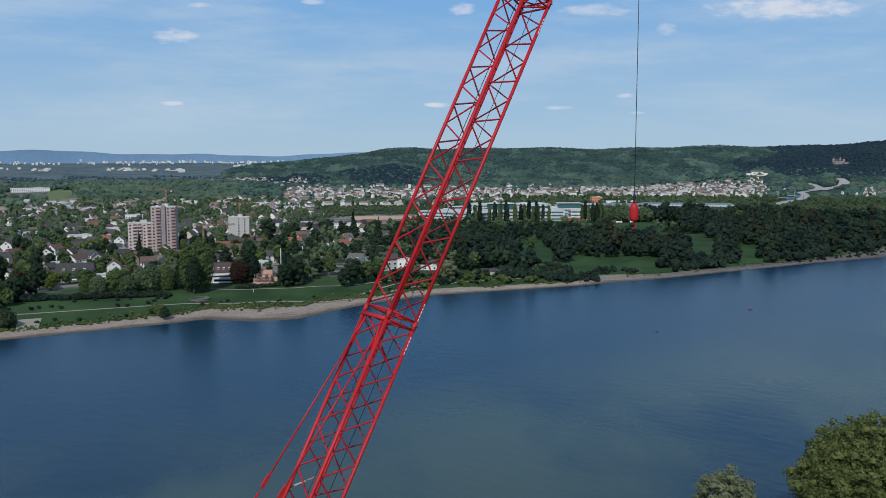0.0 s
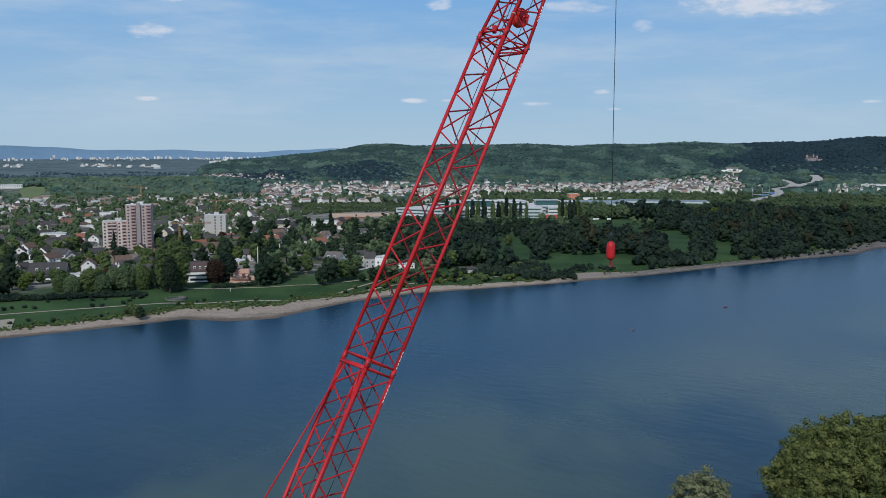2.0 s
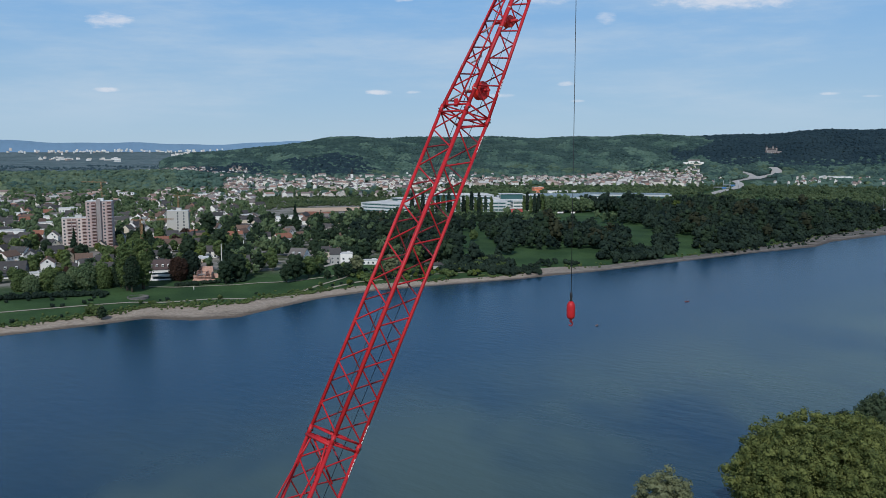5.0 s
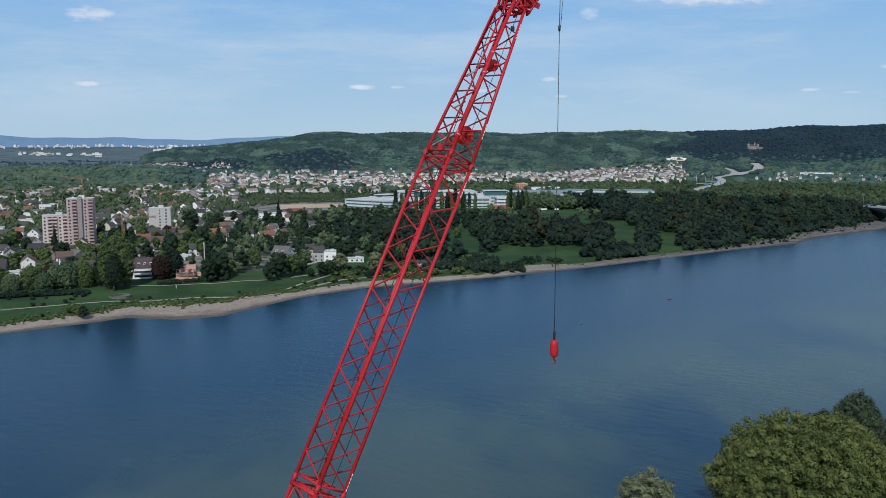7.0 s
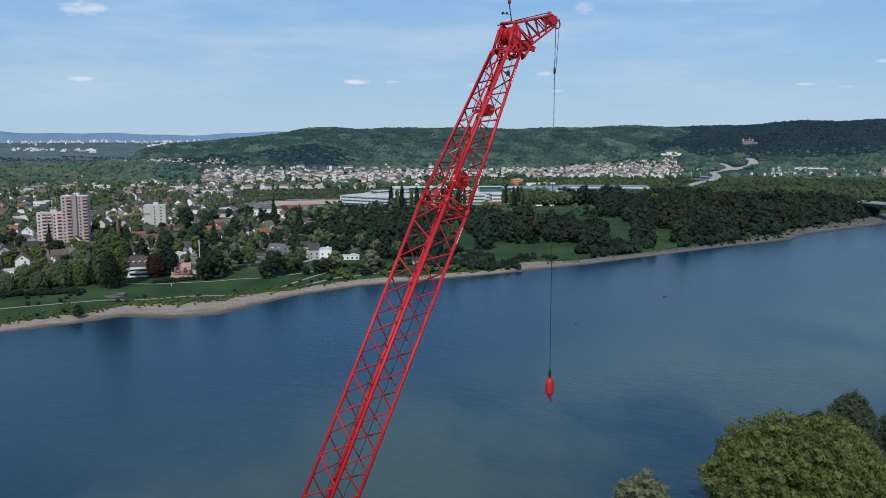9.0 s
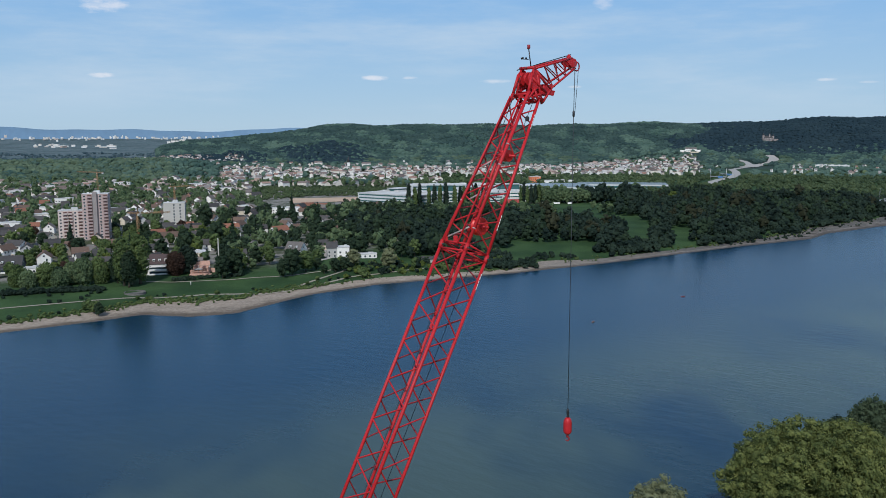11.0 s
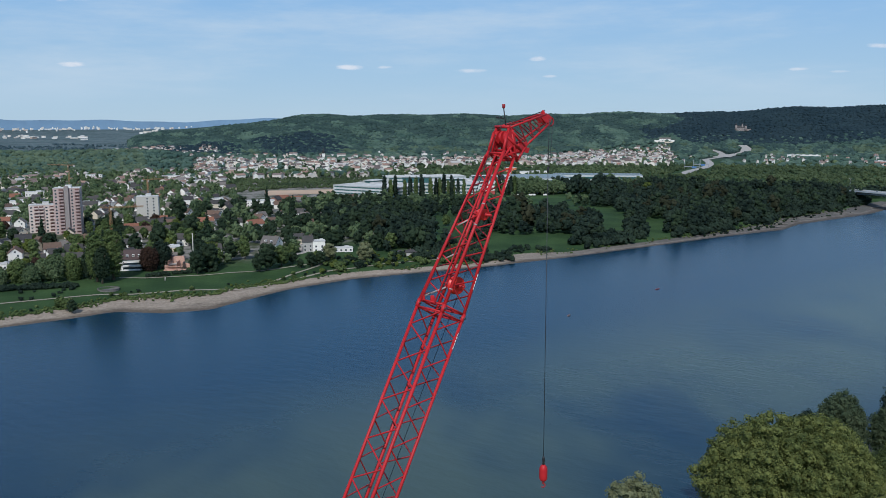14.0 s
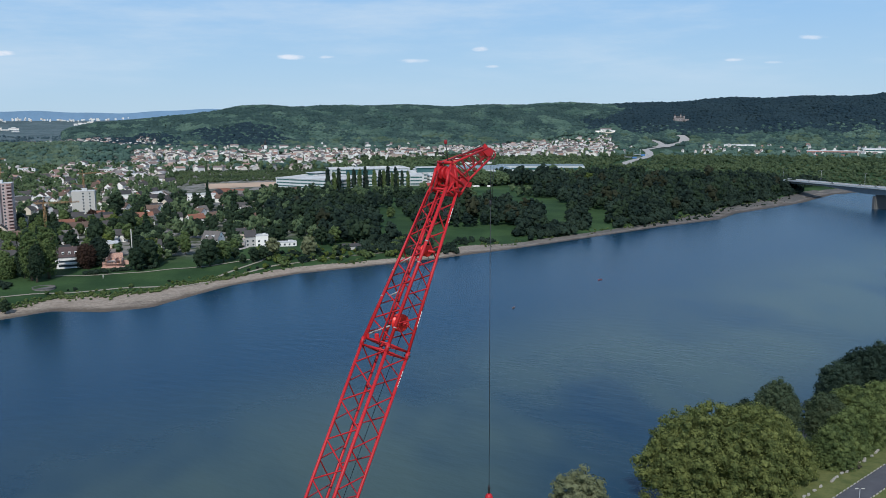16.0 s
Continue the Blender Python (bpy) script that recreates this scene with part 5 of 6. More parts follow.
def bridge_prism(lo, hi, half0, half1):
    """A strip of the bridge between two heights below and above the deck line."""
    bm = bmesh.new()
    rings = []
    for k, p in enumerate(span):
        drop = 3.2 + 4.2 * abs(math.cos(math.pi * (k / 40 - 0.36) * 2.6)) ** 3 if lo is None else lo
        rings.append([bm.verts.new(p + side * s + Vector((0, 0, z))) for s, z in ((half0, -drop), (half1, -drop), (half1, hi), (half0, hi))])
    for a, b in zip(rings, rings[1:]):
        for i in range(4):
            bm.faces.new((a[i], b[i], b[(i + 1) % 4], a[(i + 1) % 4]))
    bm.faces.new(rings[0]), bm.faces.new(rings[-1][::-1])
    bmesh.ops.recalc_face_normals(bm, faces=bm.faces[:])
    return bm


BRIDGE_GREY = paint("bridge_girder_grey", (0.20, 0.225, 0.24), 0.75, vary=0.12, grain=0.4)
part("deck", bridge_prism(0.6, 0.0, -9, 9), PALE_ROAD, bridge)
part("girder", bridge_prism(None, -0.65, -6.0, 6.0), BRIDGE_GREY, bridge, "haunched grey-blue girder")
for s in (-9, 9):
    part("parapet", bridge_prism(0.9, 1.0, s - 0.2, s + 0.2), CAMPUS, bridge)
for k in (15, 30):
    p = span[k]
    part("pier", rounded_box((15, 5.5, p.z - 6.0), (p.x, p.y, (p.z - 6.0) / 2 - 2.4), 0.8), DARK_STONE, bridge)
    for sx in (-4, 0, 4):
        part("bearing", rounded_box((1.6, 2.6, 3.6), (p.x + sx, p.y, p.z - 7.0), 0.2), DARK_STEEL, bridge)
for k in range(1, 40, 6):
    p = span[k] + side * 0
    lamp = part("lamp_post", tube(p, p + Vector((0, 0, 14)), 0.2, 0.12, 8), STEEL_GREY, bridge)
    part("lamp_arm", joined([tube(p + Vector((0, 0, 14)), p + side * 2.2 + Vector((0, 0, 14.3)), 0.1, sides=6), tube(p + Vector((0, 0, 14)), p - side * 2.2 + Vector((0, 0, 14.3)), 0.1, sides=6)]), STEEL_GREY, lamp)
part("abutment", rounded_box((26, 30, 16), (617, 1040, 7.5), 0.5), CONCRETE, bridge)
for k, (off, shade) in enumerate(((-6, 0), (-3, 1), (4, 0), (-6, 1), (5, 1))):
    p = span[6 + 3 * k] + side * off
    car = empty("car", Matrix.Translation(p) @ Matrix.Rotation(math.atan2(along.y, along.x), 4, "Z"), "small car crossing the bridge deck", "car", "cars on the bridge")
    part("body", rounded_box((4.4, 1.8, 0.8), (0, 0, 0.75), 0.2), DARK_STEEL if shade else PALE_BLOCK, car)
    part("cabin", rounded_box((2.3, 1.6, 0.6), (-0.2, 0, 1.4), 0.2), GLASS, car)
    for wx in (-1.4, 1.4):
        for wy in (-0.85, 0.85):
            part("wheel", tube((wx, wy - 0.1, 0.33), (wx, wy + 0.1, 0.33), 0.33, sides=12), DARK_STEEL, car)


def boat(x, y, turn, material, label):
    ob = empty("small_boat", Matrix.Translation((x, y, 0.0)) @ Matrix.Rotation(radians(turn), 4, "Z") @ Matrix.Scale(0.62, 4), label, "boat", "boats on the river")
    bm = bmesh.new()
    rows = []
    for k in range(9):
        t = k / 8
        hw = 0.75 * math.sin(math.pi * min(1, t * 0.8 + 0.2)) ** 0.7 + 0.02
        xx, lift = -2.6 + 5.2 * t, 0.25 * (2 * t - 1) ** 2
        rows.append([bm.verts.new(q) for q in ((xx, -hw, 0.5 + lift), (xx, -hw * 0.6, -0.15), (xx, hw * 0.6, -0.15), (xx, hw, 0.5 + lift), (xx, hw * 0.8, 0.42 + lift), (xx, 0, 0.15), (xx, -hw * 0.8, 0.42 + lift))])
    for a, b in zip(rows, rows[1:]):
        for i in range(7):
            bm.faces.new((a[i], a[(i + 1) % 7], b[(i + 1) % 7], b[i]))
    bm.faces.new(rows[0]), bm.faces.new(rows[-1][::-1])
    bmesh.ops.recalc_face_normals(bm, faces=bm.faces[:])
    part("hull", bm, material, ob)
    for xx in (-0.9, 0.7):
        part("thwart", boxes("thwart", [((xx, 0, 0.42), (0.3, 1.2, 0.06))]), BARK, ob)
    return ob


boat(183, 503, 25, paint("maroon_hull", (0.30, 0.05, 0.045), 0.5), "small maroon rowing boat on the river")
boat(111, 438, 55, paint("dull_hull", (0.30, 0.16, 0.13), 0.6), "small dull red boat on the river")

# ---- planting: trees that stand out, one by one ----
SHOWN = [  # kind, x, y, scale
    ("mid", -96, 585, 0.95), ("conifer", -99, 576, 0.85), ("dark", -89, 598, 0.75), ("mid", -80, 605, 0.8),
    ("mid", -84, 630, 0.8), ("mid", -48, 612, 0.6), ("dark", 14, 640, 0.8), ("mid", 24, 645, 0.75),
    ("bush", -163, 477, 1.5), ("willow", -160, 482, 0.5), ("dark", -112, 606, 1.0), ("bright", -104, 612, 1.1), ("conifer", -170, 628, 1.2), ("conifer", -216, 770, 1.3), ("conifer", -250, 700, 1.1),
    ("dark", -252, 500, 0.9), ("mid", -158, 472, 0.42), ("dark", -155, 469, 0.4),
    ("dark", -66, 566, 0.85), ("dark", -61, 572, 0.9), ("mid", -53, 584, 1.0), ("conifer", -94, 565, 0.75), ("dark", -104, 556, 0.75), ("dark", -98, 566, 0.9), ("mid", -88, 612, 0.7),
    ("willow", -21, 606, 1.3), ("mid", -30, 596, 0.7), ("willow", 4, 604, 1.5), ("dark", -40, 580, 0.45), ("dark", -33, 584, 0.5), ("dark", -27, 590, 0.5), ("dark", -46, 592, 0.5),
    ("bright", -238, 640, 1.1), ("dark", -285, 540, 1.0), ("mid", -270, 545, 1.0), ("mid", -262, 478, 0.9), ("dark", -275, 470, 1.0),
    ("conifer", -120, 690, 1.3), ("conifer", -62, 820, 1.3), ("conifer", -95, 905, 1.4), ("dark", -160, 700, 1.0), ("dark", -140, 740, 1.05), ("dark", -170, 830, 1.1), ("dark", -150, 850, 1.1),
]
for kind, x, y, s in SHOWN:
    plant(kind, x, y, s * 1.3 if x < -175 and y < 560 else s * 1.12)
    claim(x, y, 3.5)
for i in range(26):         # poplar row before the offices
    x = [33, 40, 46, 58, 64, 71, 79, 90, 96, 101, 106, 110, 114, 119, 124, 130][i % 16] + rng.uniform(-1.2, 1.2)
    plant("poplar", x, 1046 + 0.05 * x + (9 if i > 15 else 0) + rng.uniform(-3, 3), rng.uniform(0.95, 1.2), which=i % 2, group="poplars before the offices")
for x in (176, 180, 184, 189, 194, 199, 206, 213, 220, 227, 234, 242, 250):
    plant("poplar" if x < 200 else "light", x, 1078 + rng.uniform(-4, 4), rng.uniform(0.95, 1.15), group="poplars before the offices")
    claim(x, 1075, 4)
claim(-67, 622, 11), claim(-24, 622, 8)

# open lawns of the park: azimuth from, to, distance from, to
plant("bright", 374, 1078, 1.7)
plant("mid", 80, 775, 0.8), plant("dark", 96, 800, 0.6), plant("dark", 262, 800, 0.95), plant("dark", 252, 775, 0.8)
LAWNS = [(4.8, 7.3, 712, 852), (8.4, 12.6, 635, 728), (12.6, 14.3, 690, 735), (-1.0, 8.6, 560, 590), (11.4, 14.1, 945, 1062), (13.8, 17.2, 905, 955), (16.4, 17.9, 790, 905), (19.1, 20.5, 772, 864), (21.9, 22.6, 1170, 1240), (25.4, 26.6, 1180, 1240)]
EYE_UP = 91.0               # height of the viewpoint above the park


def in_meadow(x, y, tall=0.0):
    """Whether a plant of that height stands on a lawn, or before one so that it would close the view over it."""
    a, r = math.degrees(math.atan2(x, y)), math.hypot(x, y)
    reach = r * EYE_UP / (EYE_UP - tall)
    wave = 0.25 * math.sin(r * 0.05)
    return any(a0 < a + wave < a1 and r < r1 and reach > r0 for a0, a1, r0, r1 in LAWNS)


def on_road(x, y):
    """Cleared strip of the motorway and its branch."""
    if y < 1400 or x < 520 or y > 2480 or x > 1180:
        return False
    # wedge kept clear so that the junction shows from the camera
    if 23.3 < math.degrees(math.atan2(x, y)) < 25.2 and 2010 < math.hypot(x, y) < 2420:
        return True
    for line in (MOTORWAY, BRANCH):
        xs, ys = [p[0] for p in line], [p[1] for p in line]
        if ys[0] < y < ys[-1] and abs(x - np.interp(y, ys, xs)) < (24 if 1500 < y < 1700 else 22 if y > 2120 else 28):
            return True
    return False


claim(-92, 615, 14), claim(-70, 600, 14)
# houses of the town, nearest ones with windows
spots = []
for gx in np.arange(-640, 60, 21.0):
    for gy in np.arange(585, 1500, 23.0):
        x, y = gx + rng.uniform(-8, 8), gy + rng.uniform(-9, 9)
        far = float(land(x, y)[1])
        az = math.degrees(math.atan2(x, y))
        if far < 95 or az < -31 or az > 1 or (-8.2 < az < 2 and 1020 < math.hypot(x, y) < 1440) or (x > -45 and y < 1010) or (x > -160 and 640 < y < 900 and rng.random() < 0.55) or (az < -12 and math.hypot(x, y) > 1120 and rng.random() < 0.35) or rng.random() < (0.14 if az < -18 else 0.30):
            continue
        if free(x, y, 7):
            spots.append((x, y))
            claim(x, y, 8)
spots.sort(key=lambda p: p[0] ** 2 + p[1] ** 2)
WALL_NAMES, ROOF_NAMES = ["white", "cream", "grey", "brick"], ["dark slate", "brown tiled", "red tiled", "grey"]
models = {}
for i, (x, y) in enumerate(spots[:300]):
    close = i < 90
    wi, ri = int(rng.choice(4, p=[0.70, 0.20, 0.07, 0.03])), int(rng.choice(4, p=[0.42, 0.22, 0.05, 0.31]))
    size = int(rng.integers(3))
    key = (wi, ri, size, close)
    turn = float(rng.choice([12, 12, 102, 40, -30, 75]) + rng.uniform(-8, 8))
    m = Matrix.Translation((x, y, height(x, y) - 0.3)) @ Matrix.Rotation(radians(turn), 4, "Z")
    if key in models:
        copy_thing(models[key], m)
    else:
        w, d, h, rise = ((9, 8, 4.8, 3.2), (11.5, 9, 5.6, 3.6), (15, 9, 6.0, 3.4))[size]
        flat = size == 2 and ri == 3
        label = "%s house with a %s roof among gardens" % (WALL_NAMES[wi], "flat grey" if flat else ROOF_NAMES[ri])
        models[key] = house(x, y, turn, w, d, h, rise, WALLS[wi], ROOFS[ri] if not flat else FLAT_ROOF, label, windows=close, flat=flat)


back_spots = spots[300:]


# ---- joined far things ----
def gather(templates, rows, name, label, category, material, extra_turn=True):
    """Many copies of small templates as one mesh: rows of x, y, z, scale, template."""
    vs, fs, at = [], [], 0
    for x, y, z, s, k in rows:
        v, f = templates[k]
        a = rng.uniform(0, 6.28)
        c, sn = math.cos(a) * s, math.sin(a) * s
        w = np.empty_like(v)
        w[:, 0], w[:, 1], w[:, 2] = v[:, 0] * c - v[:, 1] * sn + x, v[:, 0] * sn + v[:, 1] * c + y, v[:, 2] * s * rng.uniform(0.85, 1.2) + z
        vs.append(w), fs.append(f + at)
        at += len(v)
    return tagged(new(name, mesh_np(name, np.concatenate(vs), np.concatenate(fs), material)), label, category, kind="stuff")


def low_tree(h, w, lobes, quads, size, core=0.9):
    ls = broad_lobes(h, w, lobes, 0.05)
    v, f = cards(ls, quads, size)
    cv, cf = cores(ls, core)
    return np.concatenate([v, cv]), np.concatenate([f[:, [0, 1, 2]], f[:, [0, 2, 3]], cf + len(v)])


def hill_tree(h, w, lumps=2):
    ls = [(0, 0, h * 0.48, w * 0.5, w * 0.5, h * 0.5), (w * 0.27, w * 0.16, h * 0.53, w * 0.34, w * 0.34, h * 0.42)]
    ls = ls[:lumps]
    v, f = cards(ls, 4, w * 0.10, 0.3)
    cv, cf = cores(ls, 0.95)
    return np.concatenate([v, cv]), np.concatenate([f[:, [0, 1, 2]], f[:, [0, 2, 3]], cf + len(v)])


LOW = [low_tree(16, 14, 9, 80, 1.15), low_tree(14, 12, 8, 72, 1.05), low_tree(18, 14, 9, 88, 1.15), low_tree(15, 11, 7, 64, 1.05)]
VERGE = [low_tree(11, 14, 3, 20, 1.5), low_tree(12, 12, 3, 18, 1.5), low_tree(10, 15, 3, 20, 1.5), low_tree(13, 13, 3, 20, 1.5)]
GARDEN = [low_tree(16, 14, 6, 52, 1.3), low_tree(14, 12, 5, 46, 1.2), low_tree(18, 14, 6, 56, 1.3), low_tree(15, 11, 5, 44, 1.2)]
HILL = [hill_tree(11, 16), hill_tree(12, 15), hill_tree(10, 17), hill_tree(13, 18)] + [hill_tree(h, w, 1) for h, w in ((11, 16), (12, 15), (10, 17), (13, 18))]

# riverside wood and town greenery
wood, wood_light, wood_brown, belt, greenery, singles = [], [], [], [], [], 0
for gx in np.arange(-640, 900, 9.8):
    for gy in np.arange(470, 1560, 9.8):
        x, y = gx + rng.uniform(-4.5, 4.5), gy + rng.uniform(-4.5, 4.5)
        z, far = land(x, y)
        z, far = float(z), float(far)
        r, az = math.hypot(x, y), math.degrees(math.atan2(x, y))
        bw = float(np.interp(x, BEACH_X, BEACH_W))
        if az < -32 or az > 39 or far < bw + 10 or on_road(x, y) or in_field(x, y) or in_meadow(x, y, 7.0):
            continue
        is_wood = (x > -8 + 22 * math.sin(y * 0.021) + rng.normal(0, 16) and far > bw + (40 if x < 110 else 14)) and (y < 872 + max(0, (x - 215)) * 1.7) and not (x > 640 and y > 1250)
        if is_wood and az > 17.5 and r > 1260:
            is_wood = False
        if is_wood and not (far < 40 and -1 < az < 3.2):
            if not free(x, y, 3):
                continue
            edge = far < bw + 60
            if edge and singles < 110 and rng.random() < 0.75:
                plant("dark" if rng.random() < 0.9 else "mid", x, y, rng.uniform(0.7, 1.0) * (0.8 if x > 330 else 1))
                singles += 1
            else:
                stand = 0.16 * math.sin(x * 0.043 + 1.7 * math.sin(y * 0.031)) * math.sin(y * 0.037 + 0.6)
                pick = rng.random()
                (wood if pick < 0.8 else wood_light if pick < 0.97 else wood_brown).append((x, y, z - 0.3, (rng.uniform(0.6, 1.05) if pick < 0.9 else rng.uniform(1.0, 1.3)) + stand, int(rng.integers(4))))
            continue
        if (far < 85 and not (x < -245 and far > 40)) or (-0.455 < x / y < -0.395 and far < 125):
            continue
        if (185 < x < 265 and 1080 < y < 1125 or 265 <= x < 345 and 1075 < y < 1140) and free(x, y, 2):
            (belt if x < 265 else wood).append((x, y, z - 0.3, rng.uniform(1.1, 1.4), int(rng.integers(4))))
            continue
        if (x > -20 and 1010 < y < 1330 and x < 320) or (-8 < az < 2 and 1010 < r < 1440) or (az > 17 and r > 1300):
            continue
        dens = 0.5 if r < 1000 else 0.36
        if az < -17 and r > 680:
            dens = 0.42
        if az < -12 and r > 1120:
            dens = 0.5
        if x > -60 and r < 1010 and az < 2:
            dens = 0.95
        if rng.random() > dens or not free(x, y, 1.5):
            continue
        if r < 850 and singles < 240:
            pick = rng.random()
            plant("mid" if pick < 0.45 else "dark" if pick < 0.72 else "bright" if pick < 0.86 else "conifer" if pick < 0.95 else "red", x, y, rng.uniform(0.6, 1.0))
            singles += 1
        else:
            (wood_light if x > -170 and r < 1010 and rng.random() < (0.65 if x > -60 else 0.45) else greenery).append((x, y, z - 0.3, rng.uniform(0.5, 0.95), int(rng.integers(4))))
gather(LOW, wood, "riverside_wood", "dense riverside wood, its dark green painted for cloud shade", "wood", LEAF_DARK)
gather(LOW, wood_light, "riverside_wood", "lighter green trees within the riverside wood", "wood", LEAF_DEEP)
gather(LOW, wood_brown, "riverside_wood", "dull brownish trees within the riverside wood", "wood", LEAF_BROWN)
gather(LOW, belt, "riverside_wood", "tall light green trees beside the offices", "trees", LEAF_TOWN)
gather(GARDEN, greenery, "town_trees", "green garden trees between the houses", "trees", LEAF_TOWN)

# shrubs and tufts along the bank
scrub_spots = []
for k in range(34):          # bushes before the meadow
    x = rng.uniform(72, 112)
    y = 606 + 0.30 * (x - 72) + rng.uniform(-7, 9)
    scrub_spots.append((x, y))
SCRUB = [low_tree(4.2, 5.5, 5, 90, 0.6), low_tree(3.4, 5.0, 5, 80, 0.6)]
scrub = [(x, y, height(x, y) - 0.3, rng.uniform(0.8, 1.4), int(rng.integers(2))) for x, y in scrub_spots]
for k in range(260):          # scrub at the foot of the park wood
    x = rng.uniform(165, 620)
    y = float(np.interp(x, SHORE_X, SHORE_Y)) + (float(np.interp(x, BEACH_X, BEACH_W)) + rng.uniform(0, 26)) / 0.85
    if not in_meadow(x, y, 3.0):
        scrub.append((x, y, height(x, y) - 0.3, rng.uniform(0.9, 2.3), int(rng.integers(2))))
for k in range(150):          # shrubs between the two park lawns
    a, r = radians(rng.uniform(3.6, 8.6)), rng.uniform(612, 662)
    x, y = r * math.sin(a), r * math.cos(a)
    scrub.append((x, y, height(x, y) - 0.3, rng.uniform(0.9, 1.6), int(rng.integers(2))))
for k in range(50):           # shrubs along the foot of the wide lawn
    x = rng.uniform(95, 150)
    y = float(np.interp(x, SHORE_X, SHORE_Y)) + (float(np.interp(x, BEACH_X, BEACH_W)) + rng.uniform(4, 16)) / 0.85
    scrub.append((x, y, height(x, y) - 0.3, rng.uniform(0.5, 1.0), int(rng.integers(2))))
for k in range(70):           # tufts of growth on the upper shingle
    x = rng.uniform(300, 575)
    width = float(np.interp(x, BEACH_X, BEACH_W))
    y = float(np.interp(x, SHORE_X, SHORE_Y)) + width * rng.uniform(0.45, 1.0) / 0.85
    scrub.append((x, y, height(x, y) - 0.4, rng.uniform(0.25, 0.8), int(rng.integers(2))))
for k in range(46):           # low thicket between shore and the middle lawn
    a = radians(rng.uniform(16.0, 18.4))
    x = 700 * math.sin(a)
    y = float(np.interp(x, SHORE_X, SHORE_Y)) + (float(np.interp(x, BEACH_X, BEACH_W)) + rng.uniform(3, 22)) / 0.85
    scrub.append((x, y, height(x, y) - 0.3, rng.uniform(1.5, 2.4), int(rng.integers(2))))
for k in range(240):           # dark hedges and shrubs along the river lawn
    x = rng.uniform(-275, -168)
    row = 0 if rng.random() < 0.9 else 1
    y = 520 + 0.32 * (x + 170) + (rng.uniform(-1.8, 1.8) if row == 0 else rng.uniform(-27, -5))
    scrub.append((x, y, height(x, y) - 0.3, rng.uniform(0.5, 0.85) * (1.25 if row == 0 else 0.8), int(rng.integers(2))))
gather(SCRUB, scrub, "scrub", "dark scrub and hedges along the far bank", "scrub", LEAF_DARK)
for k in range(70):
    x = rng.uniform(-235, 330)
    bw = float(np.interp(x, BEACH_X, BEACH_W))
    y = float(np.interp(x, SHORE_X, SHORE_Y)) + (bw + rng.uniform(4, 15 if x < -20 else 34)) / 0.85
    if in_meadow(x, y, 2.0):
        continue
    plant("bush", x, y, rng.uniform(0.35, 0.75) if x < -20 else rng.uniform(0.6, 1.3), group="shrubs along the far bank")
for k in range(110):
    a, back = radians(rng.uniform(-2.5, 8.8)), rng.uniform(6, 44)
    x = 600 * math.sin(a)
    y = float(np.interp(x, SHORE_X, SHORE_Y)) + (float(np.interp(x, BEACH_X, BEACH_W)) + back) / 0.85
    plant("bush", x, y, rng.uniform(0.7, 1.5), group="shrubs along the far bank")
for k in range(16):
    plant("bush", -134 + k * 2.6 + rng.uniform(-1, 1), 549 + k * 0.9 + rng.uniform(-1.5, 1.5), rng.uniform(0.8, 1.0), which=1, group="hedge before the gardens")
tufts = []
TUFT = [low_tree(1.4, 2.2, 2, 24, 0.4)]
clumps = rng.uniform(-240, 560, 70)
for k in range(650):
    x = float(clumps[k % 70] + rng.normal(0, 3.5))
    bw = float(np.interp(x, BEACH_X, BEACH_W))
    y = float(np.interp(x, SHORE_X, SHORE_Y)) + (bw + rng.normal(3, 4)) / 0.85
    z, far = land(x, y)
    if far > bw * 0.75:
        tufts.append((x, y, float(z) - 0.1, rng.uniform(0.4, 1.3), 0))
for k in range(800):
    x = rng.uniform(-238, -35)
    bw = float(np.interp(x, BEACH_X, BEACH_W))
    y = float(np.interp(x, SHORE_X, SHORE_Y)) + (bw + abs(rng.normal(0, 3.5)) + 1.2 * math.sin(x * 0.3)) / 0.85
    tufts.append((x, y, height(x, y) - 0.15, rng.uniform(0.4, 1.2), 0))
gather(TUFT, tufts, "bank_tufts", "scrubby green tufts where sand meets grass", "scrub", LEAF_MID)

# far town: small houses as one mass, and woods up the hills

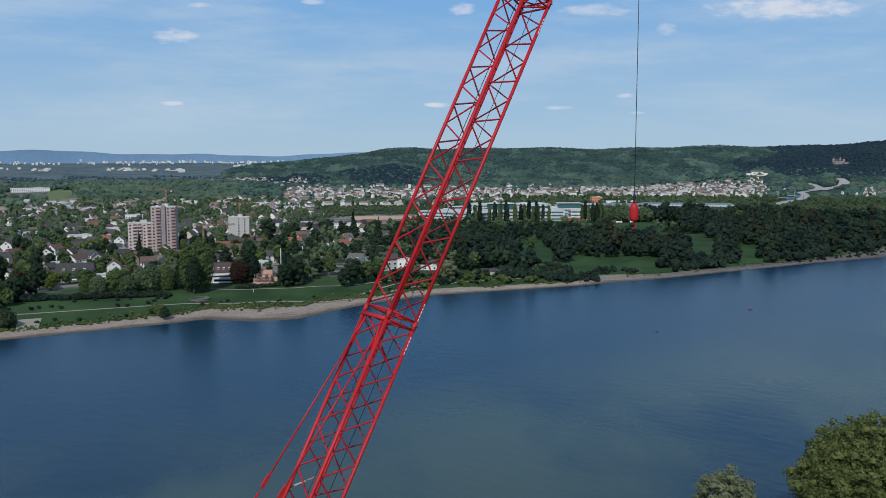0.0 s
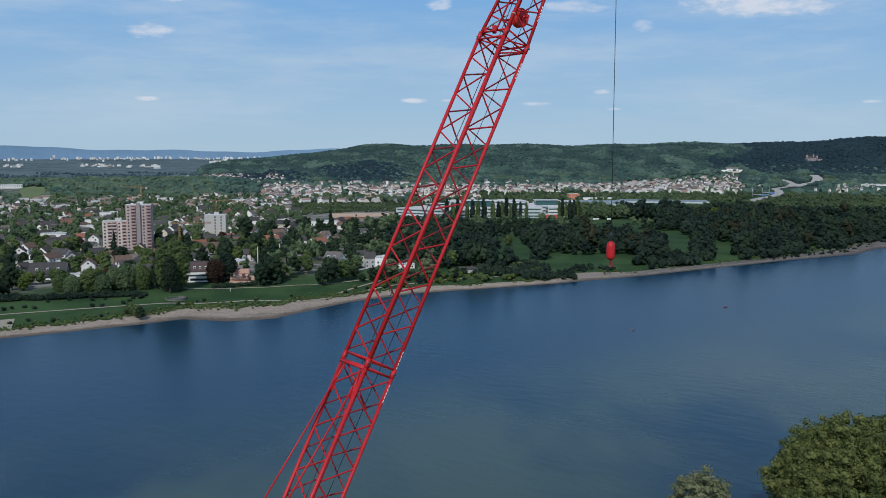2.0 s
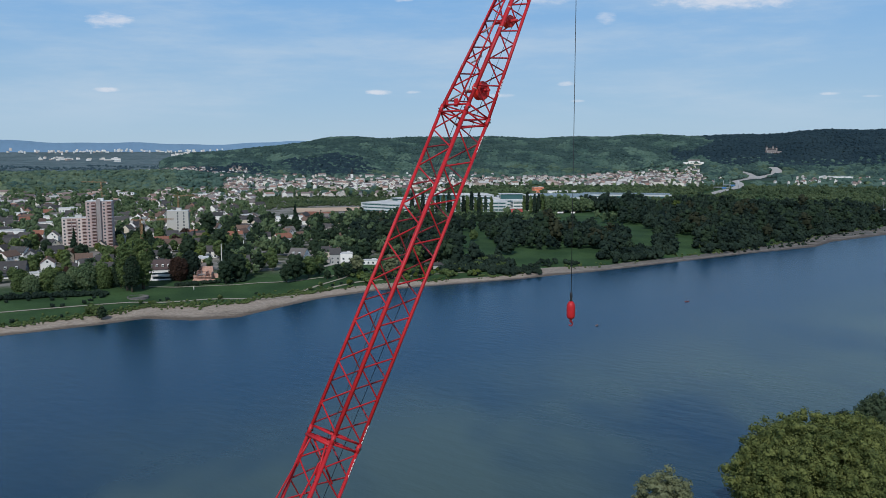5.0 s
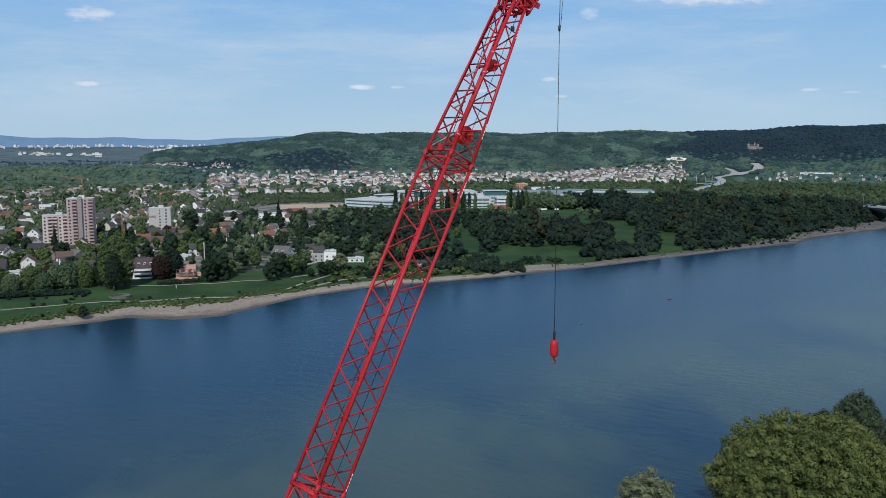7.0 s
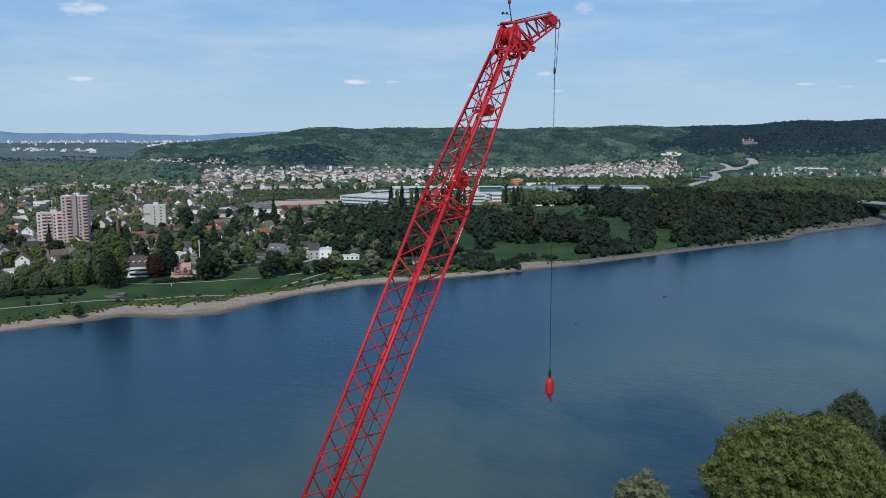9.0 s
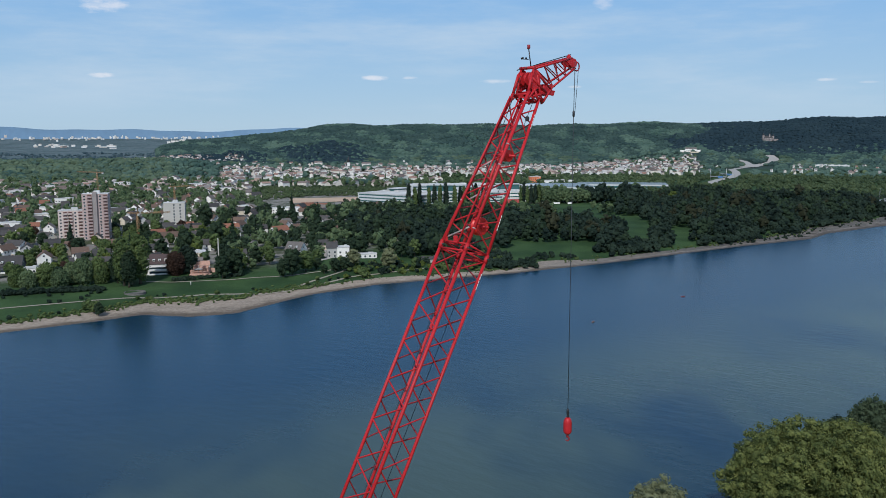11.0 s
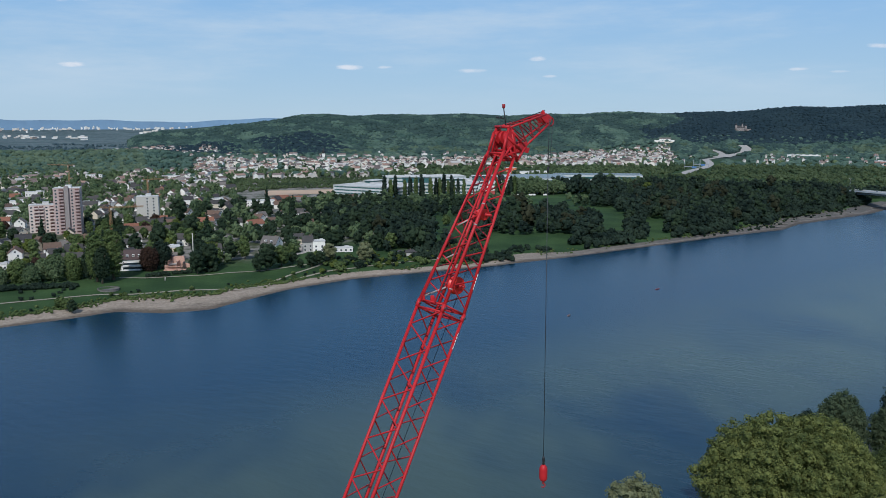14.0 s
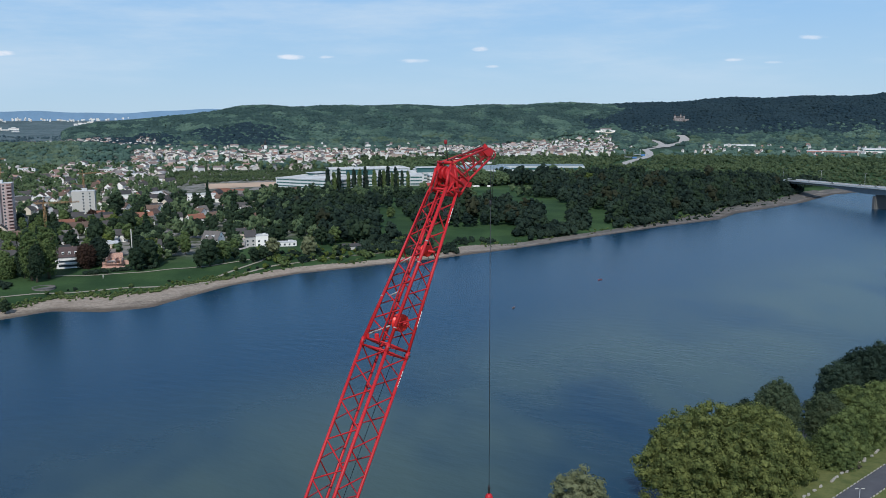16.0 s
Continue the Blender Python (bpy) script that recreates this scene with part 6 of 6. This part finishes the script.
def far_houses(rows, name, wall, roof, label):
    wv, wf, rv, rf = [], [], [], []
    for x, y, z, w, d, h, rise, a in rows:
        c, s = math.cos(a), math.sin(a)
        p = np.array([(-w, -d, -1), (w, -d, -1), (w, d, -1), (-w, d, -1), (-w, -d, h), (w, -d, h), (w, d, h), (-w, d, h), (-w, 0, h + rise), (w, 0, h + rise)])
        q = np.array([(-w - 0.5, -d - 0.6, h - 0.2), (w + 0.5, -d - 0.6, h - 0.2), (w + 0.5, 0, h + rise + 0.3), (-w - 0.5, 0, h + rise + 0.3), (-w - 0.5, d + 0.6, h - 0.2), (w + 0.5, d + 0.6, h - 0.2)])
        for pts, out in ((p, wv), (q, rv)):
            out.append(np.stack([pts[:, 0] * c - pts[:, 1] * s + x, pts[:, 0] * s + pts[:, 1] * c + y, pts[:, 2] + z], -1))
        n, k = 10 * (len(wv) - 1), 6 * (len(rv) - 1)
        wf += [(n, n + 1, n + 5), (n, n + 5, n + 4), (n + 2, n + 3, n + 7), (n + 2, n + 7, n + 6), (n + 1, n + 2, n + 6), (n + 1, n + 6, n + 5), (n + 5, n + 6, n + 9), (n + 3, n, n + 4), (n + 3, n + 4, n + 7), (n + 4, n + 8, n + 7)]
        rf += [(k, k + 1, k + 2), (k, k + 2, k + 3), (k + 3, k + 2, k + 5), (k + 3, k + 5, k + 4)]
    ob = empty(name, Matrix.Identity(4), label, "houses", kind="stuff")
    part("wall", mesh_np("wall", np.concatenate(wv), wf, wall), None, ob)
    part("roof", mesh_np("roof", np.concatenate(rv), rf, roof), None, ob)


pools = {k: [] for k in range(4)}
filler, verge, town_fill, town_deep = [], [], [], []
for k in range(1500):            # low green growth behind the sports ground
    a, r = radians(rng.uniform(-8.2, 2.0)), rng.uniform(1175, 1450)
    x, y = r * math.sin(a), r * math.cos(a)
    if free(x, y, 3):
        verge.append((x, y, height(x, y) - 0.8, rng.uniform(0.3, 0.5), int(rng.integers(4))))
for k in range(2900):           # bushy belt along the motorway
    a, r = radians(rng.uniform(12.5, 40)), rng.uniform(1245, 1950)
    x, y = r * math.sin(a), r * math.cos(a)
    if free(x, y, 3) and not on_road(x, y):
        verge.append((x, y, height(x, y) - 0.8, rng.uniform(0.4, 0.75), int(rng.integers(4))))
for x, y in back_spots:
    pools[int(rng.choice(4, p=[0.28, 0.36, 0.12, 0.24]))].append((x, y, height(x, y), rng.uniform(5, 9), rng.uniform(4, 5.5), rng.uniform(5, 8), rng.uniform(1.5, 3.4), rng.uniform(0, 3.14)))
def hill_houses(a, r):
    """Where the villas climb into the hillside."""
    return 10 < a < 20.6 and r < 2420 + (a - 10) * 38


for gr in np.arange(1480, 2900, 20.0):
    for ga in np.arange(-26, 41, 20.0 / gr * 57.3):
        a, r = ga + rng.uniform(-0.3, 0.3), gr + rng.uniform(-9, 9)
        x, y = r * math.sin(radians(a)), r * math.cos(radians(a))
        if on_road(x, y) or in_field(x, y):
            continue
        top = 2090 + 60 * math.sin(a * 0.9) + (max(0.0, a - 8.5) * 58 if a < 21 else 0)
        town = (-10.5 < a < 4 and 1480 < r < 2080 + 60 * math.sin(a * 1.3)) or (2 < a < 20.6 and 1750 < r < top) or (-26 < a < -10.5 and r < 1620 and rng.random() < 0.35) or (-16.5 < a < -9 and 2480 < r < 2760) or (-12 < a < 8 and 2080 < r < 2420 and rng.random() < 0.14)
        if -14 < a < 2 and r < 1560 and a > -7:
            town = False
        if 20.6 < a < 41:
            town = 1900 < r < 2350 and rng.random() < 0.22
        z = height(x, y)
        knot = 0.5 + 0.5 * math.sin(x * 0.021 + 1.3 * math.sin(y * 0.013)) * math.sin(y * 0.017 + x * 0.006)
        if town and rng.random() < 0.18 + 0.62 * knot:
            k = int(rng.choice(4, p=[0.34, 0.30, 0.12, 0.24]))
            big = rng.uniform(0.6, 1.25) if rng.random() < 0.85 or a > 20 else rng.uniform(1.6, 2.6)
            big *= 0.75 if a > 20.6 else 1
            pools[k].append((x, y, z, 4.2 * big, 3.5 * big, rng.uniform(6, 10.5), rng.uniform(1.8, 3.4), float(rng.choice([0.15, 1.72])) + rng.normal(0, 0.35)))
            for _ in range(3 if a < 11 else 5):
                if rng.random() < 0.78:
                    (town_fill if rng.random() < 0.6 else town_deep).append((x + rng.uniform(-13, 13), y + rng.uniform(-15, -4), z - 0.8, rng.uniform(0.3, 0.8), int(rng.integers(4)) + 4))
        elif rng.random() < (0.9 if not town else 0.45):
            (verge if r < 1850 and a > 2 else filler).append((x, y, z - 0.5, rng.uniform(0.55, 0.95), int(rng.integers(4))))
far_houses(pools[0] + pools[1] + pools[2] + pools[3], "distant_houses", FAR_WALL, FAR_ROOF, "distant pale houses with brown and red roofs")
gather(HILL, town_fill, "valley_trees", "garden trees between the distant houses", "trees", LEAF_TOWN)
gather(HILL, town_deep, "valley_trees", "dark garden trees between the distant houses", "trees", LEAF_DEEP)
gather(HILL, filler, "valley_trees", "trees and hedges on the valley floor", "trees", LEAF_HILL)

gather(VERGE, verge, "valley_trees", "green trees and bushes beside the motorway", "trees", LEAF_VERGE)

claim(957, 2612, 34), claim(940, 2575, 22), claim(1264, 2745, 34), claim(1245, 2705, 26)
hills, deep, dull, foot = [], [], [], []
for gr in np.arange(2380, 3680, 10.5):
    for ga in np.arange(-16, 40, 10.5 / gr * 57.3):
        a, r = ga + rng.uniform(-0.1, 0.1), gr + rng.uniform(-5, 5)
        x, y = r * math.sin(radians(a)), r * math.cos(radians(a))
        if on_road(x, y) or (1.5 < a < 17 and r < 2440) or hill_houses(a, r) or any((x - p) ** 2 + (y - q) ** 2 < m * m for p, q, m in taken[-4:]):
            continue
        rise = float(np.interp(a, RIDGE_AZ, RIDGE_H))
        if rise < 20:
            continue
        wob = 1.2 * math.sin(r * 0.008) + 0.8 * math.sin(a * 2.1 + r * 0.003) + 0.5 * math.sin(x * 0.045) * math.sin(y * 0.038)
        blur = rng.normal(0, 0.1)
        # slopes whose trees get the leaf colour painted for cloud shade
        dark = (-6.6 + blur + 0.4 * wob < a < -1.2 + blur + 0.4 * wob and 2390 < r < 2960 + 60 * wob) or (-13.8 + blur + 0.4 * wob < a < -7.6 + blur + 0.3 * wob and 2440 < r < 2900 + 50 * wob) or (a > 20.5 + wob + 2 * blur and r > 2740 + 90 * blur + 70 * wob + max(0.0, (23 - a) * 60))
        tall = rng.uniform(0.85, 1.15)
        stand = 0.5 * math.sin(a * 1.9 + r * 0.011) + 0.4 * math.sin(a * 4.3 - r * 0.006 + 1.0) + 0.45 * math.sin(r * 0.021 + a * 0.9) + 0.3 * math.sin(x * 0.031 + 2.0 * math.sin(y * 0.017)) + rng.normal(0, 0.22)
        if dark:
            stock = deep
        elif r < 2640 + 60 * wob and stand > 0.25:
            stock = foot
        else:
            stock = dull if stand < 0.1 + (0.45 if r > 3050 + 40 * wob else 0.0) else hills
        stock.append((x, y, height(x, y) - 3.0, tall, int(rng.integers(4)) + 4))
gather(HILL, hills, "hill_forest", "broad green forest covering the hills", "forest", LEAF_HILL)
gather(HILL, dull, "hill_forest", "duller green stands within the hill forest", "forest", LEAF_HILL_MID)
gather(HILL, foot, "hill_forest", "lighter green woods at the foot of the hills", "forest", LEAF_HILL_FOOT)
gather(HILL, deep, "hill_forest", "hill forest with cloud shade put into its darker green", "forest", LEAF_HILL_SHADED)
plain, vale = [], []
for gr in np.arange(1560, 4700, 21.0):
    for ga in np.arange(-34, -5.5, max(21.0, gr * 0.0075) / gr * 57.3):
        a, r = ga + rng.uniform(-0.2, 0.2), gr + rng.uniform(-9, 9)
        x, y = r * math.sin(radians(a)), r * math.cos(radians(a))
        if a > -13.5 and r < 2450 or in_field(x, y) or r > 2370 and np.interp(a, RIDGE_AZ, RIDGE_H) > 20:
            continue
        if -16.5 < a < -9 and 2480 < r < 2760 and rng.random() < 0.6:
            continue
        if r > 3450 + 90 * math.sin(a * 1.3) or r > 2850 and math.sin(a * 1.1 + r * 0.013) + 0.6 * math.sin(a * 2.7 - r * 0.007) < -0.5:
            continue
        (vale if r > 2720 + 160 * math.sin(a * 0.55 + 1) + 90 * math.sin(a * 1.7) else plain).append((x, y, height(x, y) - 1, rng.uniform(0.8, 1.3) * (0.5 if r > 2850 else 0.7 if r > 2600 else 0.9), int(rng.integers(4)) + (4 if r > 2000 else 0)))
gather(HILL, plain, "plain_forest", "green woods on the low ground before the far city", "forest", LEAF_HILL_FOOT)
gather(HILL, vale, "plain_forest", "haze-tinted woods between the quarters of the far city", "forest", LEAF_VALE)
rows = []
CITY = [  # azimuth from, to, distance, count, half width least, most, height
    (-23.0, -21.0, 4640, 6, 4, 9, 12), (-20.8, -17.4, 4660, 26, 3, 9, 9), (-17.1, -16.0, 4700, 9, 3, 5, 14), (-15.5, -10.5, 4650, 24, 2.5, 7, 8), (-13.2, -12.2, 4600, 3, 9, 12, 12),
    (-34.0, -23.5, 4600, 40, 3, 8, 9), (-20.4, -16.9, 3900, 9, 10, 26, 8), (-21.4, -19.6, 4050, 10, 4, 9, 6), (-25.6, -24.0, 3980, 5, 9, 20, 8), (-13.7, -12.5, 4150, 4, 10, 16, 8), (-33.0, -26.0, 4100, 16, 4, 10, 7)]
for a0, a1, rr, count, w0, w1, hh in CITY:
    for k in range(int(count * 1.7)):
        a, r = rng.uniform(a0, a1), rr + rng.normal(0, 60)
        x, y = r * math.sin(radians(a)), r * math.cos(radians(a))
        rows.append((x, y, height(x, y) + 7, rng.uniform(w0, w1) * 0.62, 5, hh * rng.uniform(0.35, 0.95), 0.6, -radians(a) + rng.normal(0, 0.3)))
far_houses(rows, "distant_city", FAR_WALL, FAR_WALL, "pale buildings of the far city on the plain")

# ridge at the edge of the plain, its haze put into the blue colour
rv, rf = [], []
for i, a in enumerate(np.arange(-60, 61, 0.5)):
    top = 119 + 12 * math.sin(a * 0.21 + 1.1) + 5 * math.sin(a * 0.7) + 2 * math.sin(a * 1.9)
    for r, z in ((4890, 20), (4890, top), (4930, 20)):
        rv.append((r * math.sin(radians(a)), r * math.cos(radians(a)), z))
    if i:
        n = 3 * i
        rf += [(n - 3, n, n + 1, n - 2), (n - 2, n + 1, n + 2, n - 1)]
RIDGE = paint("far_hazy_ridge", (0.18, 0.28, 0.39), 1.0, vary=0.12, grain=0.01)
tagged(new("backdrop", mesh_np("backdrop", rv, rf, RIDGE)), "low hills on the horizon, coloured haze blue", "hills", kind="structure")

# houses up on the hill
CASTLE_STONE = paint("castle_stone", (0.27, 0.235, 0.22), 0.9, vary=0.15)
mansion = own_house(957, 2612, -20, 34, 12, 11, 4, W0, R3, "white mansion with wings on the wooded hillside", windows=True, name="mansion")
for sx, ww, hh in ((-24, 16, 7), (25, 18, 8)):
    part("wing", boxes("wing", [((sx, 1, hh / 2), (ww, 10, hh)), ((sx, -6, hh * 0.3), (ww, 4, hh * 0.6))]), W0, mansion)
    part("roof", boxes("roof", [((sx, 1, hh + 0.4), (ww + 1, 11, 0.8))]), R3, mansion)
part("terrace_wall", boxes("terrace_wall", [((0, -14, 1), (66, 2, 4))]), W1, mansion)
castle = own_house(1264, 2745, -25, 26, 13, 11, 6, CASTLE_STONE, R0, "pale hillside castle with towers in the forest", windows=True, name="castle")
for sx, rr, hh in ((-15, 3.4, 19), (15, 3.0, 17), (4, 2.2, 22)):
    turret = part("tower", tube((sx, -3, 0), (sx, -3, hh), rr, sides=14), CASTLE_STONE, castle)
    part("spire", tube((sx, -3, hh), (sx, -3, hh + rr * 2.2), rr * 1.15, 0.05, 14), R0, turret)
part("wing", boxes("wing", [((-25, 1, 4), (18, 9, 8)), ((24, 2, 3.5), (14, 9, 7))]), CASTLE_STONE, castle)
office(1120, 1665, -30, 110, 30, 10, "long reddish commercial hall", bands=1, wall=paint("reddish_cladding", (0.45, 0.22, 0.18), 0.8))
office(1210, 1650, -30, 60, 40, 14, "white commercial building beyond the bridge", bands=2, wall=W0)
office(1108, 2045, -28, 76, 24, 9, "long white hall on the valley floor", bands=1, wall=W0)

# ---- the near bank ----
def near_line(t, inland):
    """A place along the near waterline, so far inland."""
    d = Vector((0.85, 0.527))
    n = Vector((0.527, -0.85))
    p = Vector((70, 190)) + d * t + n * inland
    return p.x, p.y


def near_strip(name, i0, i1, material, lift, label, category):
    ribbon_pts = [near_line(t, (i0 + i1) / 2) for t in np.arange(-160, 420, 8)]
    return ribbon(name, ribbon_pts, i1 - i0, material, label, lift, category=category)


near_strip("road", 38.5, 44.5, ASPHALT, 0.14, "grey asphalt riverside road", "road")
kerb_parent = empty("kerb", Matrix.Identity(4), "dashed pale kerb stones along the riverside road", "kerb", kind="structure")
kerb_me = boxes("stone", [((0, 0, 0), (1.0, 0.22, 0.25))], STONE)
for inland in (38.3, 44.7):
    for t in np.arange(-30, 150, 2.0):
        x, y = near_line(t, inland)
        k = part("stone", kerb_me, None, kerb_parent)
        k.matrix_basis = Matrix.Translation((x, y, height(x, y) + 0.14)) @ Matrix.Rotation(math.atan2(0.527, 0.85), 4, "Z")
wall_parent = empty("low_wall", Matrix.Identity(4), "low broken wall of pale stones under the trees", "wall", kind="structure")
stone_me = []
for k in range(5):
    b = rounded_box((1.1, 0.6, 0.55), (0, 0, 0), 0.12)
    for v in b.verts:
        v.co += Vector(rng.uniform(-0.1, 0.1, 3))
    me = bpy.data.meshes.new("stone")
    b.to_mesh(me)
    b.free()
    me.materials.append(STONE)
    stone_me.append(me)
for t in np.arange(10, 130, 1.75):
    if rng.random() < 0.4:
        continue
    x, y = near_line(t, 33.2 + rng.uniform(-0.4, 0.4))
    k = part("stone", stone_me[int(rng.integers(5))], None, wall_parent)
    k.matrix_basis = Matrix.Translation((x, y, height(x, y) + 0.3)) @ Matrix.Rotation(math.atan2(0.527, 0.85) + rng.uniform(-0.2, 0.2), 4, "Z")
bench = empty("bench", Matrix.Translation((*near_line(67, 35.0), 10.0)) @ Matrix.Rotation(math.atan2(0.527, 0.85), 4, "Z"), "dark park bench on the verge", "bench")
part("seat", boxes("seat", [((0, k * 0.14, 0.45), (1.9, 0.1, 0.05)) for k in range(-1, 3)]), BARK, bench)
part("backrest", boxes("backrest", [((0, 0.36, 0.7 + k * 0.16), (1.9, 0.05, 0.1)) for k in range(2)]), BARK, bench)
for sx in (-0.75, 0.75):
    part("leg", boxes("leg", [((sx, 0.05, 0.22), (0.08, 0.5, 0.44)), ((sx, 0.33, 0.6), (0.08, 0.06, 0.7))]), DARK_STEEL, bench)
lx, ly = 128.4, 172.2
lamp = empty("street_lamp", Matrix.Translation((lx, ly, height(lx, ly))) @ Matrix.Rotation(radians(-8), 4, "Z"), "grey street lamp with two flat white heads", "street lamp")
part("pole", tube((0, 0, 0), (0, 0, 6.0), 0.11, 0.07, 10), STEEL_GREY, lamp)
for sx in (-1, 1):
    part("arm", tube((0, 0, 6.0), (sx * 0.35, 0, 6.1), 0.05, sides=6), STEEL_GREY, lamp)
    part("lamp_head", rounded_box((0.85, 0.3, 0.14), (sx * 0.75, 0, 6.14), 0.05), PALE_BLOCK, lamp)


def dome_lobes(rx, ry, rz, count, k0, k1, low=-0.35):
    """Leaf masses spread over an uneven dome, with a dark inner body."""
    out = []
    for i in range(count):
        c = 1 - (1 - low) * (i + 0.5) / count
        a, s = 2.39996 * i + rng.uniform(-0.25, 0.25), math.sqrt(max(0.0, 1 - c * c))
        k = rng.uniform(k0, k1)
        f = rng.uniform(0.82, 1.01) * (1 + 0.05 * math.sin(3 * a + 2 * c))
        out.append(((rx - k * 0.6) * s * f * math.cos(a), (ry - k * 0.6) * s * f * math.sin(a), (rz - k * 0.6) * c * f, k, k, k * rng.uniform(0.7, 1.0)))
    return out


def near_tree(x, y, top, rx, ry, rz, material, label, quads, size, count, k0, k1, name="tree", low=-0.35):
    """A large tree whose crown is seen leaf mass by leaf mass; top: height of the crown's top above the river."""
    base_z = height(x, y) - 0.2
    ob = empty(name, Matrix.Translation((x, y, base_z)), label, name, "trees of the near bank")
    h = top - base_z
    ls = [(a, b, c + h - rz, d, e, f) for a, b, c, d, e, f in dome_lobes(rx, ry, rz, count, k0, k1, low)]
    ls += [(a, b, c + h - rz, d, e, f) for a, b, c, d, e, f in dome_lobes(rx * 0.88, ry * 0.88, rz * 0.88, count // 2, k0 * 1.5, k1 * 1.4, low)]
    part("trunk", trunk_mesh("trunk", h, h * 0.03, 0.01, 5, 0.6), None, ob)
    v, f = cards(ls, quads, size, 0.2, 0.4)
    cv, cf = cores(ls, 0.6)
    bv, bf = cores([(0, 0, h - rz, rx * 0.8, ry * 0.8, rz * 0.8)], 0.85)
    tri = np.concatenate([f[:, [0, 1, 2]], f[:, [0, 2, 3]], cf + len(v), bf + len(v) + len(cv)])
    part("crown", mesh_np("crown", np.concatenate([v, cv, bv]), tri, material), None, ob)
    return ob


near_tree(109.5, 200, 28.4, 24.5, 19, 18, LEAF_NEAR, "huge spreading plane tree with yellow-green foliage", 85000, 0.29, 480, 1.1, 2.3)
near_tree(62, 181, 23, 8, 8, 12, LEAF_WILLOW, "grey-green willow at the waterline", 9000, 0.26, 70, 1.0, 1.8, "willow")
for t, inland, top, r, mat, words in (
        (62, 4, 22.5, 4, LEAF_DARK, "small dark tree at the waterline"), (79, 5, 25, 7.5, LEAF_WILLOW2, "dull green willow at the waterline"),
        (119, 6, 23, 8, LEAF_DARK, "dark rounded tree at the waterline"), (132, 8, 26, 9, LEAF_DARK, "tall dark tree at the waterline"),
        (147, 9, 25.5, 9, LEAF_DARK, "tall dark tree at the waterline"), (164, 10, 25, 9, LEAF_DARK, "tall dark tree at the waterline"),
        (96, 12, 19, 7, LEAF_WILLOW2, "dull green willow at the waterline"), (106, 15, 20, 7, LEAF_ROW, "olive green tree above the waterline"),
        (66, 28, 20, 7, LEAF_ROW, "olive green tree in the row by the road"), (77, 27, 22, 7.5, LEAF_ROW, "olive green tree in the row by the road"),
        (88, 27, 23, 7.5, LEAF_ROW, "olive green tree in the row by the road"), (100, 26, 25, 7.5, LEAF_ROW, "tall olive green tree in the row by the road"),
        (113, 26, 24, 7.5, LEAF_ROW, "olive green tree in the row by the road"), (126, 26, 22, 7.5, LEAF_ROW, "olive green tree in the row by the road")):
    x, y = near_line(t, inland)
    near_tree(x, y, top, r, r, min(12.0, top * 0.55), mat, words, 12000, 0.27, 130, 0.9, 1.8)

# tall trees on the far lawn, built leaf mass by leaf mass
for x, y, top, r, deep_r, mat, words in (
        (-152, 540, 40, 6.5, 17, LEAF_MID, "very tall lime tree on the river lawn"), (-160, 534, 36, 6.5, 15, LEAF_MID, "tall dark tree on the river lawn"), (-156, 530, 29, 5, 11, LEAF_DEEP, "dark tree behind the stone terrace"), (-166, 541, 27, 5, 10, LEAF_DEEP, "dark tree beside the tall lime"),
        (-176, 540, 22, 5.5, 9, LEAF_MID, "light green tree by the garden fence"), (-185, 536, 24, 6.5, 9.5, LEAF_TOWN, "wide green tree by the garden fence"), (-193, 538, 21, 5.5, 8, LEAF_TOWN, "light green tree by the garden fence"), (-197, 530, 18, 5.5, 7, LEAF_TOWN, "low spreading tree by the garden fence"),
        (-206, 533, 22, 6.5, 9, LEAF_MID, "light green tree by the garden fence"), (-215, 527, 18, 5.5, 7, LEAF_TOWN, "wide green tree by the garden fence"), (-222, 530, 21, 6, 8.5, LEAF_MID, "light green tree by the garden fence"),
        (-137, 569, 23, 6.5, 9, LEAF_RED, "dark copper beech beside the white villa"), (-131, 576, 26, 7, 10, LEAF_DARK, "tall dark tree beside the white villa"),
        (-229, 438, 13, 6.5, 6.5, LEAF_WILLOW2, "grey-green willow beside the boat ramp"), (-268, 500, 22, 9, 9.5, LEAF_MID, "broad green tree near the boat ramp"), (-284, 484, 22, 9, 9.5, LEAF_DARK, "broad dark tree near the boat ramp")):
    near_tree(x, y, top, r, r, deep_r, mat, words, 3400, 0.55, 90, 1.2, 2.2, low=-0.92)
